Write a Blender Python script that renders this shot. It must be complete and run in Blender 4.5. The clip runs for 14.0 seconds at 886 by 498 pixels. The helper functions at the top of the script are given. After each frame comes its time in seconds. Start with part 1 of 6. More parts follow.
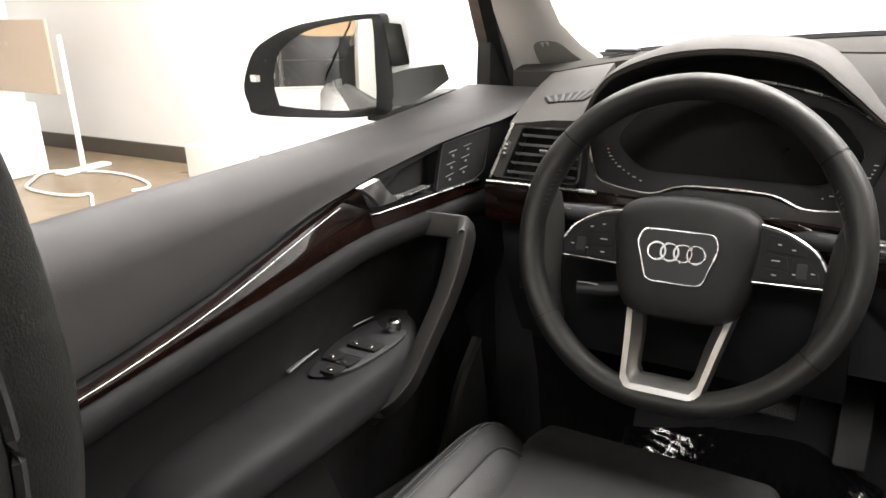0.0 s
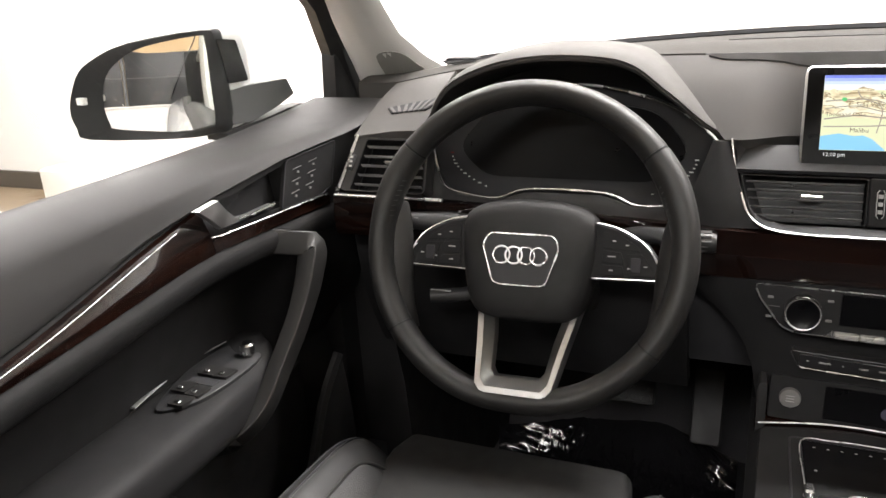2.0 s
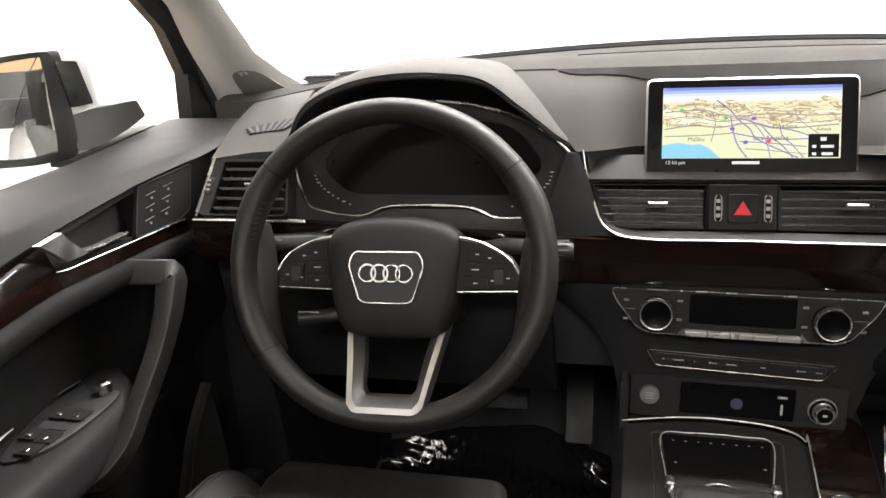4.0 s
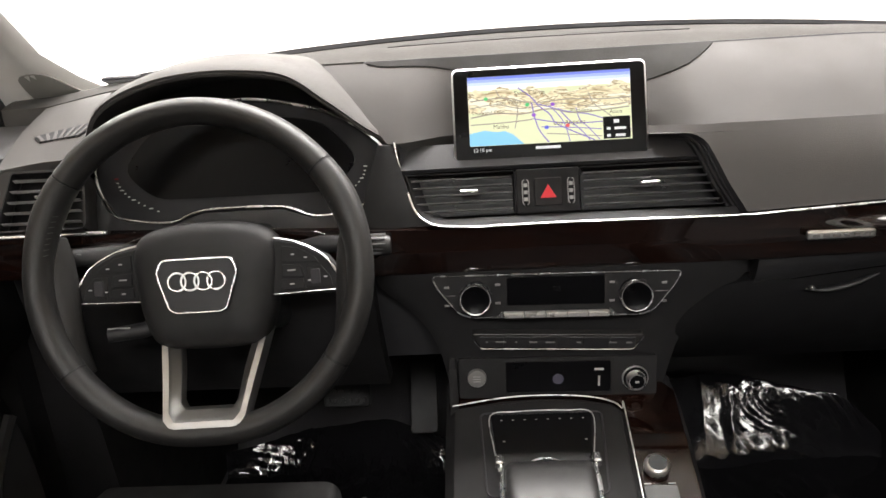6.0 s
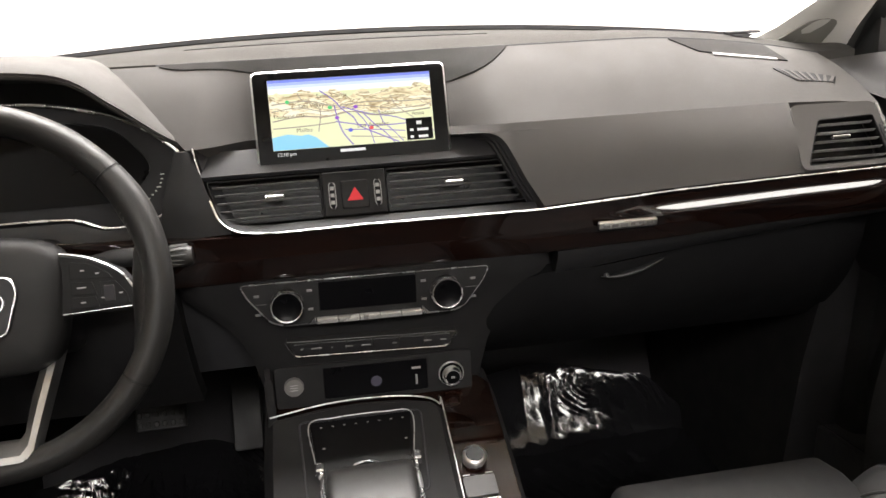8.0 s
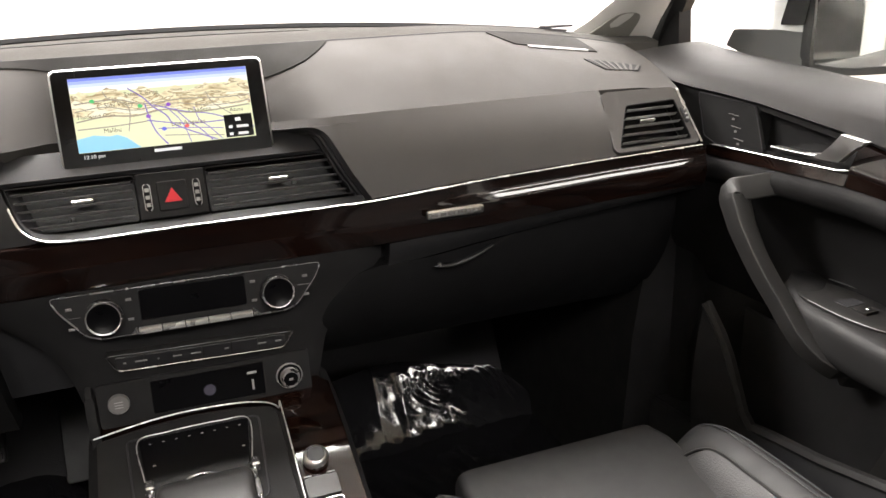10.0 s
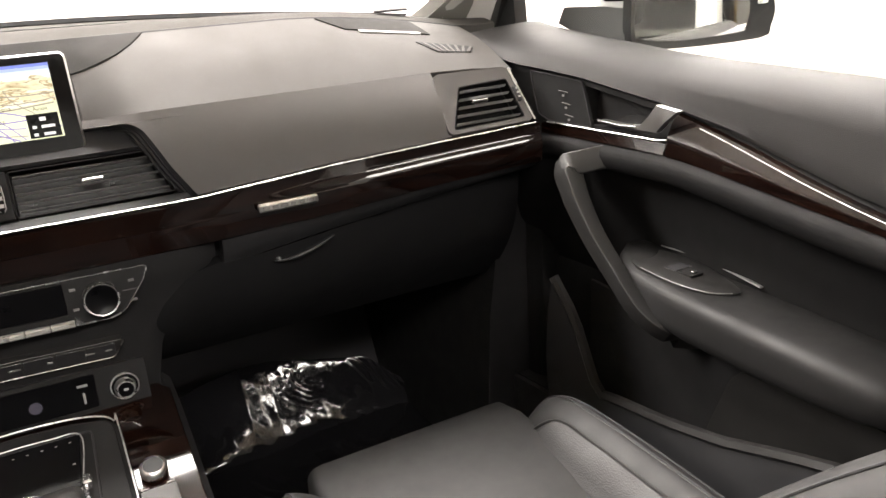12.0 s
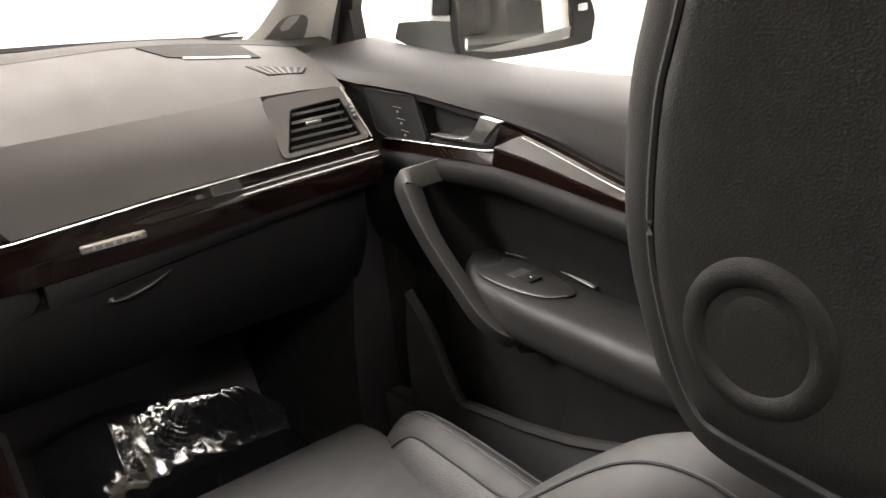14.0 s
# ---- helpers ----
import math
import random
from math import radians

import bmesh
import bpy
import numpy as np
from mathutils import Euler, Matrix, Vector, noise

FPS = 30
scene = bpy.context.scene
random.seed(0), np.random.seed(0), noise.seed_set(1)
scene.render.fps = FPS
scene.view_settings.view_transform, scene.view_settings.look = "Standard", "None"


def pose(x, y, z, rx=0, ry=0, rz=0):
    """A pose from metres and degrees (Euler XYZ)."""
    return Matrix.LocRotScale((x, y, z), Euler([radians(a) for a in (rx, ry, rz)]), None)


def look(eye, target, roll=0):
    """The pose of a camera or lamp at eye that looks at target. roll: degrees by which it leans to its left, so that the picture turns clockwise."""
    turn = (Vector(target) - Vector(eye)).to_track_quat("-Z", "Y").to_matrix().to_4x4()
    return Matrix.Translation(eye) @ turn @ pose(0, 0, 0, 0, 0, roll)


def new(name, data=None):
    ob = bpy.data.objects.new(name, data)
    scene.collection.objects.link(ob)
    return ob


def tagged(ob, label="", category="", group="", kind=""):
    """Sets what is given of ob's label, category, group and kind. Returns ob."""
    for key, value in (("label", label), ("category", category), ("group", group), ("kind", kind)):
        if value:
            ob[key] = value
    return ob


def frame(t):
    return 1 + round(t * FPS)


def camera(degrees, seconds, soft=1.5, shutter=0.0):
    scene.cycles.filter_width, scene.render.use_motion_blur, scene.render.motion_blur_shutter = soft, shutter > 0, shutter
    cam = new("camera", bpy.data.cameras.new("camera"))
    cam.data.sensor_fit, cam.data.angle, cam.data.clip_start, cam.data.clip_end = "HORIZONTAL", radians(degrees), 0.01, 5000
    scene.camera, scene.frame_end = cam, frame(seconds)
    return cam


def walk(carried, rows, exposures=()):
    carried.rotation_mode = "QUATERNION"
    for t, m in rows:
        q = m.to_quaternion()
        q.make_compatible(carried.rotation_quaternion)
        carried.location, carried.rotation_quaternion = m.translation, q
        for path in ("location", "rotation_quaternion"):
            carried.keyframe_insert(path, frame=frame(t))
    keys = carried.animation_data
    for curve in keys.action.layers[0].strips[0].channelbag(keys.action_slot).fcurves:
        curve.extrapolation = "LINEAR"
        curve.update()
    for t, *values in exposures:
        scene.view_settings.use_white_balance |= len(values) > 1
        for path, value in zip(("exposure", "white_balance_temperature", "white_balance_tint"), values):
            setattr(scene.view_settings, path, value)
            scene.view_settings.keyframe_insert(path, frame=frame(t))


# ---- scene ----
cam = camera(59.5, 14.0)
EXPOSURE = 0.13
PATH = [
    (0, (-0.177, -0.085, 1.31), (-1.191, 1.507, 0.65), -2.3),
    (0.5, (-0.17, -0.078, 1.31), (-1.127, 1.551, 0.653), -2.5),
    (1, (-0.162, -0.073, 1.311), (-1.055, 1.594, 0.659), -2.7),
    (1.5, (-0.154, -0.067, 1.312), (-0.977, 1.635, 0.66), -3.0),
    (2, (-0.14, -0.06, 1.314), (-0.899, 1.669, 0.656), -3.4),
    (2.5, (-0.134, -0.058, 1.317), (-0.832, 1.699, 0.664), -3.5),
    (5, (-0.101, -0.043, 1.321), (-0.402, 1.821, 0.662), -3.5),
    (5.5, (-0.085, -0.04, 1.316), (-0.297, 1.834, 0.649), -3.8),
    (6, (-0.075, -0.036, 1.316), (-0.196, 1.84, 0.633), -3.9),
    (6.5, (-0.071, -0.035, 1.311), (-0.092, 1.841, 0.62), -3.3),
    (7, (-0.059, -0.038, 1.31), (0.017, 1.838, 0.621), -2.8),
    (7.5, (-0.053, -0.037, 1.311), (0.143, 1.832, 0.626), -2.5),
    (8, (-0.048, -0.036, 1.308), (0.256, 1.818, 0.622), -2.4),
    (10.5, (0.007, -0.053, 1.28), (0.712, 1.693, 0.608), -2.6),
    (11, (0.027, -0.057, 1.277), (0.788, 1.66, 0.591), -3.0),
    (11.5, (0.039, -0.06, 1.273), (0.855, 1.626, 0.572), -3.3),
    (12, (0.062, -0.071, 1.272), (0.925, 1.591, 0.57), -3.7),
    (12.5, (0.09, -0.082, 1.273), (1.008, 1.553, 0.577), -4.3),
    (13, (0.109, -0.093, 1.277), (1.096, 1.501, 0.581), -4.6),
    (13.5, (0.129, -0.105, 1.276), (1.156, 1.464, 0.58), -5.3),
    (14, (0.142, -0.111, 1.276), (1.193, 1.439, 0.576), -6.1),
]
walk(cam, [(t, look(eye, target, roll)) for t, eye, target, roll in PATH], exposures=[(0.0, EXPOSURE - 0.02, 6500, 10), (2.5, EXPOSURE + 0.02, 6500, 10), (5.0, EXPOSURE + 0.02, 6500, 10), (7.0, EXPOSURE + 0.09, 6550, 10), (8.0, EXPOSURE + 0.06, 6600, 10), (10.4, EXPOSURE + 0.04, 6650, 10.5), (11.6, EXPOSURE + 0.28, 6750, 11), (13.2, EXPOSURE + 0.33, 6800, 11), (14.0, EXPOSURE + 0.20, 6800, 11)])


# ---- world, lamps ----
world = bpy.data.worlds.new("world")
scene.world = world
world.use_nodes = True
world.node_tree.nodes["Background"].inputs[0].default_value = (0.8, 0.84, 0.9, 1)
world.node_tree.nodes["Background"].inputs[1].default_value = 0.05

CEIL = 3.7
# Added lamps out of view; (0, -3) lights the dash through the roof opening.
LAMPS = [(-3.0, 2.6, 270.0), (3.0, 2.6, 250.0), (0.2, 2.15, 440.0), (0.0, -3.0, 200.0), (-2.6, -5.3, 100.0), (2.6, -5.3, 160.0)]
for lx, ly, watt in LAMPS:
    lamp = bpy.data.lights.new("added_ceiling_lamp", "AREA")
    lamp.shape, lamp.size, lamp.size_y, lamp.energy = "RECTANGLE", 2.4, 1.2, watt
    lamp.color = (1.0, 0.955, 0.935)
    ob = new("added_ceiling_lamp", lamp)
    ob.matrix_world = pose(lx, ly, CEIL - 0.09)


# ---- materials ----
def material(name, color, rough=0.5, metal=0.0, grain=0.0, scale=300.0, vary=0.15, coat=0.0, voronoi=False, big=6.0, spec=0.5, sheen=0.0, rvar=0.08):
    m = bpy.data.materials.new(name)
    m.use_nodes = True
    nt = m.node_tree
    b = nt.nodes["Principled BSDF"]
    b.inputs["Roughness"].default_value = rough
    b.inputs["Metallic"].default_value = metal
    b.inputs["Coat Weight"].default_value = coat
    b.inputs["Coat Roughness"].default_value = 0.04
    b.inputs["Specular IOR Level"].default_value = spec
    b.inputs["Sheen Weight"].default_value = sheen
    tc = nt.nodes.new("ShaderNodeTexCoord")
    n1 = nt.nodes.new("ShaderNodeTexNoise")
    n1.inputs["Scale"].default_value, n1.inputs["Detail"].default_value = big, 5
    nt.links.new(tc.outputs["Object"], n1.inputs["Vector"])
    mix = nt.nodes.new("ShaderNodeMix")
    mix.data_type = "RGBA"
    mix.inputs[6].default_value = (*[c * (1 - vary) for c in color], 1)
    mix.inputs[7].default_value = (*[min(1, c * (1 + vary)) for c in color], 1)
    nt.links.new(n1.outputs["Fac"], mix.inputs[0])
    nt.links.new(mix.outputs[2], b.inputs["Base Color"])
    n3 = nt.nodes.new("ShaderNodeTexNoise")
    n3.inputs["Scale"].default_value, n3.inputs["Detail"].default_value = big * 7, 4
    nt.links.new(tc.outputs["Object"], n3.inputs["Vector"])
    rr = nt.nodes.new("ShaderNodeMapRange")
    rr.inputs["From Min"].default_value, rr.inputs["From Max"].default_value = 0.3, 0.7
    rr.inputs["To Min"].default_value, rr.inputs["To Max"].default_value = max(0, rough - rvar), min(1, rough + rvar)
    nt.links.new(n3.outputs["Fac"], rr.inputs["Value"])
    nt.links.new(rr.outputs["Result"], b.inputs["Roughness"])
    if grain:
        if voronoi:
            g = nt.nodes.new("ShaderNodeTexVoronoi")
            g.inputs["Scale"].default_value = scale
            out = g.outputs["Distance"]
        else:
            g = nt.nodes.new("ShaderNodeTexNoise")
            g.inputs["Scale"].default_value, g.inputs["Detail"].default_value = scale, 3
            out = g.outputs["Fac"]
        nt.links.new(tc.outputs["Object"], g.inputs["Vector"])
        bump = nt.nodes.new("ShaderNodeBump")
        bump.inputs["Strength"].default_value, bump.inputs["Distance"].default_value = grain, 0.001
        nt.links.new(out, bump.inputs["Height"])
        nt.links.new(bump.outputs["Normal"], b.inputs["Normal"])
    return m


def veneer_material():
    m = material("dark_wood_veneer", (0.02, 0.009, 0.005), rough=0.35, coat=1.0, spec=0.05)
    nt = m.node_tree
    b = nt.nodes["Principled BSDF"]
    tc = nt.nodes.new("ShaderNodeTexCoord")
    mp = nt.nodes.new("ShaderNodeMapping")
    mp.inputs["Scale"].default_value = (3, 3, 60)
    nt.links.new(tc.outputs["Object"], mp.inputs["Vector"])
    n = nt.nodes.new("ShaderNodeTexNoise")
    n.inputs["Scale"].default_value, n.inputs["Detail"].default_value, n.inputs["Distortion"].default_value = 4, 8, 0.8
    nt.links.new(mp.outputs["Vector"], n.inputs["Vector"])
    r = nt.nodes.new("ShaderNodeValToRGB")
    r.color_ramp.elements[0].position, r.color_ramp.elements[0].color = 0.35, (0.002, 0.001, 0.0008, 1)
    r.color_ramp.elements[1].position, r.color_ramp.elements[1].color = 0.7, (0.011, 0.0038, 0.0022, 1)
    nt.links.new(n.outputs["Fac"], r.inputs["Fac"])
    nt.links.new(r.outputs["Color"], b.inputs["Base Color"])
    return m


def film_material():
    m = material("black_plastic_film", (0.009, 0.009, 0.010), rough=0.09, rvar=0.04, coat=0.6)
    nt = m.node_tree
    b = nt.nodes["Principled BSDF"]
    tc = nt.nodes.new("ShaderNodeTexCoord")
    mp = nt.nodes.new("ShaderNodeMapping")
    mp.inputs["Scale"].default_value = (10, 10, 12)
    mp.inputs["Rotation"].default_value = (0, 0, 0.3)
    nt.links.new(tc.outputs["Object"], mp.inputs["Vector"])
    n = nt.nodes.new("ShaderNodeTexNoise")
    n.inputs["Scale"].default_value, n.inputs["Detail"].default_value, n.inputs["Distortion"].default_value = 1.6, 4, 1.5
    nt.links.new(mp.outputs["Vector"], n.inputs["Vector"])
    bump = nt.nodes.new("ShaderNodeBump")
    bump.inputs["Strength"].default_value, bump.inputs["Distance"].default_value = 0.5, 0.003
    nt.links.new(n.outputs["Fac"], bump.inputs["Height"])
    nt.links.new(bump.outputs["Normal"], b.inputs["Normal"])
    return m


def glow(name, color, strength):
    m = bpy.data.materials.new(name)
    m.use_nodes = True
    b = m.node_tree.nodes["Principled BSDF"]
    b.inputs["Base Color"].default_value = (0.02, 0.02, 0.02, 1)
    b.inputs["Emission Color"].default_value = (*color, 1)
    b.inputs["Emission Strength"].default_value = strength
    b.inputs["Roughness"].default_value = 0.15
    return m


def pane_material(name, tint, gloss=0.03):
    m = bpy.data.materials.new(name)
    m.use_nodes = True
    nt = m.node_tree
    nt.nodes.remove(nt.nodes["Principled BSDF"])
    out = nt.nodes["Material Output"]
    tr = nt.nodes.new("ShaderNodeBsdfTransparent")
    tr.inputs[0].default_value = (*tint, 1)
    gl = nt.nodes.new("ShaderNodeBsdfGlossy")
    gl.inputs["Roughness"].default_value = 0.01
    mx = nt.nodes.new("ShaderNodeMixShader")
    mx.inputs[0].default_value = gloss
    nt.links.new(tr.outputs[0], mx.inputs[1])
    nt.links.new(gl.outputs[0], mx.inputs[2])
    nt.links.new(mx.outputs[0], out.inputs[0])
    return m


PAD = material("grey_soft_dash_skin", (0.066, 0.063, 0.060), rough=0.72, spec=0.25, grain=0.2, scale=1300, vary=0.06, voronoi=True, big=3)
PAD_LOW = material("dark_grey_soft_skin", (0.082, 0.078, 0.0755), rough=0.6, spec=0.35, grain=0.2, scale=1300, vary=0.06, voronoi=True, big=3)
PLASTIC = material("black_grained_plastic", (0.018, 0.018, 0.019), rough=0.5, grain=0.3, scale=1100, vary=0.1, spec=0.4)
SATIN = material("dark_grey_satin_plastic", (0.016, 0.0155, 0.015), rough=0.42, grain=0.1, scale=900, vary=0.08, spec=0.4)
DARK = material("matt_black_plastic", (0.028, 0.028, 0.030), rough=0.65, grain=0.2, scale=800, spec=0.25)
# Door skin darkened for the lower panel; the weaker light there is in the colour.
DOORPANEL = material("shade_toned_door_skin", (0.0085, 0.0083, 0.0085), rough=0.68, spec=0.2, grain=0.25, scale=1200, vary=0.1, voronoi=True, big=4)
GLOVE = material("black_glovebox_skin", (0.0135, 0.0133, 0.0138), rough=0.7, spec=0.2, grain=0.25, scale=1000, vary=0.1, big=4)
# Glovebox black lowered further: the shade on the lid is put into its colour.
LID = material("shade_toned_lid_skin", (0.0062, 0.0062, 0.0066), rough=0.8, spec=0.1, grain=0.25, scale=1000, vary=0.1, big=4)
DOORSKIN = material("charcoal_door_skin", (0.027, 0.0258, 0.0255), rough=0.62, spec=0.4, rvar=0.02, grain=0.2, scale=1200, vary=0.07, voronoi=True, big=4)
LEATHER = material("black_leather", (0.0135, 0.0132, 0.0132), rough=0.58, spec=0.28, grain=0.08, scale=2200, voronoi=True, vary=0.12)
# Same leather as the seats, darkened and dulled to imitate the headrests' shade.
LEATHER_HEAD = material("shade_toned_leather", (0.0102, 0.0100, 0.0095), rough=0.64, spec=0.2, grain=0.12, scale=1800, voronoi=True, vary=0.12)
LEATHER_WHEEL = material("smooth_black_leather", (0.014, 0.0135, 0.013), rough=0.48, spec=0.4, grain=0.12, scale=900, voronoi=True, vary=0.15, big=14)
PERF = material("perforated_black_leather", (0.0145, 0.014, 0.014), rough=0.55, grain=0.35, scale=620, voronoi=True)
THREAD = material("grey_thread", (0.07, 0.07, 0.068), rough=0.7)
PIANO = material("gloss_black", (0.004, 0.004, 0.004), rough=0.1, rvar=0.02, vary=0.02, spec=0.35)
WARMGREY = material("warm_grey_wall_paint", (0.34, 0.30, 0.25), rough=0.75, grain=0.1, scale=80, vary=0.05, big=0.8)
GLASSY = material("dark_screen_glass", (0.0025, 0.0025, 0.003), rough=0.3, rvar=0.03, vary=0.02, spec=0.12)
CHROME = material("satin_chrome", (0.78, 0.78, 0.78), rough=0.26, metal=1.0, vary=0.03, rvar=0.04)
ALU = material("brushed_aluminium", (0.55, 0.55, 0.54), rough=0.34, metal=1.0, vary=0.05, grain=0.06, scale=500)
MIRROR = material("mirror_glass", (0.93, 0.93, 0.93), rough=0.01, metal=1.0, vary=0.0, rvar=0.0)
TRIMCLOTH = material("light_grey_pillar_cloth", (0.62, 0.615, 0.59), rough=0.85, grain=0.3, scale=1400, vary=0.04)
TWEETER = material("grey_pillar_badge", (0.24, 0.235, 0.215), rough=0.7, grain=0.3, scale=900)
CARPET = material("black_carpet", (0.045, 0.044, 0.046), rough=0.95, grain=1.0, scale=500, spec=0.2)
SMOKE = material("smoked_chrome", (0.85, 0.84, 0.83), rough=0.30, metal=1.0, vary=0.03)
WHITEPAINT = material("white_car_paint", (0.78, 0.78, 0.78), rough=0.22, coat=0.8, vary=0.01, rvar=0.02)
RUBBER = material("black_rubber", (0.012, 0.012, 0.012), rough=0.6)
FAINT = material("faint_grey_print", (0.16, 0.16, 0.155), rough=0.5, vary=0.05)
MARK = material("pale_grey_print", (0.34, 0.34, 0.33), rough=0.5, vary=0.05)
TICK = material("white_dial_print", (0.62, 0.62, 0.60), rough=0.5, vary=0.05)
REDMARK = glow("red_hazard_mark", (0.75, 0.03, 0.04), 0.75)
REDMARK.node_tree.nodes["Principled BSDF"].inputs["Roughness"].default_value = 0.6
REDMARK.node_tree.nodes["Principled BSDF"].inputs["Specular IOR Level"].default_value = 0.1
REDDIAL = glow("red_dial_mark", (0.5, 0.03, 0.02), 0.25)
# Pad skin made darker and duller to hold down the light on the ledge.
MATT = material("toned_down_ledge_skin", (0.055, 0.053, 0.050), rough=0.9, spec=0.08, grain=0.3, scale=1300, vary=0.08, voronoi=True, big=3)
COVER = material("dark_grey_speaker_cloth", (0.030, 0.029, 0.028), rough=0.85, grain=0.4, scale=1500, vary=0.1, spec=0.15)
SPOKE = material("satin_grey_metal", (0.50, 0.50, 0.49), rough=0.40, metal=1.0, vary=0.05)
# Pale tone paints the highlights along the edges of black vent blades.
SLAT = material("lit_edge_slat", (0.20, 0.198, 0.195), rough=0.35, vary=0.08)
SILVER = material("satin_silver_trim", (0.42, 0.42, 0.41), rough=0.3, metal=0.5, vary=0.05)
FOOTGREY = material("mid_grey_plastic", (0.11, 0.11, 0.112), rough=0.5, grain=0.2, scale=700, vary=0.08)
GREYBTN = material("silver_grey_button", (0.22, 0.215, 0.21), rough=0.4, metal=0.5, vary=0.08)
VENEER = veneer_material()
FILM = film_material()
DARKGLASS = material("dark_partition_glass", (0.035, 0.036, 0.038), rough=0.12, vary=0.2, big=0.7, rvar=0.03)
PANE = pane_material("clear_car_glass", (0.97, 0.98, 0.97))
PRIVACY = pane_material("tinted_rear_glass", (0.42, 0.42, 0.41), 0.05)
PRIVACY_SIDE = pane_material("dark_tinted_side_glass", (0.10, 0.10, 0.10), 0.06)
WALLPAINT = material("white_wall_paint", (0.86, 0.86, 0.86), rough=0.7, grain=0.1, scale=80, vary=0.02, big=1.2)
BACKPAINT = material("ochre_wall_paint", (0.62, 0.45, 0.26), rough=0.7, grain=0.1, scale=80, vary=0.05, big=0.6)
FLOORMAT = material("tan_sealed_concrete", (0.21, 0.155, 0.10), rough=0.35, grain=0.2, scale=40, vary=0.16, big=1.1)
BASEB = material("dark_brown_baseboard", (0.07, 0.058, 0.045), rough=0.5, vary=0.15)
CEILPAINT = material("white_ceiling_paint", (0.85, 0.85, 0.84), rough=0.8, vary=0.02)
WHITEPLASTIC = material("white_plastic", (0.8, 0.8, 0.78), rough=0.45, vary=0.03)
BOARD = material("beige_board", (0.52, 0.43, 0.34), rough=0.6, vary=0.1, big=3)
DIFFUSER = glow("lamp_diffuser", (1.0, 0.97, 0.93), 6.0)


# ---- geometry helpers ----
class Geo:
    def __init__(self):
        self.v, self.f = [], []

    def add(self, verts, faces):
        k = len(self.v)
        self.v += [Vector(p) for p in verts]
        self.f += [tuple(i + k for i in q) for q in faces]
        return self

    def join(self, *others):
        for o in others:
            self.add(o.v, o.f)
        return self

    def moved(self, m):
        self.v = [m @ p for p in self.v]
        return self

    def mirrored(self):
        self.v = [Vector((-p.x, p.y, p.z)) for p in self.v]
        self.f = [tuple(reversed(q)) for q in self.f]
        return self


def loft(rings, closed=True, caps=True, loop=False):
    g, n = Geo(), len(rings[0])
    faces = []
    count = len(rings)
    for i in range(count if loop else count - 1):
        a, b = i * n, ((i + 1) % count) * n
        for j in range(n if closed else n - 1):
            k = (j + 1) % n
            faces.append((a + j, a + k, b + k, b + j))
    if caps and not loop:
        faces.append(tuple(reversed(range(n))))
        faces.append(tuple(range((count - 1) * n, count * n)))
    return g.add([p for r in rings for p in r], faces)


def sheet(f, nu, nv, back):
    """A curved panel f(u, v), given a thickness by the vector back."""
    g, back = Geo(), Vector(back)
    top = [[Vector(f(i / nu, j / nv)) for j in range(nv + 1)] for i in range(nu + 1)]
    w = nv + 1
    flat = [p for r in top for p in r]
    k = len(flat)
    faces = []
    for i in range(nu):
        for j in range(nv):
            a = i * w + j
            faces.append((a, a + w, a + w + 1, a + 1))
            faces.append((k + a, k + a + 1, k + a + w + 1, k + a + w))
    rim = [i * w for i in range(nu + 1)] + [nu * w + j for j in range(1, nv + 1)] + [i * w + nv for i in range(nu - 1, -1, -1)] + [j for j in range(nv - 1, 0, -1)]
    for a, b in zip(rim, rim[1:] + rim[:1]):
        faces.append((b, a, k + a, k + b))
    return g.add(flat + [p + back for p in flat], faces)


def sheet_rings(rows, back):
    n, m = len(rows) - 1, len(rows[0]) - 1
    return sheet(lambda u, v: rows[round(u * n)][round(v * m)], n, m, back)


def spline(points, n=6, closed=False):
    P = [Vector(p) for p in points]
    out, m = [], len(P)
    for i in range(m if closed else m - 1):
        if closed:
            p0, p1, p2, p3 = P[i - 1], P[i], P[(i + 1) % m], P[(i + 2) % m]
        else:
            p0, p1, p2, p3 = P[max(i - 1, 0)], P[i], P[i + 1], P[min(i + 2, m - 1)]
        for k in range(n):
            t = k / n
            out.append(0.5 * ((2 * p1) + (p2 - p0) * t + (2 * p0 - 5 * p1 + 4 * p2 - p3) * t * t + (3 * p1 - p0 - 3 * p2 + p3) * t ** 3))
    if not closed:
        out.append(P[-1])
    return out


def tube(path, r, n=8, closed=False, flat=1.0, up=(0, 0, 1)):
    """A rod along the path; r a radius or one for each point; flat squeezes it along up."""
    P = [Vector(p) for p in path]
    rings, m, up = [], len(P), Vector(up)
    for i, p in enumerate(P):
        a, b = (P[i - 1], P[(i + 1) % m]) if closed else (P[max(i - 1, 0)], P[min(i + 1, m - 1)])
        d = (b - a).normalized()
        s = d.cross(up)
        s = s.normalized() if s.length > 1e-4 else Vector((1, 0, 0))
        w = s.cross(d).normalized()
        rad = r[i] if isinstance(r, (list, tuple)) else r
        rings.append([p + rad * (math.cos(2 * math.pi * k / n) * s + flat * math.sin(2 * math.pi * k / n) * w) for k in range(n)])
    return loft(rings, loop=closed)


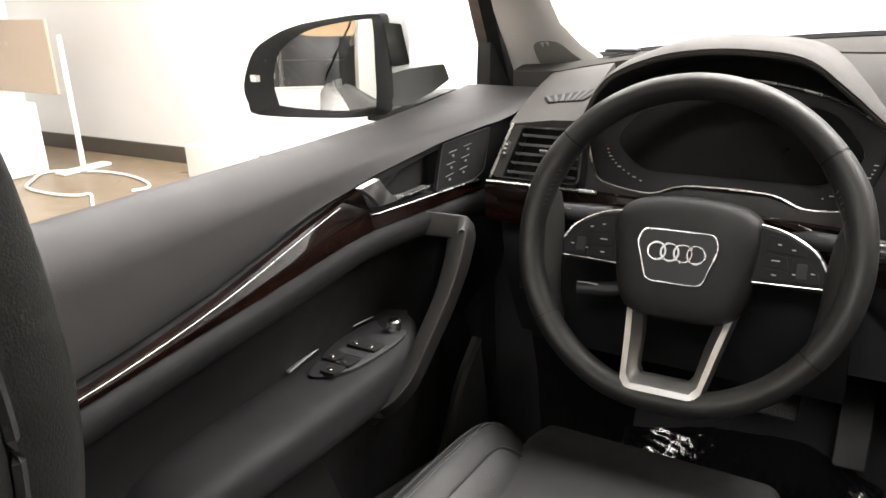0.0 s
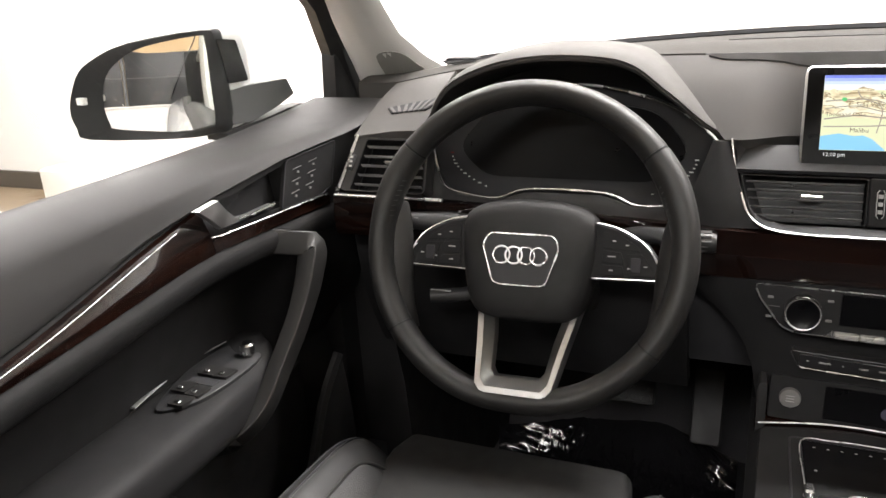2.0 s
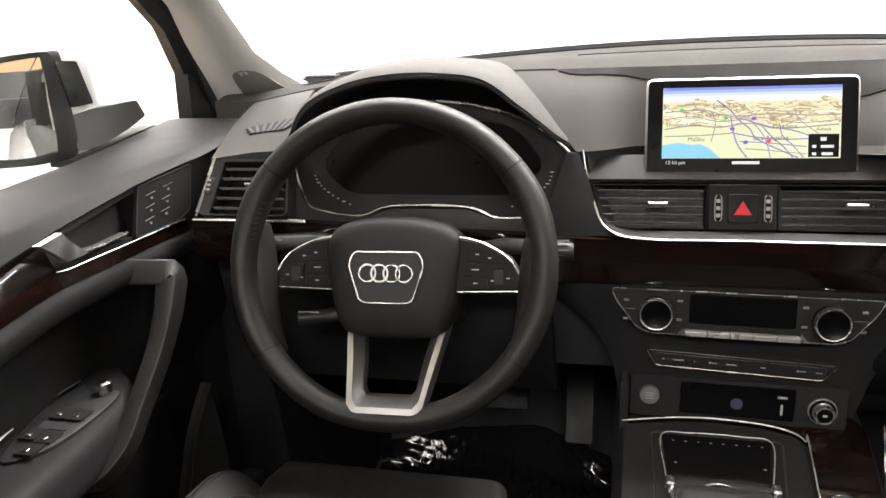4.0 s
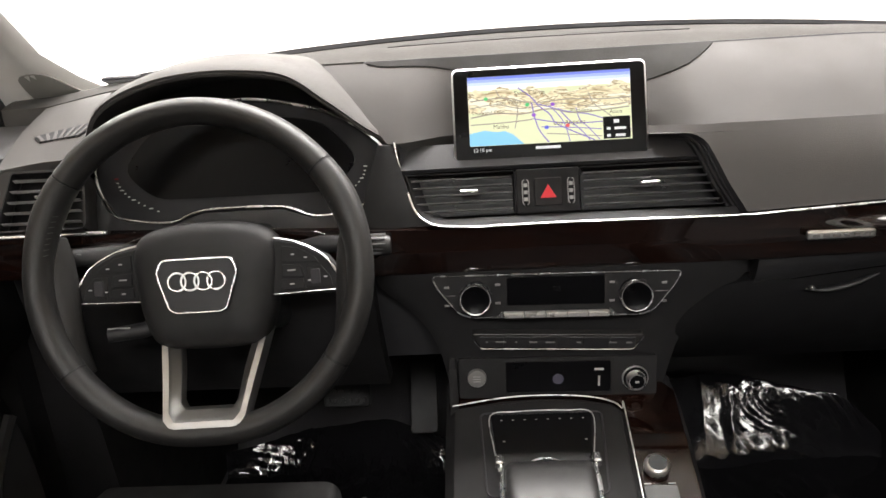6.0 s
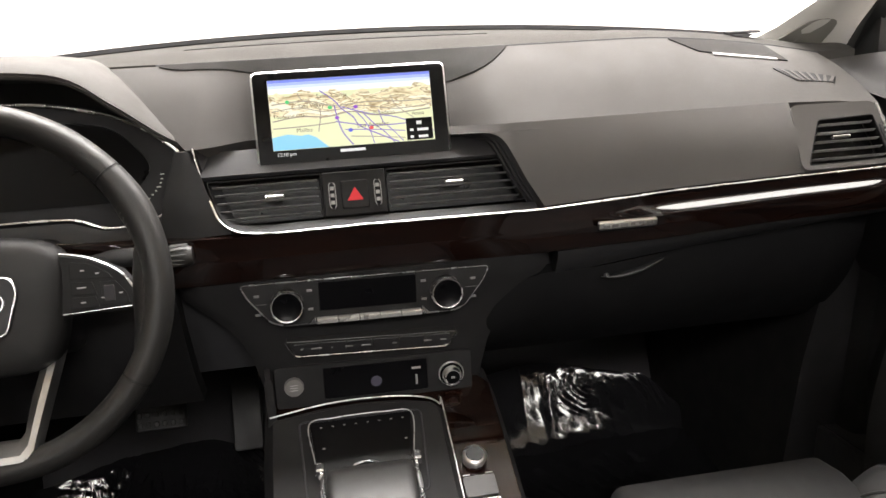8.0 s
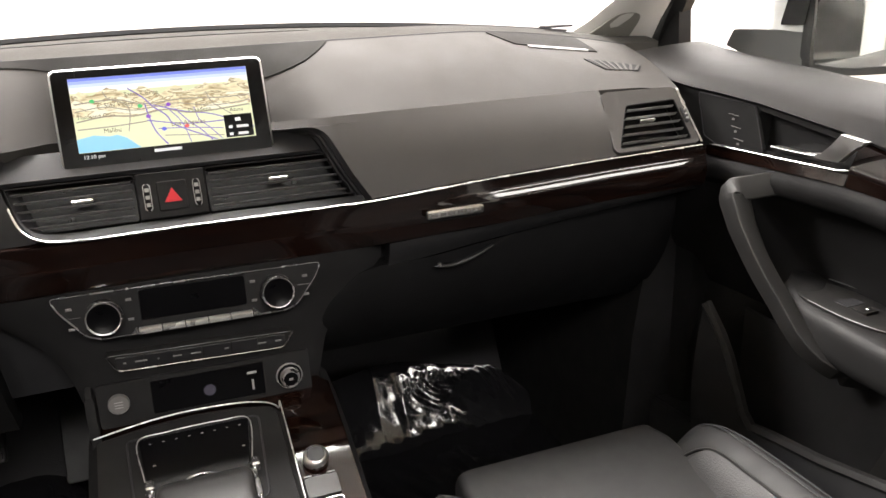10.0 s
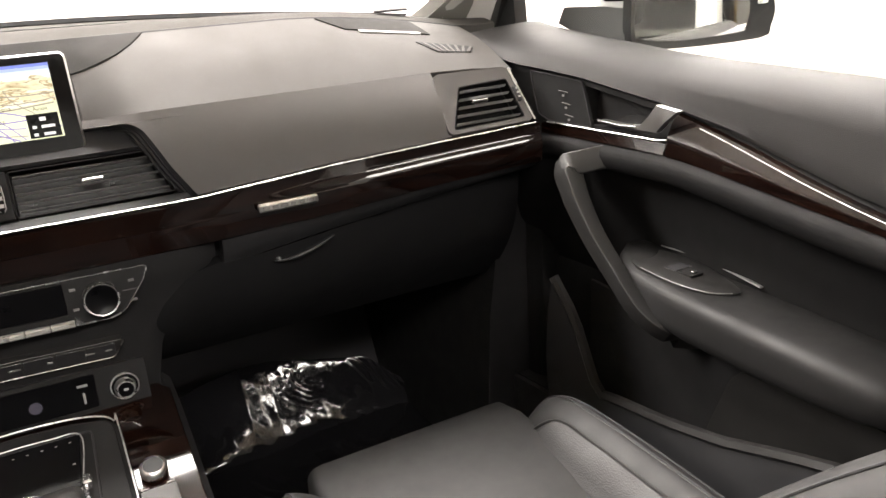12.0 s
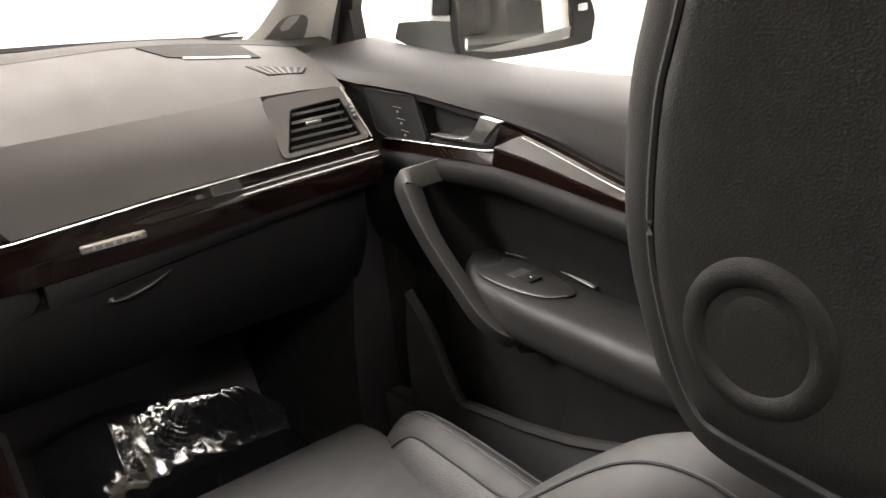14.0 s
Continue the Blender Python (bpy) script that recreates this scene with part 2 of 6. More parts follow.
def rounded(poly, r, n=4):
    out, m = [], len(poly)
    for i in range(m):
        p, a, b = Vector(poly[i]), Vector(poly[i - 1]), Vector(poly[(i + 1) % m])
        rr = r[i] if isinstance(r, (list, tuple)) else r
        da, db = (a - p), (b - p)
        k = min(rr, 0.45 * da.length, 0.45 * db.length)
        if k < 1e-6:
            out.append(p)
            continue
        p0, p2 = p + da.normalized() * k, p + db.normalized() * k
        for j in range(n + 1):
            t = j / n
            out.append(p0 * (1 - t) ** 2 + p * 2 * t * (1 - t) + p2 * t * t)
    return out


def inset(poly, d):
    out, m = [], len(poly)
    for i in range(m):
        p, a, b = poly[i], poly[i - 1], poly[(i + 1) % m]
        e1, e2 = (p - a), (b - p)
        if e1.length < 1e-9 or e2.length < 1e-9:
            out.append(p.copy())
            continue
        n1, n2 = Vector((-e1.y, e1.x)).normalized(), Vector((-e2.y, e2.x)).normalized()
        s = n1 + n2
        s = s.normalized() if s.length > 1e-6 else n1
        out.append(p + s * d / max(0.5, s.dot(n1)))
    return out


def plate(poly, thick, bevel=0.001, frame_m=None, dome=0.0):
    """A slab on a counter-clockwise outline in the plane; its face looks along the third axis."""
    P = [Vector(p[:2]) for p in poly]
    area = sum(a.x * b.y - b.x * a.y for a, b in zip(P, P[1:] + P[:1]))
    if area < 0:
        P.reverse()
    rings = [[(p.x, p.y, -thick) for p in P], [(p.x, p.y, -bevel) for p in P], [(p.x, p.y, 0) for p in inset(P, bevel)]]
    if dome:
        c = sum(P, Vector((0, 0))) / len(P)
        for k in range(1, 6):
            s = 1 - k / 6
            rings.append([(c.x + (q.x - c.x) * s, c.y + (q.y - c.y) * s, dome * (1 - s * s)) for q in inset(P, bevel)])
    g = loft(rings)
    return g.moved(frame_m) if frame_m else g


def ring_plate(outer, inner, thick, frame_m=None):
    """A flat frame between two outlines with the same number of points."""
    rings = [[(p[0], p[1], -thick) for p in outer], [(p[0], p[1], 0) for p in outer], [(p[0], p[1], 0) for p in inner], [(p[0], p[1], -thick) for p in inner]]
    g = loft(rings, caps=False, loop=True)
    return g.moved(frame_m) if frame_m else g


def box(c, s, bevel=0.002, m=None):
    hx, hy = s[0] / 2, s[1] / 2
    poly = rounded([(-hx, -hy), (hx, -hy), (hx, hy), (-hx, hy)], min(bevel * 2, hx * 0.6, hy * 0.6), 2)
    b = min(bevel, s[2] * 0.3)
    rings = [[(p.x, p.y, -s[2] / 2) for p in inset(poly, b)], [(p.x, p.y, -s[2] / 2 + b) for p in poly], [(p.x, p.y, s[2] / 2 - b) for p in poly], [(p.x, p.y, s[2] / 2) for p in inset(poly, b)]]
    g = loft(rings).moved(Matrix.Translation(c))
    return g.moved(m) if m else g


def lathe(profile, n=24, m=None, hollow=False):
    """profile of (radius, height) turned round the third axis."""
    rings = [[(r * math.cos(2 * math.pi * k / n), r * math.sin(2 * math.pi * k / n), h) for k in range(n)] for r, h in profile]
    g = loft(rings, loop=hollow)
    return g.moved(m) if m else g


def axes(o, u, v):
    u = Vector(u).normalized()
    w = u.cross(Vector(v)).normalized()
    v = w.cross(u)
    m = Matrix.Identity(4)
    for i in range(3):
        m[i][0], m[i][1], m[i][2], m[i][3] = u[i], v[i], w[i], o[i]
    return m


BASE = {}


def thing(name, base, label, category, group="", kind=""):
    ob = new(name)
    ob.location = base
    ob.empty_display_size = 0.05
    BASE[ob.name] = Vector(base)
    return tagged(ob, label, category, group, kind)


def part(name, g, mat, parent=None, label="", smooth=38):
    me = bpy.data.meshes.new(name)
    base = BASE[parent.name] if parent else Vector((0, 0, 0))
    me.from_pydata([tuple(p - base) for p in g.v], [], g.f)
    bm = bmesh.new()
    bm.from_mesh(me)
    bmesh.ops.recalc_face_normals(bm, faces=bm.faces)
    bm.to_mesh(me)
    bm.free()
    me.materials.append(mat)
    me.shade_smooth()
    me.set_sharp_from_angle(angle=radians(smooth))
    ob = new(name, me)
    BASE[ob.name] = base.copy()
    if parent:
        ob.parent = parent
    return tagged(ob, label)


def solid(name, g, mat, label, category, kind="", group=""):
    return tagged(part(name, g, mat), label, category, group, kind)


def lerp(x, xs, ys):
    return float(np.interp(x, xs, ys))


def text_geo(body, size, m, depth=0.0004):
    cu = bpy.data.curves.new("lettering", "FONT")
    cu.body, cu.size, cu.align_x, cu.align_y, cu.extrude = body, size, "CENTER", "CENTER", depth
    cu.resolution_u = 2
    ob = bpy.data.objects.new("lettering", cu)
    me = bpy.data.meshes.new_from_object(ob)
    g = Geo().add([v.co.copy() for v in me.vertices], [tuple(p.vertices) for p in me.polygons])
    bpy.data.objects.remove(ob)
    bpy.data.curves.remove(cu)
    bpy.data.meshes.remove(me)
    return g.moved(m)


# ---- the room round the car ----
def wall(name, x0, y0, x1, y1, z0, z1, mat, label):
    return solid(name, box(((x0 + x1) / 2, (y0 + y1) / 2, (z0 + z1) / 2), (x1 - x0, y1 - y0, z1 - z0), 0.003), mat, label, "wall", "structure")


solid("floor", box((-0.4, -1.9, -0.05), (14.0, 12.6, 0.1), 0.003), FLOORMAT, "tan sealed concrete showroom floor", "floor", "structure")
wall("wall_north", -7.2, 3.95, 6.4, 4.1, 0, CEIL, WALLPAINT, "white painted wall in front of the car")
wall("wall_west", -7.35, 1.6, -7.2, 4.1, 0, CEIL, WALLPAINT, "white painted side wall of the showroom")
wall("wall_west_rear", -7.35, -8.1, -7.2, 1.6, 0, CEIL, WARMGREY, "warm grey side wall of the showroom")
wall("wall_east", 6.4, -1.2, 6.55, 4.1, 0, CEIL, WALLPAINT, "white painted side wall of the showroom")
# assumed grey, added so that less light bounces onto the driver door
wall("wall_east_rear", 6.4, -8.1, 6.55, -1.2, 0, CEIL, WARMGREY, "warm grey side wall of the showroom")
wall("wall_south", -7.2, -8.1, 0.0, -7.95, 0, CEIL, BACKPAINT, "ochre painted wall behind the car")
wall("wall_south_right", 0.0, -8.1, 6.4, -7.95, 0, CEIL, WALLPAINT, "white painted wall behind the car")
solid("ceiling", box((-0.4, -2.0, CEIL + 0.05), (14.0, 12.4, 0.1), 0.003), CEILPAINT, "white painted showroom ceiling", "ceiling", "structure")
solid("baseboard", box((-3.3, 3.94, 0.065), (7.75, 0.022, 0.13), 0.004), BASEB, "dark brown baseboard along the white wall", "baseboard", "structure")
# fittings invented to go with the added lamps
for lx, ly, watt in LAMPS:
    fx = thing("added_ceiling_light", (lx, ly, CEIL), "added white framed rectangular ceiling light panel out of view, switched on", "ceiling light", "ceiling lights")
    hw, hh = 1.26, 0.66
    o = [(-hw, -hh), (hw, -hh), (hw, hh), (-hw, hh)]
    i = [(-1.2, -0.6), (1.2, -0.6), (1.2, 0.6), (-1.2, 0.6)]
    part("frame", ring_plate(o, i, 0.06, Matrix.Translation((lx, ly, CEIL - 0.005))), WHITEPLASTIC, fx)
    part("diffuser", box((lx, ly, CEIL - 0.04), (2.38, 1.18, 0.01), 0.002), DIFFUSER, fx, "glowing white diffuser")

# dark glazed partition on a white low wall, behind the car
pa = thing("glazed_partition", (-3.6, -7.9, 0), "dark glazed partition with grey posts on a white low wall", "partition", kind="structure")
part("low_wall", box((-3.6, -7.9, 0.37), (7.0, 0.09, 0.74), 0.004), WHITEPAINT, pa, "white low wall")
part("wall_cap", box((-3.6, -7.89, 0.765), (7.0, 0.13, 0.045), 0.006), WHITEPLASTIC, pa)
for k, (xa, xb, zb) in enumerate(((-7.05, -5.55, 2.05), (-5.45, -4.0, 2.05), (-3.9, -2.9, 2.05), (-2.8, -2.05, 2.9), (-1.95, -0.15, 2.05))):
    part("pane", box(((xa + xb) / 2, -7.9, (0.79 + zb) / 2), (xb - xa, 0.02, zb - 0.79), 0.002), DARKGLASS, pa, "dark glass pane")
    part("post", box((xb + 0.05, -7.9, (0.79 + zb) / 2), (0.07, 0.06, zb - 0.79), 0.004), FOOTGREY, pa)
    part("transom", box(((xa + xb) / 2, -7.885, 1.45), (xb - xa, 0.03, 0.025), 0.003), FOOTGREY, pa)

# board on a stand, a white box and a cable by the wall
stand = thing("display_stand", (-5.8, 3.2, 0), "white metal stand carrying a plain beige board", "display stand")
for sx in (-5.72, -6.95):
    part("post", tube([(sx, 3.45, 0.02), (sx, 3.45, 1.02)], 0.022, 10), WHITEPLASTIC, stand)
    part("foot", box((sx, 3.45, 0.012), (0.12, 0.42, 0.024), 0.005), WHITEPLASTIC, stand)
part("board", box((-6.35, 3.42, 0.86), (1.1, 0.025, 0.55), 0.004), BOARD, stand, "beige board")
solid("storage_box", box((-6.35, 3.1, 0.27), (0.85, 0.4, 0.54), 0.012), WHITEPLASTIC, "white closed storage box on the floor", "box")
solid("low_box", box((-4.45, 3.72, 0.12), (0.55, 0.2, 0.24), 0.008), WHITEPLASTIC, "low white box against the baseboard", "box")
coil = [(-5.3 + 0.55 * math.cos(a) * (1 + 0.15 * math.sin(3 * a)), 3.15 + 0.3 * math.sin(a), 0.012) for a in np.linspace(0, 5.6, 26)]
solid("cable", tube(spline(coil + [(-4.6, 2.75, 0.012), (-4.2, 2.6, 0.012)], 3), 0.011, 6), WHITEPLASTIC, "white cable looped on the floor", "cable")


# ---- car shell ----
shell = thing("car_body", (0, -0.6, 0.3), "white car body shell with light grey cloth inside", "car body", kind="structure")
part("floor_pan", box((0, -0.4, 0.40), (1.56, 3.6, 0.06), 0.01), CARPET, shell, "black carpeted floor pan")
part("toe_board", loft([[(x, 1.27, 0.42), (x, 1.52, 0.80), (x, 1.56, 0.78), (x, 1.31, 0.38)] for x in (-0.78, 0.78)]), CARPET, shell, "black carpeted toe board")
part("bulkhead", box((0, 1.66, 0.72), (1.6, 0.04, 0.75), 0.01), DARK, shell)
part("cowl", box((0, 1.52, 1.12), (1.6, 0.34, 0.04), 0.01), DARK, shell)
for sx in (-0.76, 0.76):
    part("side_wall", box((sx, 1.36, 0.75), (0.05, 0.66, 0.72), 0.01), GLOVE, shell)
def roof_z(x, y):
    return lerp(y, (-2.0, -1.4, -0.6, 0.0, 0.30), (1.50, 1.58, 1.61, 1.60, 1.575)) - 0.10 * (abs(x) / 0.62) ** 3


def roof_slab(xa, xb, ya, yb):
    return sheet(lambda u, v: (xa + (xb - xa) * u, ya + (yb - ya) * v, roof_z(xa + (xb - xa) * u, ya + (yb - ya) * v)), 10, 8, (0, 0, 0.035))


for nm, q in (("front", (-0.62, 0.62, 0.06, 0.30)), ("rear", (-0.62, 0.62, -2.0, -0.70)), ("side", (-0.62, -0.40, -0.70, 0.06)), ("side", (0.40, 0.62, -0.70, 0.06))):
    part("roof_" + nm, roof_slab(*q), TRIMCLOTH, shell, "light grey cloth headliner under the roof")
# unseen opening added to the roof so lamp light reaches the dash front
pane = part("added_roof_opening", sheet(lambda u, v: (-0.40 + 0.80 * u, -0.70 + 0.76 * v, roof_z(-0.40 + 0.80 * u, -0.70 + 0.76 * v) + 0.03), 8, 8, (0, 0, 0.005)), PANE, shell, "clear pane over an added, unseen roof opening that admits lamp light")
pane.visible_shadow = False
part("rear_wall", loft([[(x, -2.0, 0.4), (x, -2.0, 1.0), (x, -2.06, 1.0), (x, -2.06, 0.4)] for x in (-0.80, 0.80)]), PLASTIC, shell)
part("rear_window", loft([[(x, -2.0, 1.0), (x, -1.98, 1.49), (x, -1.99, 1.49), (x, -2.01, 1.0)] for x in (-0.72, 0.72)]), PRIVACY, shell, "dark tinted rear window")
def lerp3(t, pts):
    i = min(int(t), len(pts) - 2)
    return Vector(pts[i]).lerp(Vector(pts[i + 1]), t - i)


FLANK = [(0.80, 1.125), (0.845, 1.108), (0.885, 1.06), (0.90, 1.03), (0.902, 0.98), (0.915, 0.95), (0.925, 0.86), (0.918, 0.65), (0.88, 0.44), (0.80, 0.44)]
for s in (-1, 1):
    pil = [((0.735, 1.05, 1.12), (0.60, 1.13, 1.14)), ((0.735, 1.02, 1.165), (0.61, 1.08, 1.185)), ((0.733, 0.99, 1.205), (0.62, 1.015, 1.212)), ((0.722, 0.925, 1.265), (0.62, 0.93, 1.25)), ((0.70, 0.865, 1.312), (0.617, 0.865, 1.302)), ((0.65, 0.62, 1.45), (0.575, 0.63, 1.45)), ((0.60, 0.27, 1.555), (0.53, 0.30, 1.56))]
    rings = []
    for a, b in pil:
        a, b = Vector(a), Vector(b)
        c = (a + b) / 2
        q = Vector((-0.02, -0.028, -0.012))
        rings.append([a, a * 0.75 + b * 0.25 + q * 0.8, c + q, a * 0.25 + b * 0.75 + q * 0.8, b, c + Vector((0.03, 0.035, 0.015))])
    rings = [spline(r, 3, True) for r in rings]
    g = loft(rings)
    pt = part("pillar_trim", g if s > 0 else g.mirrored(), TRIMCLOTH, shell, "light grey cloth-covered windscreen pillar")
    tw = []
    for k, f in ((0.30, 0.36), (0.26, 0.60), (0.34, 0.80), (0.62, 0.80), (0.80, 0.74), (0.84, 0.56), (0.78, 0.38), (0.55, 0.34)):
        a = lerp3(k * 3, [p[0] for p in pil])
        b = lerp3(k * 3, [p[1] for p in pil])
        tw.append(a.lerp(b, f) + Vector((-0.02, -0.028, -0.012)) * (1.02 - 0.5 * abs(f - 0.5) ** 1.2 * 2))
    tw = spline(tw, 3, True)
    g = loft([[p + Vector((-0.0008, -0.0012, -0.0005)) for p in tw], [p + Vector((0.010, 0.014, 0.006)) for p in tw]])
    part("pillar_plate", g if s > 0 else g.mirrored(), TWEETER, pt, "grey plate on the pillar")
    g = loft([[(0.745, 0.955, 1.14), (0.745, 0.962, 1.236), (0.745, 1.0, 1.235), (0.745, 1.075, 1.14)], [(0.768, 0.955, 1.14), (0.766, 0.962, 1.236), (0.766, 1.0, 1.235), (0.768, 1.075, 1.14)]])
    part("sail_panel", g if s > 0 else g.mirrored(), RUBBER, shell, "black corner panel ahead of the window")
    g = tube([(0.765, 1.06, 1.12), (0.763, 1.03, 1.165), (0.757, 0.985, 1.225), (0.725, 0.895, 1.30), (0.668, 0.64, 1.44), (0.61, 0.28, 1.56)], [0.03, 0.026, 0.024, 0.022, 0.02, 0.02], 8)
    part("pillar_seal", g if s > 0 else g.mirrored(), RUBBER, shell, "black rubber door seal")
    g = box((0.64, -0.62, 1.05), (0.10, 0.16, 1.2), 0.02)
    part("centre_pillar", g if s > 0 else g.mirrored(), TRIMCLOTH, shell, "grey pillar behind the front door")
    g = loft([[Vector((a - lerp(y, (-2.0, -1.7, -1.2, -0.7), (0.10, 0.03, 0.0, 0.0)), y, z)) for a, z in FLANK] for y in np.linspace(-2.0, -0.70, 14)])
    part("rear_door_skin", g if s > 0 else g.mirrored(), WHITEPAINT, shell, "white painted rear door")
    g = sheet(lambda u, v: (0.85 - 0.18 * v, -0.72 - 1.2 * u, 1.145 + 0.38 * v), 4, 4, (-0.006, 0, 0))
    part("rear_side_window", g if s > 0 else g.mirrored(), PRIVACY_SIDE, shell, "dark tinted rear side window")
    g = box((0.775, -0.62, 0.75), (0.07, 0.16, 0.7), 0.01)
    part("sill_pillar", g if s > 0 else g.mirrored(), PLASTIC, shell)
    g = loft([[(0.66, y, 0.42), (0.66, y, 0.63 - 0.10 * (y - 0.9)), (0.74, y, 0.63 - 0.10 * (y - 0.9)), (0.74, y, 0.42)] for y in (-0.4, 1.2)])
    part("door_sill", g if s > 0 else g.mirrored(), DARK, shell)
    g = tube([(0.655, 0.935, 0.636), (0.659, 0.62, 0.672)], 0.0010, 6)
    if s > 0:
        part("sill_plate", g, CHROME, shell, "thin bright sill edge")
    g = loft([[(0.60, y, 0.43), (0.62, y, 0.75), (0.66, y, 1.02), (0.70, y, 1.02), (0.70, y, 0.43)] for y in (0.86, 1.66)])
    part("kick_panel", g if s > 0 else g.mirrored(), GLOVE, shell)

ws = sheet(lambda u, v: ((u - 0.5) * 2 * (0.70 - 0.13 * v), 1.20 - 0.90 * v - 0.10 * ((u - 0.5) * 2) ** 2 * (1 - v), 1.20 + 0.36 * v), 16, 6, (0, 0.004, 0.004))
pane = solid("windscreen", ws, PANE, "clear windscreen above the dashboard", "windscreen", "structure")
pane.visible_shadow = False
for s in (-1, 1):
    g = sheet(lambda u, v: (0.775 - 0.12 * v, 0.90 - 1.45 * u - 0.35 * v * (1 - u), 1.13 + 0.40 * v), 8, 4, (0.004, 0, 0))
    pane = solid("side_window", g if s > 0 else g.mirrored(), PANE, "clear side window in the front door", "window", "structure")
    pane.visible_shadow = False


# ---- dashboard ----
def chrome_z(x):
    return lerp(x, (-0.64, -0.5, -0.2, -0.14, 0.205, 0.36, 0.517, 0.64), (1.066, 1.062, 1.044, 1.041, 1.041, 1.052, 1.060, 1.066))


def chrome_y(x):
    return lerp(abs(x), (0, 0.205, 0.36, 0.517, 0.64), (0.792, 0.786, 0.777, 0.765, 0.753))


def crest(x):
    a = abs(x)
    t = max(0.0, (a - 0.36) / 0.28)
    return 0.93 + 0.004 * t, 1.2108 - 0.034 * t ** 1.7


def kink(x):
    a = abs(x)
    if x < 0.18:
        d = min(1.0, max(0.0, (0.176 - a) / 0.064))
        d = d * d * (3 - 2 * d)
        return lerp(x, (-0.20, 0.165), (0.846, 0.82)) + 0.034 * d, lerp(x, (-0.20, 0.165), (1.127, 1.136)) - (0.0015 if x < 0 else 0.0045) * d
    y = lerp(a, (0, 0.5, 0.56, 0.60, 0.632), (0.82, 0.818, 0.812, 0.806, 0.80))
    return y, lerp(a, (0, 0.5, 0.58, 0.632), (1.136, 1.137, 1.136, 1.130))


dash = thing("dashboard", (0, 0.95, 0.8), "dark grey dashboard with chrome strip and dark wood veneer", "dashboard")
sec = [(0.83, 1.018), (0.826, 0.98), (0.832, 0.93), (0.87, 0.84), (0.98, 0.80), (1.35, 0.80), (1.35, 1.12), (0.99, 1.15), (0.90, 1.03)]
part("lower_body", loft([[(x, y, z) for y, z in sec] for x in np.linspace(-0.655, 0.655, 9)]), DARK, dash)


def pad_at(x, y, lift=0.0):
    """The point of the top pad above (x, y)."""
    (ky, kz), (cy, cz) = kink(x if x > 0.02 or abs(x) < 0.5 else -x), crest(x)
    v = (y - ky) / (cy - ky)
    return Vector((x, y, kz + (cz - kz) * v + 0.006 * math.sin(math.pi * min(1, max(0, v))) + lift))


def top_point(u, v):
    x = -0.245 + 0.877 * u
    (ky, kz), (cy, cz) = kink(x), crest(x)
    b = 0.006 * math.sin(math.pi * v)
    return x, ky + (cy - ky) * v, kz + (cz - kz) * v + b


def corner_point(u, v):
    x = -0.632 + 0.09 * u
    (ky, kz), (cy, cz) = kink(-x), crest(x)
    return x, ky + (cy - ky) * v, kz + (cz - kz) * v + 0.005 * math.sin(math.pi * v)


part("corner_pad", sheet(corner_point, 10, 8, (0, 0.012, -0.03)), PAD, dash, "pale grey pad corner beside the hood")
part("top_pad", sheet(lambda u, v: top_point((0.3585 + 0.519 * u) / 0.877, v), 48, 8, (0, 0.012, -0.02)), PAD, dash, "pale grey grained top pad")
def centre_point(u, v):
    xl = lerp(v, (0, 1), (-0.188, -0.285))
    return top_point((xl + (0.1129 - xl) * u + 0.245) / 0.877, v)


part("centre_pad", sheet(centre_point, 60, 12, (0, 0.012, -0.02)), PAD, dash, "pale grey pad behind the screen")


def fascia_at(x, v):
    ky, kz = kink(x)
    cy, cz = chrome_y(x) + 0.002, chrome_z(x) + 0.002
    return Vector((x, cy + (ky - cy) * v - 0.008 * math.sin(math.pi * v), cz + (kz - cz) * v))


RECESS_V = (0, 0.15, 0.36, 0.55, 0.70, 0.80, 0.865, 0.895, 0.908)
RECESS_X = (0.208, 0.1995, 0.1874, 0.1790, 0.1722, 0.1672, 0.1610, 0.1545, 0.146)
FASCIA_V = (0, 0.08, 0.16, 0.25, 0.36, 0.46, 0.55, 0.63, 0.70, 0.75, 0.80, 0.835, 0.865, 0.88, 0.895, 0.908, 0.912, 0.95, 1.0)


def fascia_point(u, k):
    v = FASCIA_V[round(k * (len(FASCIA_V) - 1))]
    xl = lerp(v, RECESS_V, RECESS_X) if v < 0.91 else 0.104
    return fascia_at(xl + (0.5205 - xl) * u, v)


part("passenger_fascia", sheet(fascia_point, 60, len(FASCIA_V) - 1, (0, 0.012, -0.004)), PAD_LOW, dash, "dark grey soft fascia panel above the chrome strip")


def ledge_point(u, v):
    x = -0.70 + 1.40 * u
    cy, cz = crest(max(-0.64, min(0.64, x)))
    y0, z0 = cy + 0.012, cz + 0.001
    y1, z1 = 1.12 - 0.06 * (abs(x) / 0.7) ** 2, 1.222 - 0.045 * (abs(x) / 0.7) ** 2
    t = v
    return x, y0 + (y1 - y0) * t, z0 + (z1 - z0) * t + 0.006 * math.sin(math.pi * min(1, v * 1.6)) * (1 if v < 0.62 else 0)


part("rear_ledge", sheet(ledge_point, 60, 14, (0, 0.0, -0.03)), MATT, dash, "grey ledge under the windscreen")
part("crest_groove", tube([(x, crest(x)[0] + 0.006, crest(x)[1] - 0.0005) for x in np.linspace(-0.22, 0.638, 60)], 0.0034, 6, flat=0.6), DARK, dash, "dark groove behind the top pad")
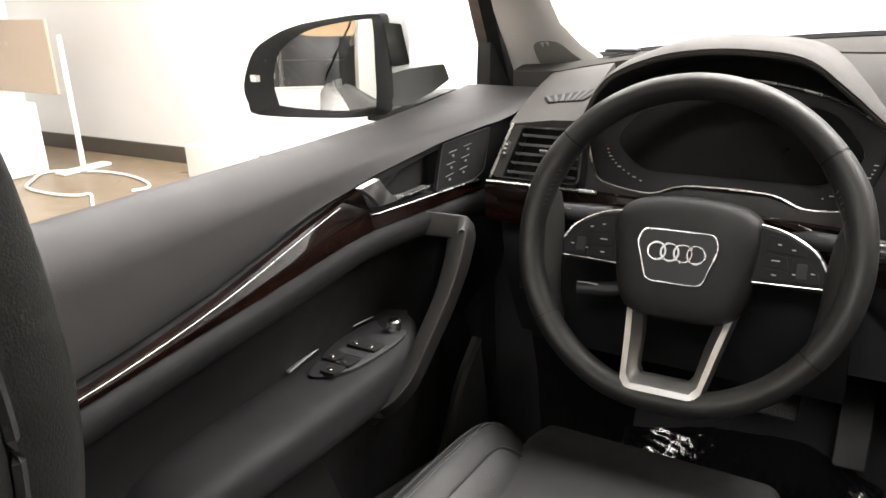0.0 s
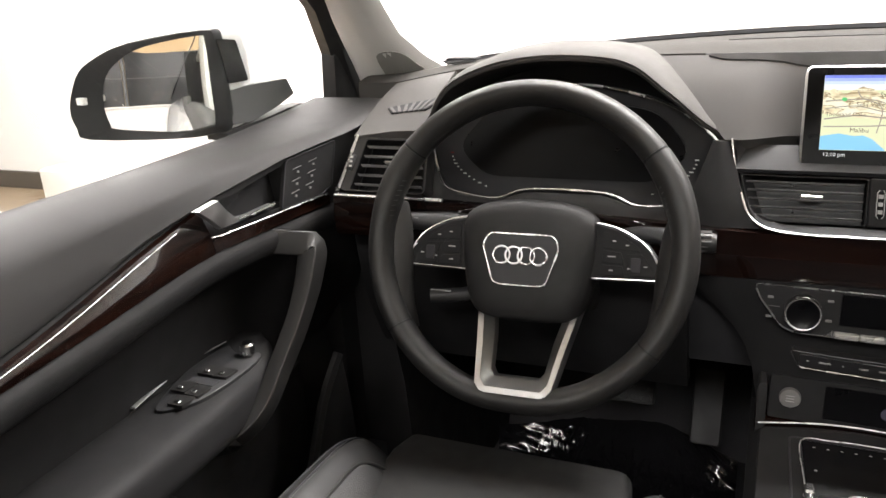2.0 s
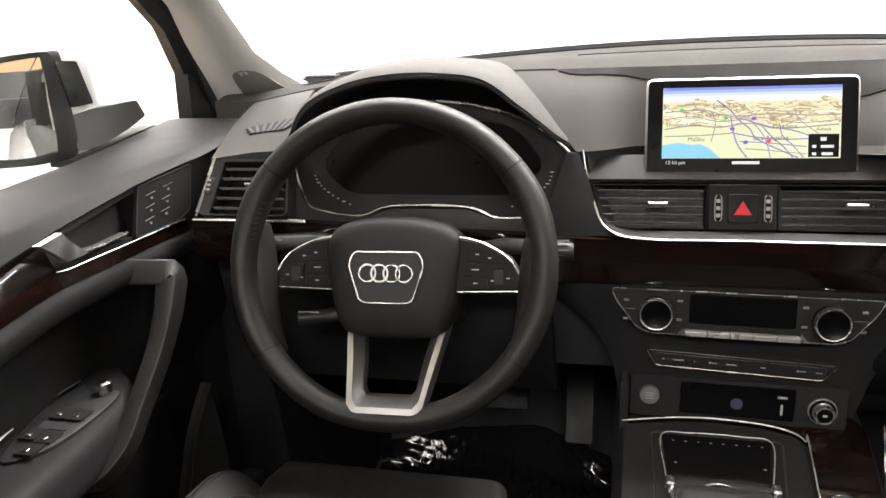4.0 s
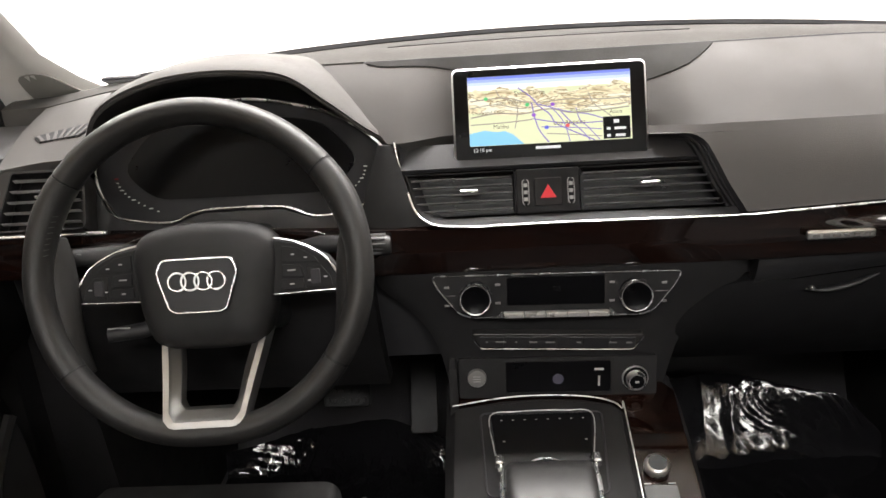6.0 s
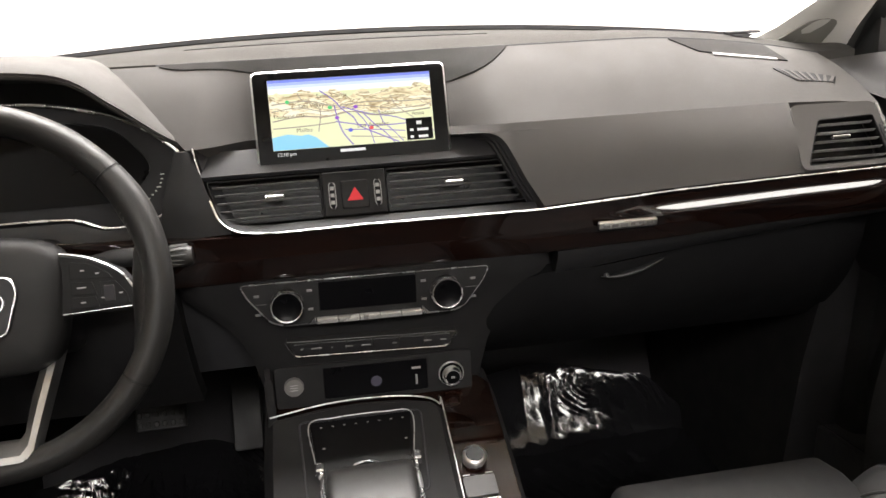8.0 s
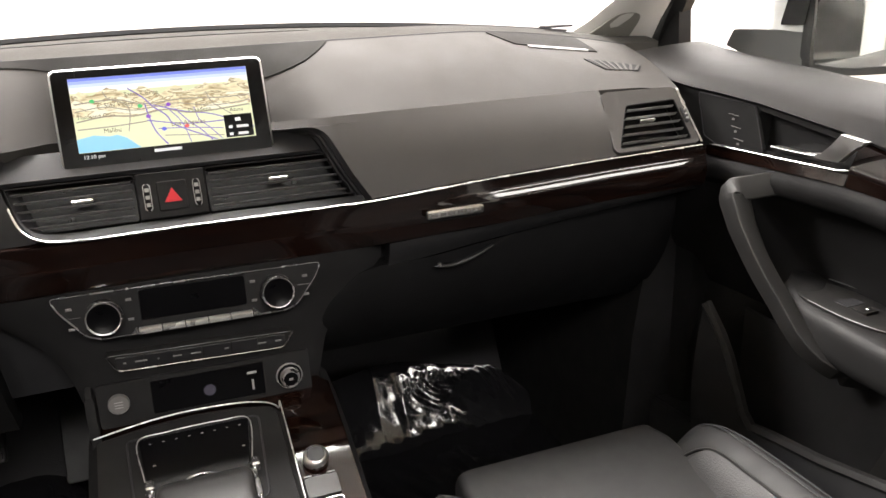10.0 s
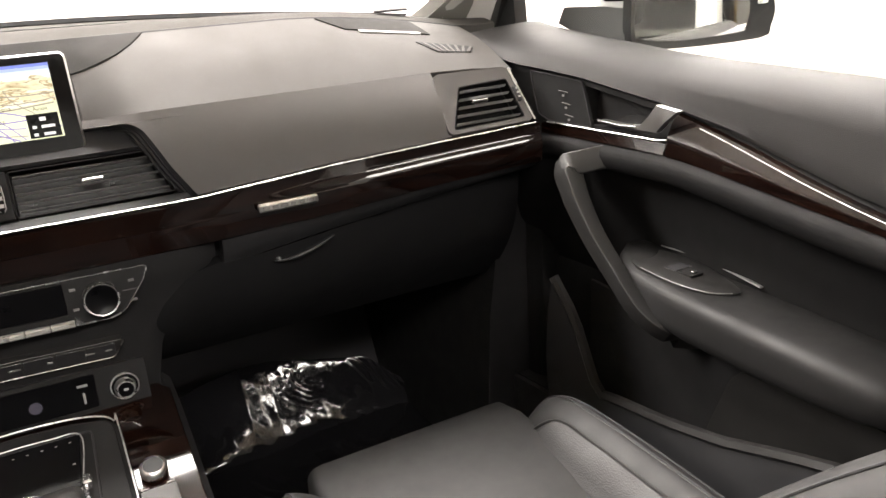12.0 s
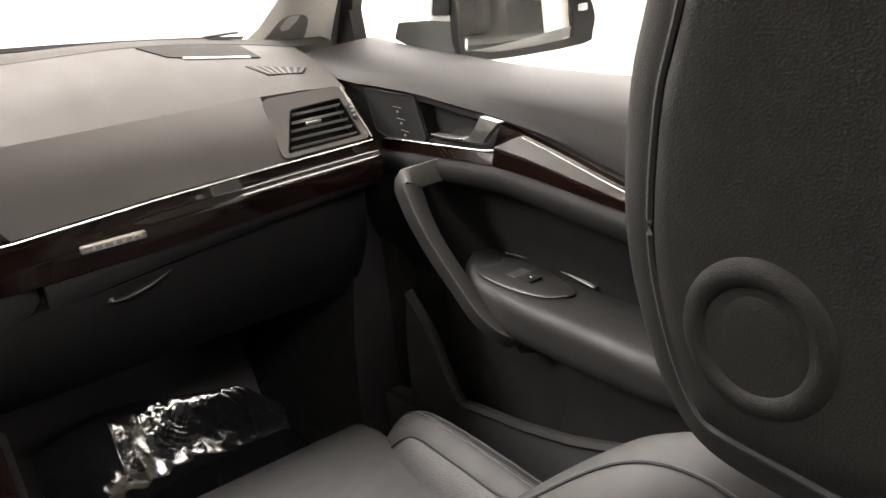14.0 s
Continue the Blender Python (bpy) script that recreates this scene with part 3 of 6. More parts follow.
part("windscreen_band", tube([(x, 1.122 - 0.06 * (abs(x) / 0.7) ** 2, 1.2235 - 0.045 * (abs(x) / 0.7) ** 2) for x in np.linspace(-0.7, 0.7, 40)], 0.006, 6), DARK, dash, "dark strip at the foot of the windscreen")
# speaker cover sunk in the middle of the top pad
def cover_point(u, v):
    x = -0.2155 + 0.4155 * u
    y0 = lerp(x, (-0.2155, -0.200, -0.185, -0.135, 0.110, 0.150, 0.165, 0.180, 0.192, 0.2), (0.928, 0.9235, 0.922, 0.9215, 0.893, 0.8915, 0.8950, 0.906, 0.918, 0.928))
    return pad_at(x, y0 + (0.9295 - y0) * v, 0.0016)


part("speaker_cover", sheet(cover_point, 60, 6, (0, 0, -0.005)), COVER, dash, "dark grey speaker cover in the top pad")


def strip_point(u, v):
    xl, xr = -0.20 + 0.02 * v, 0.20 - 0.02 * v
    x = xl + (xr - xl) * u
    p = ledge_point((x + 0.7) / 1.4, 0.52 + 0.22 * v)
    return p[0], p[1], p[2] + 0.0012


part("centre_speaker_strip", sheet(strip_point, 30, 3, (0, 0, -0.006)), COVER, dash, "dark grey inset strip behind the screen")

# chrome strip, veneer, lip
STRIP_END = [(-0.1800, 0.8440, 1.1290), (-0.1748, 0.834, 1.1010), (-0.1655, 0.8170, 1.0735), (-0.1560, 0.8040, 1.0540), (-0.1400, 0.7950, 1.0445), (-0.1180, 0.7925, 1.0410)]
path = STRIP_END + [(x, chrome_y(x) - 0.001, chrome_z(x)) for x in np.linspace(-0.09, 0.636, 30)]
pts = spline(path, 3)
part("chrome_strip", tube(pts, [lerp(p.z, (1.045, 1.06, 1.13), (0.0020, 0.0015, 0.0010)) if p.x < 0 else 0.0020 for p in pts], 8, flat=0.8), CHROME, dash, "satin chrome strip")
path = [(x, chrome_y(x) - 0.001, chrome_z(x)) for x in np.linspace(-0.64, -0.5, 8)]
part("chrome_strip", tube(path, 0.0030, 8, flat=0.8), CHROME, dash, "satin chrome strip")


def veneer_bottom(x):
    a = abs(x)
    return lerp(a, (0, 0.22, 0.36, 0.51, 0.63), (0.986, 0.986, 0.994, 1.006, 1.013))


def slope_profile(at, degrees):
    """Depths of a face whose lean, in degrees, changes with its height."""
    ys = [0.0]
    for v0, v1 in zip(VEN_V, VEN_V[1:]):
        ys.append(ys[-1] + (v1 - v0) * math.tan(radians(lerp((v0 + v1) / 2, at, degrees))))
    return [y - ys[-1] for y in ys]


VEN_V = np.linspace(0, 1, 41)
VEN_PLAIN = slope_profile((0, 0.3, 0.49, 0.52, 0.55, 1.0), (-14, -8, -2, 12, 4, 8))
VEN_CROWN = slope_profile((0, 0.3, 0.50, 0.57, 0.61, 0.73, 0.79, 1.0), (-14, -6, 2, 15, 20, 22.5, 9, 7))


def veneer_point(u, v):
    x = -0.645 + 1.29 * u
    z1, z0 = chrome_z(x) - 0.003, veneer_bottom(x)
    k = min(1.0, max(0.0, (x - 0.25) / 0.11))
    k = k * k * (3 - 2 * k)
    d = (1 - k) * lerp(v, VEN_V, VEN_PLAIN) + k * lerp(v, VEN_V, VEN_CROWN)
    return x, chrome_y(x) + 0.003 + (z1 - z0) * d, z0 + (z1 - z0) * v


part("veneer_strip", sheet(veneer_point, 60, 40, (0, 0.012, 0)), VENEER, dash, "glossy dark brown wood veneer strip")


def lip_point(u, v):
    x = 0.226 + 0.42 * u
    z1 = veneer_bottom(x) - 0.002
    z0 = lerp(x, (0.22, 0.27, 0.35, 0.51, 0.65), (0.945, 0.955, 0.966, 0.986, 1.001))
    y = chrome_y(x) + 0.006
    return x, y + 0.016 * (1 - v) ** 1.5, z0 + (z1 - z0) * v


part("glovebox_lip", sheet(lip_point, 30, 5, (0, 0.02, 0)), PLASTIC, dash, "dark grey lip below the veneer")


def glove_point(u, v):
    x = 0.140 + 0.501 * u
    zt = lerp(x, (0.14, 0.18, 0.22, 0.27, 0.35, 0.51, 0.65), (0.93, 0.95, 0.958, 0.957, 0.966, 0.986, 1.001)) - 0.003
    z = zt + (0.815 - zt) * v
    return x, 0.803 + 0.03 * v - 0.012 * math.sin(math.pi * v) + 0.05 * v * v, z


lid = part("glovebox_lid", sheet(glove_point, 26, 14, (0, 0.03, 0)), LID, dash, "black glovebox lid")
part("latch", tube(spline([(0.284, 0.799, 0.943), (0.305, 0.794, 0.944), (0.335, 0.793, 0.951), (0.362, 0.797, 0.960)], 5), [0.002, 0.0025, 0.003, 0.0035, 0.004, 0.0045, 0.005, 0.0052, 0.0052, 0.005, 0.0045, 0.004, 0.0035, 0.003, 0.0025, 0.002], 8, flat=0.6), PLASTIC, lid, "curved glovebox pull")
part("lock", lathe([(0.0001, 0), (0.0028, 0), (0.0028, 0.003), (0.002, 0.004), (0.0001, 0.004)], 14, axes((0.289, 0.797, 0.946), (1, 0, 0), (0, 0, 1))), CHROME, lid, "small round lock")


def knee_point(u, v):
    x = -0.645 + 0.43 * u
    zt = veneer_bottom(x) - 0.002
    return x, 0.798 + 0.07 * v - 0.015 * math.sin(math.pi * v), zt + (0.80 - zt) * v


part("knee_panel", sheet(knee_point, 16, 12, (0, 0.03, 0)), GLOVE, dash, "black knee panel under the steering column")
for k in range(3):
    part("switch", box((-0.60, 0.797, 0.965 - 0.024 * k), (0.034, 0.01, 0.018), 0.003), SATIN, dash)
part("badge_plate", box((0.303, chrome_y(0.3) - 0.0090, 1.0185), (0.072, 0.007, 0.0105), 0.002), ALU, dash, "small bright metal plate on the veneer")
for k, w in enumerate((0.011, 0.010, 0.012, 0.008, 0.008, 0.010)):
    part("lettering_bar", box((0.276 + 0.0107 * k, chrome_y(0.3) - 0.0128, 1.0185), (w * 0.72, 0.001, 0.0042), 0.0003), GREYBTN, dash, "plain bar in place of lettering")

# centre stack body
rings = []
for z, wl, wr, y in ((0.984, -0.218, 0.2255, 0.794), (0.965, -0.214, 0.2250, 0.796), (0.955, -0.206, 0.217, 0.797), (0.94, -0.190, 0.198, 0.799), (0.92, -0.171, 0.176, 0.800), (0.90, -0.158, 0.162, 0.801), (0.87, -0.147, 0.149, 0.803), (0.82, -0.138, 0.138, 0.808), (0.74, -0.138, 0.138, 0.812)):
    rings.append([Vector((wl, y + 0.10, z)), Vector((wl + 0.006, y + 0.012, z)), Vector((wl + 0.03, y, z)), Vector((wr - 0.03, y, z)), Vector((wr - 0.006, y + 0.012, z)), Vector((wr, y + 0.10, z)), Vector((wr, 1.0, z)), Vector((wl, 1.0, z))])
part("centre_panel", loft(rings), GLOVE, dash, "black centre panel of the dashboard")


# air vents
def air_vent(name, m, quad, slats, tab_u, parent, label):
    """A louvred outlet on the outline quad (in the plane m) with its blades, tab and surround."""
    rim = rounded(quad, 0.004, 4)
    v = part(name, ring_plate(rim, inset(rim, 0.0012), 0.02, m), GLOVE, parent, label)
    # flat near-black plate stands in for the shade deep in the outlet
    part("dark_backing", plate(inset(rim, 0.001), 0.006, 0.001, m @ Matrix.Translation((0, 0, -0.022))), GLASSY, v)
    ys = [p[1] for p in quad]
    lo, hi = min(ys), max(ys)
    for k in range(slats):
        h = lo + (hi - lo) * (k + 0.75) / (slats + 0.5)
        xs = []
        for (ax, ay), (bx, by) in zip(quad, quad[1:] + quad[:1]):
            if (ay - h) * (by - h) < 0:
                xs.append(ax + (bx - ax) * (h - ay) / (by - ay))
        a, b = min(xs) + 0.004, max(xs) - 0.004
        g = loft([[(x, h + 0.0006, -0.0008), (x, h + 0.0001, 0.0004), (x, h - 0.0005, -0.0008), (x, h - 0.0012, -0.006), (x, h - 0.0006, -0.006)] for x in (a, b)]).moved(m)
        part("slat", g, SLAT, v)
    h = (lo + hi) / 2 + 0.003
    part("tab", box((tab_u, h, 0.002), (0.021, 0.0026, 0.008), 0.0011, m), SMOKE, v, "small chrome tab")
    return v


vm = axes((0, 0.806, 1.046), (1, 0, 0), (0, 0.42, 1))
# no duct here: a near-black sheet paints the shade behind the centre outlets
part("vent_backing", sheet(lambda u, v: (-0.176 + 0.372 * u - 0.024 * v * u, 0.834 + 0.024 * v, 1.045 + 0.052 * v), 4, 4, (0, 0.02, 0)), GLASSY, dash, "near-black sheet standing in for the shade behind the centre outlets")
part("vent_surround", sheet(lambda u, v: (-0.179 + 0.352 * u, lerp(v, (0, 0.12, 1), (0.832, 0.830, 0.860)) - 0.008 * max(0, abs(u - 0.5) - 0.35) * v, lerp(v, (0, 0.12, 1), (1.0945, 1.0985, 1.120))), 12, 8, (0, 0.012, -0.004)), DARK, dash, "dark grey sloped panel above the centre outlets")
shelf = spline([(a + 0.0035, b + 0.001, c) for a, b, c in STRIP_END] + [(x, chrome_y(x), chrome_z(x) + 0.001) for x in np.linspace(-0.09, 0.2, 10)], 3)


def shelf_point(u, v):
    p = shelf[min(len(shelf) - 1, round(u * (len(shelf) - 1)))]
    side = min(1.0, max(0.0, (p.z - 1.044) / 0.012))
    return p + Vector((0.010 * side * v, 0.014 * v, 0.004 * v * (1 - side)))


part("column_panel", sheet(lambda u, v: (lerp(v, (0, 0.5, 1), (-0.222, -0.214, -0.200)) * (1 - u) + (lerp(v, (0, 0.3, 0.6, 1), (-0.143, -0.161, -0.1695, -0.182)) - 0.001) * u, lerp(v, (0, 0.3, 0.6, 1), (0.802, 0.812, 0.826, 0.846)) - 0.004 * math.sin(math.pi * u), lerp(v, (0, 1), (1.040, 1.126))), 8, 12, (0, 0.01, 0)), GLOVE, dash, "dark panel between cluster and outlets")
part("vent_shelf", sheet(shelf_point, len(shelf) - 1, 3, (0.001, 0.004, -0.003)), DARK, dash, "dark grey lip inside the chrome strip")
edge_path = spline([tuple(fascia_at(x, v)) for v, x in zip(RECESS_V, RECESS_X)] + [tuple(fascia_at(x, 0.908)) for x in (0.136, 0.126, 0.114)] + [(0.09, 0.868, 1.118), (-0.09, 0.870, 1.118), (-0.114, *kink(-0.114)), (-0.145, *kink(-0.145)), (-0.180, *kink(-0.180))], 5)
STEPS = ((0.0, 0.0), (0.0022, 0.0075), (0.0048, 0.0085), (0.0062, 0.0150), (0.0088, 0.0160), (0.0104, 0.0240))


def recess_point(u, v):
    n = len(edge_path) - 1
    i = min(n, round(u * n))
    t = (edge_path[min(n, i + 1)] - edge_path[max(0, i - 1)])
    w = Vector((t.z, 0, -t.x))
    w = w.normalized() if t.x < 0 else Vector((-1, 0, -0.3)).normalized()
    w = Vector((-abs(w.x) if edge_path[i].x > 0 else 0.0, 0, -abs(w.z)))
    a, b = STEPS[round(v * (len(STEPS) - 1))]
    return edge_path[i] + w * a + Vector((0, b - 0.001, 0))


part("recess_wall", sheet(recess_point, len(edge_path) - 1, len(STEPS) - 1, (-0.003, 0.008, -0.003)), DARK, dash, "dark grey stepped edge of the outlet recess", 25)
air_vent("air_vent", vm, [(-0.156, 0.002), (-0.043, 0.002), (-0.043, 0.052), (-0.168, 0.052)], 5, -0.096, dash, "black centre air vent with chrome tab")
air_vent("air_vent", vm, [(0.030, 0.002), (0.190, 0.002), (0.172, 0.052), (0.030, 0.052)], 5, 0.108, dash, "black centre air vent with chrome tab")
hz = part("hazard_panel", plate(rounded([(-0.042, 0.002), (0.029, 0.002), (0.029, 0.052), (-0.042, 0.052)], 0.002), 0.012, 0.001, vm @ Matrix.Translation((0, 0, 0.002))), GLOVE, dash, "dark panel with the hazard switch")
part("hazard_button", plate(rounded([(-0.022, 0.009), (0.009, 0.009), (0.009, 0.041), (-0.022, 0.041)], 0.003), 0.006, 0.001, vm @ Matrix.Translation((0, 0, 0.0045))), GLOVE, hz)
part("triangle", plate([(-0.0155, 0.018), (0.0025, 0.018), (-0.0065, 0.033)], 0.001, 0.0002, vm @ Matrix.Translation((0, 0, 0.0055))), REDMARK, hz, "red warning triangle")
for cx in (-0.032, 0.019):
    part("thumbwheel", plate(rounded([(cx - 0.0042, 0.01), (cx + 0.0042, 0.01), (cx + 0.0042, 0.04), (cx - 0.0042, 0.04)], 0.004), 0.004, 0.001, vm @ Matrix.Translation((0, 0, 0.004)), 0.002), GLASSY, hz)
    for sx in (-1, 1):
        part("thumbwheel_rim", tube([vm @ Vector((cx + sx * q, w, 0.0064)) for q, w in ((0.0016, 0.0105), (0.0034, 0.013), (0.0036, 0.025), (0.0034, 0.037), (0.0016, 0.0395))], 0.0005, 5), MARK, hz)
    for k in range(3):
        part("thumbwheel_mark", plate([(cx - 0.0022, 0.015 + 0.008 * k), (cx + 0.0022, 0.015 + 0.008 * k), (cx + 0.0022, 0.019 + 0.008 * k), (cx - 0.0022, 0.019 + 0.008 * k)], 0.0008, 0.0002, vm @ Matrix.Translation((0, 0, 0.0066))), MARK, hz)

for s in (-1, 1):
    o = Vector((s * 0.576, 0.758, 1.068))
    m = axes(o, (1, -s * 0.07, 0.02 * s), (0, 0.68, 1))
    q = [(-0.055, 0.002), (0.060, 0.002), (0.046, 0.074), (-0.048, 0.074)]
    if s < 0:
        q = [(-p[0], p[1]) for p in reversed(q)]
    qi = [(p[0] * 0.86 - s * 0.0055, p[1] * 0.96 + 0.001) for p in q] if s < 0 else [(-0.054, 0.004), (0.049, 0.006), (0.040, 0.063), (-0.030, 0.061)]
    v = air_vent("air_vent", m, qi, 5, -s * 0.008, dash, "black side air vent with chrome tab")
    qo = q if s < 0 else [(-0.062, -0.001), (0.060, 0.0), (0.046, 0.080), (-0.060, 0.082)]
    part("surround", ring_plate(rounded(qo, 0.010, 4), rounded(qi, 0.006, 4), 0.03, m), PAD_LOW if s > 0 else SATIN, v)
    a, b = (Vector((s * 0.061, 0.0, 0.001)), Vector((s * 0.047, 0.076, 0.001)))
    part("chrome_edge", tube([m @ a, m @ b], 0.002, 6), CHROME, v, "thin chrome edge")
    part("thumbwheel", plate(rounded([(s * 0.049 - 0.003, 0.028), (s * 0.049 + 0.003, 0.028), (s * 0.046 + 0.003, 0.05), (s * 0.046 - 0.003, 0.05)], 0.003), 0.004, 0.001, m @ Matrix.Translation((0, 0, 0.003)), 0.002), PLASTIC, v)
    for k in range(3):
        part("thumbwheel_mark", box((s * 0.0475, 0.033 + 0.006 * k, 0.0056), (0.004, 0.0022, 0.0006), 0.0002, m), MARK, v)
    # demister grille on the pad corner
    c = [pad_at(s * a, b) for a, b in ((0.530, 0.869), (0.550, 0.846), (0.596, 0.840), (0.607, 0.852))]
    gr = part("demister_grille", loft([[p + Vector((0, 0, 0.0012)) for p in c], [p + Vector((0, 0.002, -0.010)) for p in c]]), DARK, dash, "demister grille in the pad corner")
    for k in range(7):
        t = (k + 0.35) / 7
        a, b = c[1].lerp(c[2], t), c[0].lerp(c[3], min(1, t + 0.05)).lerp(c[1].lerp(c[2], t), 0.12)
        up, w = Vector((0, 0, 0.0024)), Vector((s * 0.0017, -0.0006, 0))
        part("fin", loft([[a + up - w, a + up * 0.8 + w, b + up * 0.8 + w, b + up - w], [a - w, a + w, b + w, b - w]]), PAD_LOW, gr)
    g = box((s * 0.745, 0.94, 0.75), (0.11, 0.24, 0.64), 0.01)
    part("door_gap_cover", g, GLOVE, shell)
    if s > 0:
        part("corner_speaker", sheet(lambda u, v: pad_at(0.415 + 0.030 * (1 - v) + (0.135 - 0.02 * (1 - v)) * u, 0.902 + 0.026 * v - 0.016 * (1 - v) * u, 0.0016), 16, 4, (0, 0, -0.004)), COVER, dash, "dark grey corner speaker cover")
        part("sensor_strip", sheet(lambda u, v: pad_at(0.462 + 0.085 * u, 0.895 - 0.008 * u + 0.004 * v, 0.0018), 10, 2, (0, 0, -0.004)), GREYBTN, dash, "thin bright strip by the speaker")
    # small sun sensor tag at the windscreen corner
    tg = part("tag", box((s * 0.548, 0.98, 1.2065), (0.046, 0.02, 0.003), 0.001), DARK, dash, "dark tag at the foot of the windscreen")
    for k in range(4):
        part("tag_bar", box((s * 0.548 - 0.017 + 0.011 * k, 0.98, 1.2085), (0.006, 0.008, 0.001), 0.0003), MARK, tg)


# ---- instrument binnacle ----
binn = thing("instrument_cluster", (-0.365, 0.88, 1.05), "dark instrument cluster with chrome outline under a hood", "instrument cluster")
arch = [(-0.562, 1.085), (-0.552, 1.135), (-0.515, 1.186), (-0.462, 1.212), (-0.40, 1.223), (-0.335, 1.222), (-0.288, 1.212), (-0.247, 1.180), (-0.214, 1.148), (-0.186, 1.127)]
ap = spline([(x, 0, z) for x, z in arch], 5)
c0 = Vector((-0.366, 0, 1.11))


def hood_ring(y, k, lift, tail):
    out = []
    for p in ap:
        q = c0 + (p - c0) * k
        out.append(Vector((q.x, y + tail * max(0, 1.19 - p.z) * 1.1, q.z + lift)))
    return out


skin = [hood_ring(0.826, 0.992, -0.001, 0.5), hood_ring(0.824, 1.0, 0.001, 0.5), hood_ring(0.83, 1.012, 0.003, 0.48), hood_ring(0.86, 1.025, 0.005, 0.4), hood_ring(0.92, 1.035, 0.005, 0.25), hood_ring(0.98, 1.03, -0.002, 0.1), hood_ring(1.05, 1.0, -0.02, 0)]
part("hood", sheet_rings(skin, (0, 0.0, -0.004)), PAD, binn, "grey hood over the instruments")
liner = [hood_ring(0.8265, 0.990, -0.0015, 0.5), hood_ring(0.84, 0.975, -0.004, 0.45), hood_ring(0.875, 0.95, -0.008, 0.3), hood_ring(0.92, 0.93, -0.012, 0.1)]
part("hood_lining", sheet_rings(liner, (0, 0, -0.002)), COVER, binn, "dark grey lining of the hood")
part("hood_back", loft([hood_ring(0.9205, 0.935, -0.012, 0.1), hood_ring(0.932, 0.935, -0.012, 0.1)]), DARK, binn)
co = [(-0.5415, 1.112), (-0.528, 1.066), (-0.505, 1.054), (-0.454, 1.049), (-0.4135, 1.0615), (-0.319, 1.0615), (-0.28, 1.049), (-0.228, 1.055), (-0.201, 1.083), (-0.1905, 1.116), (-0.2175, 1.1434), (-0.255, 1.1655), (-0.3155, 1.181), (-0.366, 1.186), (-0.417, 1.181), (-0.477, 1.1655), (-0.514, 1.1434)]
cy = lambda z: 0.845 + 0.22 * (z - 1.10)
outline = spline([(x, cy(z), z) for x, z in co], 4, True)
part("chrome_outline", tube(outline, 0.0017, 6, True), CHROME, binn, "thin chrome outline")
part("face", loft([[p + Vector((0, 0.006, 0)) for p in outline], [p + Vector((0, 0.014, 0)) for p in outline]]), DARK, binn)


def lower_edge(x):
    return lerp(x, (-0.60, -0.548, -0.530, -0.505, -0.454, -0.4135, -0.319, -0.28, -0.228, -0.203, -0.188, -0.165), (1.115, 1.112, 1.066, 1.054, 1.049, 1.0615, 1.0615, 1.049, 1.055, 1.083, 1.116, 1.118))


def bezel_point(u, v):
    x = -0.60 + 0.413 * u
    z1 = lower_edge(x) - 0.003
    z0 = 1.024 + 0.02 * max(0, abs(x + 0.366) - 0.1)
    z = z0 + (z1 - z0) * v
    return x, cy(z) - 0.001 - 0.022 * (1 - v) ** 1.5, z


part("lower_bezel", sheet(bezel_point, 90, 6, (0, 0.02, 0)), PLASTIC, binn, "dark bezel below the cluster")
scr = rounded([(-0.472, 1.075), (-0.26, 1.075), (-0.222, 1.11), (-0.262, 1.155), (-0.366, 1.172), (-0.47, 1.155), (-0.51, 1.11)], 0.02, 4)
part("display", loft([[(p.x, cy(p.y) + 0.003, p.y) for p in scr], [(p.x, cy(p.y) + 0.008, p.y) for p in scr]]), GLASSY, binn, "large dark instrument display, switched off")
for side in (-1, 1):
    for k in range(11):
        t = k / 10
        px = -0.366 + side * (0.150 - 0.042 * t * t - 0.005 * t)
        pz = 1.103 - 0.040 * t ** 0.9
        red = side < 0 and k == 0
        part("dial_mark", box((px, cy(pz) - 0.0005, pz), (0.0048 if k % 3 == 0 else 0.0026, 0.001, 0.0013), 0.0003), REDDIAL if red else TICK, binn)
part("switch", box((-0.199, 0.832, 1.070), (0.015, 0.004, 0.008), 0.001), PLASTIC, binn)

# ---- centre screen ----
sc = thing("infotainment_screen", (0, 0.86, 1.10), "black framed screen on the dashboard showing a map", "screen")
sm = axes((0, 0.856, 1.1515), (1, 0, 0), (0, 0.335, 1))
ho = rounded([(-0.111, -0.0555), (0.111, -0.0555), (0.111, 0.0555), (-0.111, 0.0555)], 0.009, 5)
part("housing", plate(ho, 0.014, 0.002, sm), ALU, sc, "silver edged housing")
part("bezel", plate(inset(ho, 0.0022), 0.003, 0.0006, sm @ Matrix.Translation((0, 0, 0.0012))), GLASSY, sc)
part("stand", box((0, -0.05, -0.03), (0.1, 0.03, 0.04), 0.004, sm), PLASTIC, sc)
dm = sm @ Matrix.Translation((0, 0, 0.0015))


def map_poly(name, pts, mat, h, label=""):
    return part(name, plate(pts, 0.0002, 0.00003, dm @ Matrix.Translation((0, 0, h))), mat, disp, label)


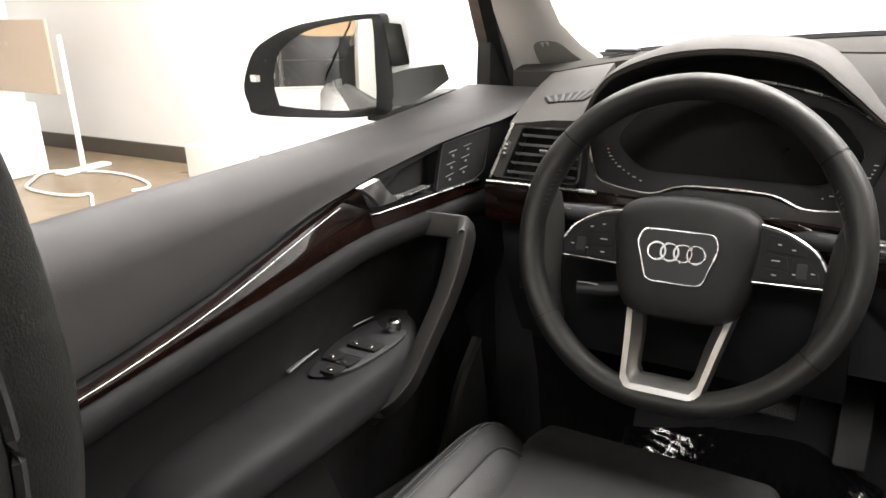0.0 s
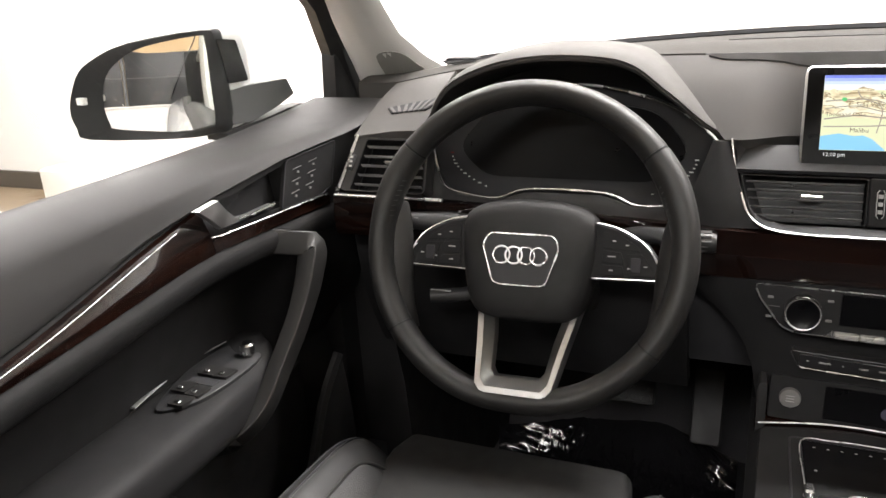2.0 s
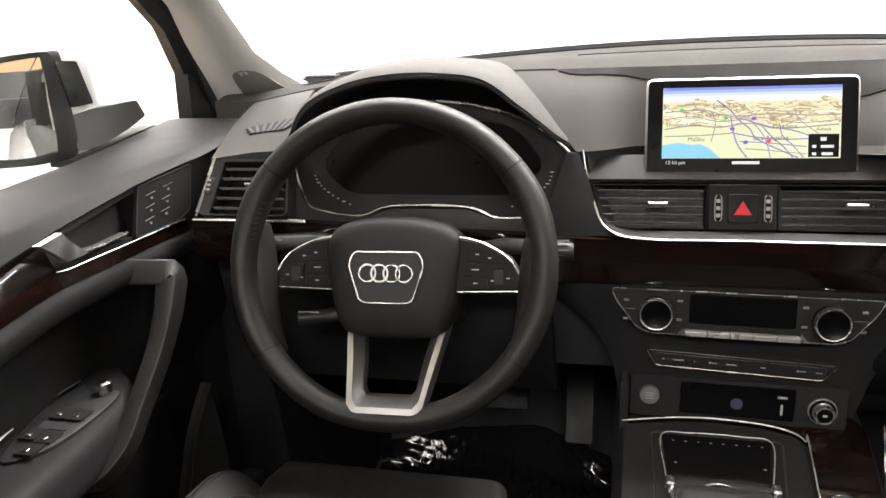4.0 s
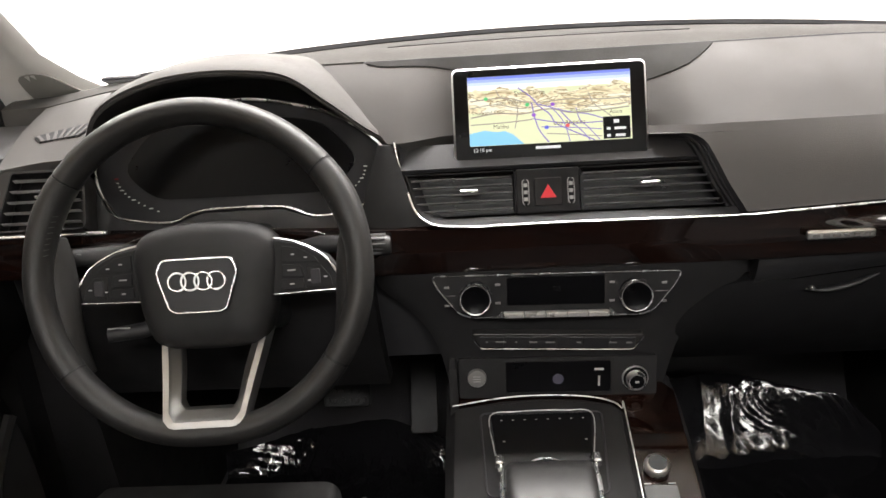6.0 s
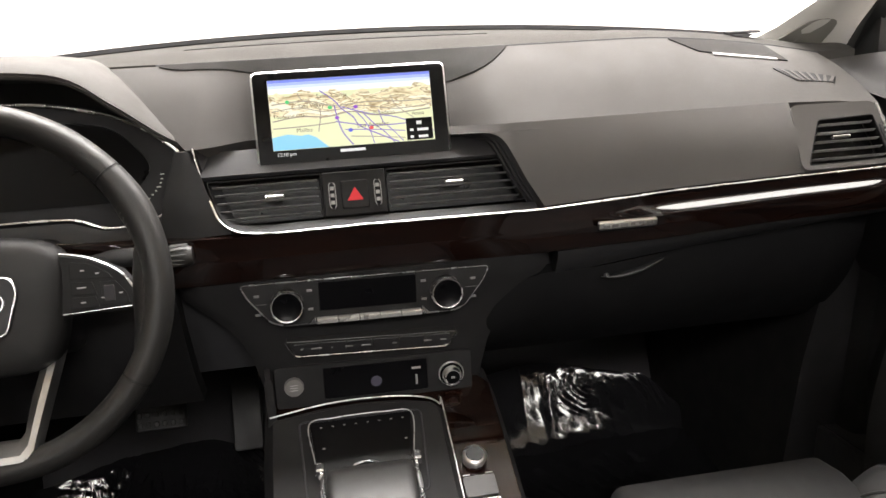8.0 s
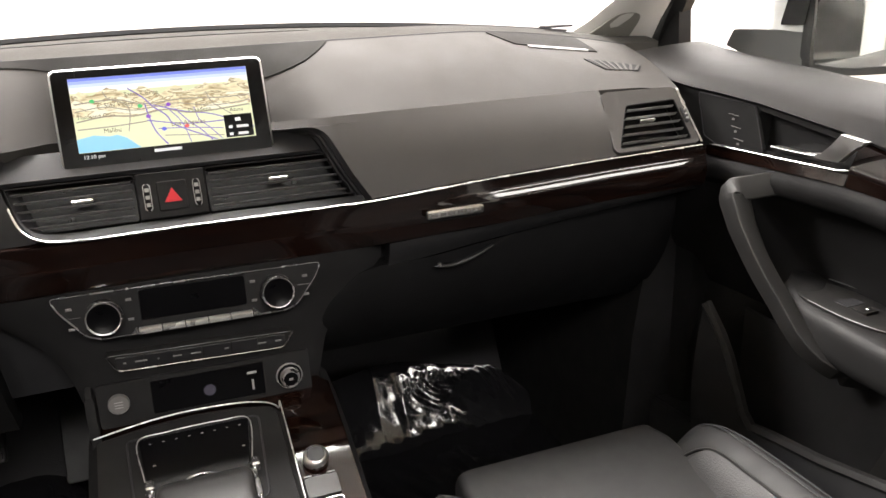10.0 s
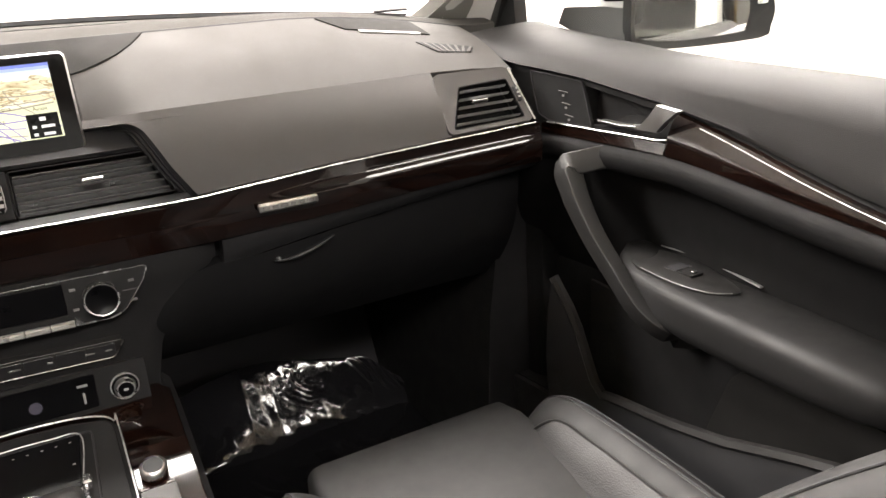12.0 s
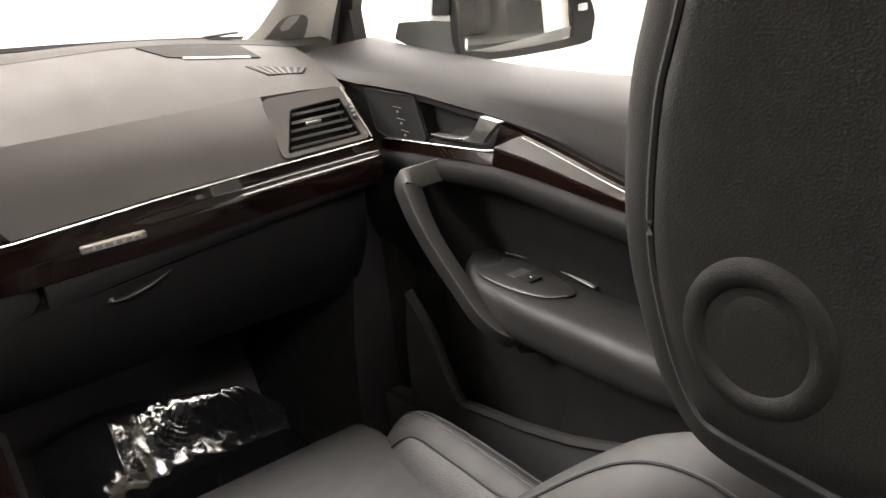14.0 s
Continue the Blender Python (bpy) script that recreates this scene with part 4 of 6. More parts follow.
def hill_material():
    m = glow("map_land", (0.8, 0.72, 0.42), 1.0)
    nt = m.node_tree
    b = nt.nodes["Principled BSDF"]
    tc = nt.nodes.new("ShaderNodeTexCoord")
    mp = nt.nodes.new("ShaderNodeMapping")
    mp.inputs["Scale"].default_value = (26, 26, 95)
    nt.links.new(tc.outputs["Object"], mp.inputs["Vector"])
    n = nt.nodes.new("ShaderNodeTexNoise")
    n.inputs["Scale"].default_value, n.inputs["Detail"].default_value, n.inputs["Distortion"].default_value = 1.1, 7, 1.2
    nt.links.new(mp.outputs["Vector"], n.inputs["Vector"])
    r = nt.nodes.new("ShaderNodeValToRGB")
    r.color_ramp.elements[0].position, r.color_ramp.elements[0].color = 0.30, (0.40, 0.29, 0.15, 1)
    r.color_ramp.elements[1].position, r.color_ramp.elements[1].color = 0.64, (0.98, 0.93, 0.74, 1)
    for at, c in ((0.41, (0.86, 0.74, 0.48)), (0.475, (0.95, 0.88, 0.62)), (0.497, (0.28, 0.19, 0.09)), (0.515, (0.66, 0.52, 0.30)), (0.55, (0.97, 0.91, 0.70))):
        r.color_ramp.elements.new(at).color = (*c, 1)
    nt.links.new(n.outputs["Fac"], r.inputs["Fac"])
    nt.links.new(r.outputs["Color"], b.inputs["Emission Color"])
    return m


disp = part("display", plate([(-0.0925, -0.0345), (0.0925, -0.0345), (0.0925, 0.0445), (-0.0925, 0.0445)], 0.0004, 0.0001, dm), glow("map_plain", (0.80, 0.82, 0.53), 1.0), sc, "lit road map with hills and a coast")
SKIES = [(0.22, 0.28, 0.85), (0.42, 0.52, 0.95), (0.68, 0.78, 1.0), (0.9, 0.93, 1.0), (1.0, 0.98, 0.93)]
for k, c in enumerate(SKIES):
    map_poly("sky_band", [(-0.0924, 0.0445 - 0.0032 * (k + 1)), (0.0924, 0.0445 - 0.0032 * (k + 1)), (0.0924, 0.0444 - 0.0032 * k), (-0.0924, 0.0444 - 0.0032 * k)], glow("map_sky", c, 1.0), 0.0003)
rng = random.Random(4)
ridge = [(-0.0924, 0.004)] + [(-0.0924 + 0.1848 * k / 40, 0.027 + 0.003 * math.sin(k * 0.9) + 0.0022 * rng.uniform(-1, 1) + 0.002 * math.sin(k * 0.21)) for k in range(41)] + [(0.0924, 0.004), (0.05, 0.0), (0.0, 0.004), (-0.04, -0.002)]
map_poly("hill_country", ridge, hill_material(), 0.0005, "brown hills on the map")
sea = [(-0.0924, -0.0343), (-0.0924, -0.020), (-0.075, -0.017), (-0.06, -0.0195), (-0.052, -0.0185), (-0.043, -0.0225), (-0.037, -0.028), (-0.030, -0.0343)]
map_poly("sea", sea, glow("map_sea", (0.25, 0.62, 0.9), 1.0), 0.0005, "blue sea on the map")
ROADC = glow("map_road", (0.28, 0.22, 0.6), 0.9)
ROADG = glow("map_minor_road", (0.42, 0.36, 0.28), 0.9)
for pts, mat, w in (
    ([(-0.035, 0.03), (-0.02, 0.018), (-0.012, 0.008), (0.0, -0.002), (0.006, -0.012), (0.02, -0.02), (0.05, -0.034)], ROADC, 0.0007),
    ([(-0.02, 0.012), (-0.017, -0.005), (-0.012, -0.02), (-0.002, -0.034)], ROADC, 0.0007),
    ([(-0.09, -0.002), (-0.06, 0.002), (-0.03, 0.0), (0.0, 0.004), (0.03, -0.002), (0.09, 0.002)], ROADG, 0.0007),
    ([(-0.02, -0.006), (0.01, -0.012), (0.04, -0.014), (0.09, -0.012)], ROADC, 0.0006),
    ([(0.01, 0.004), (0.022, -0.01), (0.035, -0.022), (0.045, -0.034)], ROADC, 0.0006),
    ([(-0.012, 0.01), (0.02, 0.0), (0.05, -0.006), (0.092, -0.024)], ROADC, 0.0006),
    ([(-0.09, 0.017), (-0.05, 0.019), (-0.02, 0.012), (0.02, 0.014), (0.06, 0.012), (0.092, 0.013)], ROADG, 0.0006),
    ([(-0.09, -0.010), (-0.05, -0.009), (-0.02, -0.007)], ROADG, 0.0006),
    ([(0.0, 0.008), (0.012, -0.006), (0.018, -0.018), (0.022, -0.034)], ROADC, 0.0005),
    ([(-0.01, -0.016), (0.02, -0.018), (0.058, -0.022)], ROADC, 0.0005),
    ([(-0.004, -0.024), (0.02, -0.026), (0.058, -0.030)], ROADG, 0.0005),
    ([(0.03, 0.004), (0.034, -0.01), (0.044, -0.02), (0.056, -0.034)], ROADC, 0.0005),
    ([(-0.09, 0.009), (-0.06, 0.012), (-0.03, 0.006), (0.01, 0.010), (0.05, 0.004), (0.092, 0.007)], ROADG, 0.0005),
    ([(0.045, 0.02), (0.05, 0.008), (0.062, -0.002), (0.07, -0.008)], ROADG, 0.0005),
    ([(-0.06, 0.028), (-0.055, 0.02), (-0.04, 0.014), (-0.036, 0.004), (-0.04, -0.016)], ROADG, 0.0005),
):
    L = spline([(a, b, 0) for a, b in pts], 5)
    part("road", tube([dm @ (p + Vector((0, 0, 0.0008))) for p in L], w, 4, flat=0.3, up=dm.to_3x3() @ Vector((0, 0, 1))), mat, disp)
LABEL = glow("map_lettering", (0.16, 0.12, 0.06), 1.0)
for body, a, b, sz in (("Santa Clarita", -0.022, 0.0235, 0.0068), ("Simi Valley", -0.046, 0.0135, 0.0068), ("Thousand Oaks", -0.07, 0.003, 0.006), ("Malibu", -0.056, -0.0135, 0.0068), ("Pasadena", 0.036, 0.0005, 0.0068), ("Los Angeles", 0.022, -0.0125, 0.0075), ("Azusa", 0.075, -0.003, 0.006)):
    part("place_name", text_geo(body, sz, dm @ Matrix.Translation((a, b, 0.001)), 0.0001), LABEL, disp)
for a, b, c in ((-0.072, 0.019, (0.1, 0.6, 0.2)), (-0.025, 0.01, (0.1, 0.6, 0.2)), (0.004, 0.009, (0.3, 0.1, 0.6)), (-0.018, -0.002, (0.3, 0.1, 0.6)), (0.02, -0.016, (0.8, 0.1, 0.1)), (-0.004, -0.017, (0.1, 0.12, 0.7))):
    map_poly("map_mark", [(a + 0.0026 * math.cos(t), b + 0.0022 * math.sin(t)) for t in np.linspace(0, 2 * math.pi, 9)[:-1]], glow("map_symbol", c, 1.0), 0.0011)
map_poly("map_inset", [(0.060, -0.0335), (0.0905, -0.0335), (0.0905, -0.0085), (0.060, -0.0085)], GLASSY, 0.0012, "dark inset box on the map")
SCREENTEXT = glow("screen_lettering", (0.9, 0.9, 0.9), 0.9)
for a, b, w, h in ((0.075, -0.014, 0.006, 0.004), (0.066, -0.022, 0.004, 0.003), (0.079, -0.022, 0.013, 0.003), (0.066, -0.030, 0.004, 0.003), (0.079, -0.030, 0.011, 0.003), (0.0, -0.0395, 0.022, 0.0032), (-0.014, -0.0395, 0.007, 0.0032)):
    map_poly("screen_bar", [(a - w / 2, b - h / 2), (a + w / 2, b - h / 2), (a + w / 2, b + h / 2), (a - w / 2, b + h / 2)], SCREENTEXT, 0.0014)
part("clock_text", text_geo("12:10 pm", 0.0058, dm @ Matrix.Translation((-0.078, -0.0395, 0.001)), 0.0001), SCREENTEXT, disp)


# ---- climate controls ----
def slab(name, pts, m, h, thick, mat, parent, label="", r=0.0, bevel=0.0005, dome=0.0):
    return part(name, plate(rounded(pts, r, 4) if r else pts, thick, bevel, m @ Matrix.Translation((0, 0, h)), dome), mat, parent, label)


def rect(cx, cy_, w, h):
    return [(cx - w / 2, cy_ - h / 2), (cx + w / 2, cy_ - h / 2), (cx + w / 2, cy_ + h / 2), (cx - w / 2, cy_ + h / 2)]


def outline_tube(pts, m, h, r, closed=True):
    return tube([m @ Vector((p[0], p[1], h)) for p in pts], r, 6, closed, up=m.to_3x3() @ Vector((0, 0, 1)))


clim = thing("climate_control", (0, 0.80, 0.93), "gloss black climate control panel with two chrome-ringed knobs", "climate control")
cm = axes((-0.002, 0.7915, 0.9545), (1, 0, -0.018), (0, 0.12, 1))
hexo = [(-0.143, 0.024), (0.143, 0.024), (0.136, 0.008), (0.112, -0.022), (0.098, -0.027), (-0.098, -0.027), (-0.112, -0.022), (-0.136, 0.008)]
hexr = rounded(hexo, 0.006, 4)
slab("panel", hexr, cm, 0.002, 0.016, GLOVE, clim)
part("chrome_outline", outline_tube(hexr, cm, 0.0025, 0.0009), CHROME, clim, "thin chrome outline")
slab("display", rect(0.0, 0.004, 0.112, 0.034), cm, 0.0032, 0.002, GLASSY, clim, "dark climate display, switched off", 0.002)
for cx in (-0.0925, 0.0905):
    kn = part("knob", lathe([(0.0001, 0.0), (0.0185, 0.0), (0.0185, 0.011), (0.0168, 0.0135), (0.0150, 0.0120), (0.0001, 0.0115)], 36, cm @ Matrix.Translation((cx, -0.002, 0.002))), GLASSY, clim, "round black knob")
    part("knob_ring", lathe([(0.0162, 0.0118), (0.0188, 0.006), (0.0190, 0.0105), (0.0178, 0.0142), (0.0164, 0.0138)], 36, cm @ Matrix.Translation((cx, -0.002, 0.002)), hollow=True), CHROME, kn, "satin chrome ring")
    for k, (dx, dy) in enumerate(((-0.033, 0.010), (-0.033, -0.012), (0.026, 0.012), (0.026, -0.010))):
        sx = cx + dx if cx < 0 else cx - dx
        slab("symbol", rect(sx, dy, 0.006, 0.003), cm, 0.0026, 0.0008, FAINT, clim)
    sx = cx - 0.031 if cx < 0 else cx + 0.031
    slab("divider", rect(sx, 0.0, 0.016, 0.0006), cm, 0.0025, 0.0008, FAINT, clim)
for k in range(5):
    u = -0.0485 + 0.0243 * k
    slab("toggle", rect(u, -0.0235, 0.0236, 0.0062), cm, 0.0105, 0.01, SILVER, clim, "bright metal toggle", 0.001, 0.0012)
for sx in (-1, 1):
    slab("toggle_end", [(sx * 0.061, -0.0265), (sx * 0.070, -0.0265), (sx * 0.062, -0.018)], cm, 0.008, 0.008, CHROME, clim)

strip = thing("button_strip", (0, 0.80, 0.89), "row of black push buttons with a chrome lower edge", "button strip")
bm_ = axes((-0.001, 0.797, 0.8895), (1, 0, -0.045), (0, -0.25, 1))
bo = [(-0.101, 0.012), (0.101, 0.012), (0.090, -0.010), (-0.090, -0.010)]
slab("panel", bo, bm_, 0.002, 0.012, SATIN, strip, "", 0.003)
part("chrome_edge", outline_tube([(-0.102, 0.012)] + rounded([(-0.102, 0.012), (-0.091, -0.0105), (0.091, -0.0105), (0.102, 0.012)], [0, 0.006, 0.006, 0], 4) + [(0.102, 0.012)], bm_, 0.0025, 0.0009, False), CHROME, strip, "thin chrome edge")
for k in range(6):
    u = -0.0775 + 0.031 * k
    slab("button", rect(u, 0.001, 0.0295, 0.016), bm_, 0.0032, 0.002, PLASTIC, strip, "", 0.0015)
for u, w in ((-0.083, 0.004), (-0.066, 0.016), (-0.048, 0.003), (-0.028, 0.012), (-0.008, 0.014), (0.026, 0.007), (0.066, 0.012), (0.085, 0.009)):
    slab("symbol", rect(u, 0.001, w * 0.8, 0.0026), bm_, 0.0036, 0.0006, FAINT, strip)

# ---- centre console ----
con = thing("centre_console", (0, 0.5, 0.44), "black centre console with veneer side and metal edging", "centre console")
rings = []
for y, z in ((0.86, 0.815), (0.80, 0.812), (0.74, 0.796), (0.66, 0.764), (0.55, 0.735), (0.30, 0.715), (0.0, 0.71)):
    rings.append([(-0.138, y, 0.44), (-0.138, y, z - 0.015), (-0.128, y, z - 0.003), (0.136, y, z - 0.003), (0.147, y, z - 0.015), (0.147, y, 0.44)])
part("body", loft(rings), GLOVE, con, "black console body")
tm = axes((-0.021, 0.735, 0.797), (1, 0, 0), (0, 1, 0.36))
part("top_plate", plate(rounded([(-0.108, -0.33), (0.092, -0.33), (0.092, 0.046), (0.0, 0.0575), (-0.106, 0.046)], [0, 0, 0.02, 0.02, 0.006], 5), 0.012, 0.001, tm @ Matrix.Translation((0, 0, -0.001))), GLOVE, con, "dark satin plate round the selector")
edge = [(-0.108, 0.048), (-0.05, 0.058), (0.0, 0.0605), (0.05, 0.057), (0.080, 0.049), (0.093, 0.037), (0.0965, 0.015), (0.0965, -0.33)]
part("metal_edge", tube([tm @ Vector((p.x, p.y, 0.003)) for p in spline([(a, b, 0) for a, b in edge], 5)], 0.0009, 6), SILVER, con, "thin metal edging")
vp = [(0.098, -0.33), (0.160, -0.33), (0.160, 0.066), (0.148, 0.080), (-0.112, 0.086), (-0.112, 0.052), (-0.05, 0.063), (0.0, 0.066), (0.05, 0.062), (0.085, 0.053), (0.098, 0.037)]
part("veneer", plate(vp, 0.01, 0.001, tm @ Matrix.Translation((0, 0, -0.0015))), VENEER, con, "dark wood veneer beside the selector")
tp = part("touchpad", plate(rounded([(-0.052, -0.052), (0.050, -0.052), (0.060, 0.028), (-0.060, 0.028)], 0.005, 4), 0.008, 0.0006, tm @ Matrix.Translation((-0.003, 0.005, 0.0035))), GLASSY, con, "gloss black touchpad")
part("touchpad_edge", tube([tm @ Vector((p.x - 0.003, p.y + 0.005, 0.004)) for p in spline([(-0.052, -0.051, 0), (-0.057, -0.02, 0), (-0.060, 0.026, 0), (-0.03, 0.031, 0), (0.0, 0.032, 0), (0.03, 0.031, 0), (0.060, 0.026, 0), (0.057, -0.02, 0), (0.050, -0.051, 0)], 5)], 0.0007, 6), SILVER, tp, "chrome touchpad edge")
part("touchpad_arc", tube([tm @ Vector((-0.003 + 0.026 * math.cos(a), -0.052 + 0.022 * math.sin(a), 0.0042)) for a in np.linspace(0.1, 3.04, 15)], 0.0011, 6), CHROME, tp)
for k in range(8):
    slab("touchpad_mark", rect(-0.050 + 0.0137 * k, 0.024, 0.0026, 0.0012), tm, 0.0044, 0.0005, MARK, tp)
for u, v, w in ((-0.048, -0.006, 0.003), (0.046, -0.006, 0.003), (-0.036, -0.042, 0.011), (0.034, -0.042, 0.011)):
    slab("touchpad_mark", rect(u, v, w, 0.002), tm, 0.0044, 0.0005, MARK, tp)
part("surround_line", outline_tube(rounded([(-0.069, -0.075), (0.063, -0.075), (0.069, 0.036), (-0.075, 0.038)], 0.008, 4), tm, 0.0, 0.0012), DARK, con)
ck = part("volume_knob", lathe([(0.0001, 0), (0.015, 0), (0.015, 0.010), (0.0118, 0.0150), (0.0001, 0.0152)], 30, tm @ Matrix.Translation((0.118, -0.046, 0.0)) @ Matrix.Scale(0.86, 4)), GLASSY, con, "small round knob")
part("knob_ring", lathe([(0.0118, 0.0138), (0.0155, 0.009), (0.0155, 0.003), (0.0166, 0.003), (0.0164, 0.011), (0.0145, 0.0142), (0.0122, 0.0154)], 30, tm @ Matrix.Translation((0.118, -0.046, 0.0)) @ Matrix.Scale(0.86, 4), hollow=True), SMOKE, ck, "satin metal ring")
slab("switch", rect(0.118, -0.080, 0.036, 0.026), tm, 0.002, 0.004, SATIN, con, "", 0.003)
slab("switch", rect(0.118, -0.117, 0.032, 0.036), tm, 0.0025, 0.005, PIANO, con, "", 0.003)
part("switch_frame", outline_tube(rounded(rect(0.118, -0.117, 0.036, 0.040), 0.004, 3), tm, 0.001, 0.001), CHROME, con)
for u in (0.105, 0.131):
    slab("symbol", rect(u, -0.064, 0.008, 0.0018), tm, 0.0006, 0.0005, MARK, con)
part("cheek", loft([[(-0.132, y, 0.78), (-0.132, y, z - 0.004), (-0.130, y, z), (-0.124, y, z), (-0.122, y, z - 0.004), (-0.122, y, 0.78)] for y, z in ((0.784, 0.812), (0.787, 0.84), (0.792, 0.860), (0.80, 0.866), (0.83, 0.866))]), GLOVE, con, "rounded console cheek")
fm = axes((0, 0.800, 0.845), (1, 0, -0.018), (0, 0.1, 1))
slab("front_panel", [(-0.120, -0.03), (0.118, -0.03), (0.118, 0.022), (-0.120, 0.022)], fm, 0.004, 0.012, GLOVE, con, "black panel with start button and knob", 0.004)
slab("cubby", rect(0.0, -0.003, 0.126, 0.040), fm, 0.0046, 0.002, GLASSY, con, "dark cubby front", 0.003)
slab("lamp_spot", [(0.007 * math.cos(a), -0.006 + 0.007 * math.sin(a)) for a in np.linspace(0, 6.283, 17)[:-1]], fm, 0.005, 0.001, glow("cubby_glow", (0.3, 0.26, 0.4), 0.09), con, "faint cubby lamp")
for u, v, w, h in ((0.049, 0.006, 0.011, 0.003), (0.049, -0.009, 0.0025, 0.013)):
    slab("socket_mark", rect(u, v, w, h), fm, 0.0052, 0.0005, MARK, con)
part("start_button", lathe([(0.0001, 0), (0.0135, 0), (0.0135, 0.004), (0.0125, 0.0055), (0.0001, 0.006)], 30, fm @ Matrix.Translation((-0.098, -0.002, 0.004)) @ Matrix.Diagonal((0.85, 0.85, 1, 1))), GREYBTN, con, "round grey start button")
for k in range(3):
    slab("button_bar", rect(-0.098, 0.0012 - 0.0032 * k, 0.009, 0.0012), fm, 0.0106, 0.0005, MARK, con)
rk = part("round_knob", lathe([(0.0001, 0), (0.0145, 0), (0.0145, 0.002), (0.0108, 0.003), (0.0106, 0.013), (0.0080, 0.0138), (0.0001, 0.0140)], 30, fm @ Matrix.Translation((0.092, -0.006, 0.004))), GLASSY, con, "round socket cover")
part("knob_ring", lathe([(0.0084, 0.0130), (0.0104, 0.0120), (0.0106, 0.0050), (0.0118, 0.0050), (0.0116, 0.0115), (0.0102, 0.0146), (0.0086, 0.0146)], 30, fm @ Matrix.Translation((0.092, -0.006, 0.004)), hollow=True), SMOKE, rk, "satin metal ring")
part("base_ring", lathe([(0.0142, 0.0005), (0.0158, 0.0005), (0.0156, 0.0028), (0.0144, 0.0028)], 30, fm @ Matrix.Translation((0.092, -0.006, 0.004)), hollow=True), SMOKE, rk, "thin chrome base ring")
slab("knob_mark", rect(0.092, -0.006, 0.005, 0.003), fm, 0.0186, 0.0005, MARK, rk)

sel = thing("gear_selector", (-0.02, 0.66, 0.77), "black leather gear selector with chrome sides", "gear selector")
rings = []
for y, z, w, h in ((0.703, 0.774, 0.044, 0.008), (0.700, 0.787, 0.048, 0.020), (0.688, 0.799, 0.049, 0.032), (0.668, 0.804, 0.049, 0.036), (0.63, 0.802, 0.048, 0.036), (0.59, 0.792, 0.046, 0.034), (0.575, 0.78, 0.042, 0.02)):
    rings.append(rounded([(-w, -h), (w, -h), (w, 0), (-w, 0)], 0.012, 4))
    rings[-1] = [Vector((-0.021 + p.x, y, z + p.y)) for p in rings[-1]]
part("grip", loft(rings), LEATHER_WHEEL, sel, "black leather grip")
for s in (-1, 1):
    part("side_trim", tube(spline([(-0.021 + s * 0.049, 0.706, 0.786), (-0.021 + s * 0.052, 0.69, 0.787), (-0.021 + s * 0.052, 0.65, 0.779), (-0.021 + s * 0.050, 0.60, 0.764)], 4), 0.0028, 8), CHROME, sel, "chrome side trim")
    part("catch", box((-0.021 + s * 0.0545, 0.702, 0.789), (0.010, 0.016, 0.012), 0.002), CHROME, sel)
slab("gate", rect(-0.002, -0.15, 0.09, 0.2), tm, 0.004, 0.006, DARK, sel, "", 0.01)
part("letter", text_geo("P", 0.010, tm @ Matrix.Translation((0.035, -0.105, 0.0052)), 0.0003), MARK, sel)

# ---- steering wheel ----
whl = thing("steering_wheel", (-0.3835, 0.708, 1.0334), "black leather steering wheel with satin metal lower spoke", "steering wheel")
tilt = radians(19.6)
wm = Matrix.Translation((-0.381, 0.708, 1.0305)) @ Matrix.Rotation(radians(2.5), 4, "Z") @ axes((0, 0, 0), (1, 0, 0), (0, math.sin(tilt), math.cos(tilt)))
RIM = 0.1702


def rim_geo(a0, a1, n, fat=1.0):
    rings = []
    for k in range(n + 1):
        a = a0 + (a1 - a0) * k / n
        c, s = math.cos(a), math.sin(a)
        deg = math.degrees(a) % 360
        flat = 1.0 - 0.018 * max(0, 1 - abs(deg - 270) / 22)
        thick = 1 + 0.14 * (max(0, 1 - abs(deg - 25) / 18) + max(0, 1 - abs(deg - 155) / 18))
        ring = []
        for j in range(14):
            t = 2 * math.pi * j / 14
            rr = RIM * flat + 0.0146 * fat * thick * math.cos(t)
            ring.append(wm @ Vector((rr * c, rr * s, 0.0185 * fat * math.sin(t))))
        rings.append(ring)
    return loft(rings)


J = [radians(a) for a in (38, 142, 215, 325)]
for a, b in ((J[0], J[1]), (J[1], J[2]), (J[2], J[3]), (J[3], J[0] + 2 * math.pi)):
    part("rim", rim_geo(a + 0.007, b - 0.007, max(10, int((b - a) * 22))), LEATHER_WHEEL, whl, "smooth black leather rim section")
for a in J:
    part("rim_seam", rim_geo(a - 0.009, a + 0.009, 2, 0.95), GLOVE, whl)
hub = [(-0.064, 0.050), (-0.034, 0.058), (0, 0.060), (0.034, 0.058), (0.064, 0.050), (0.079, 0.030), (0.076, -0.020), (0.066, -0.062), (0.048, -0.079), (0, -0.083), (-0.048, -0.079), (-0.066, -0.062), (-0.076, -0.020), (-0.079, 0.030)]
HUB = [(p.x, p.y) for p in spline([(a, b, 0) for a, b in hub], 4, True)]
hubm = wm @ Matrix.Translation((-0.001, -0.003, 0)) @ Matrix.Diagonal((0.97, 0.95, 1, 1))
rings = []
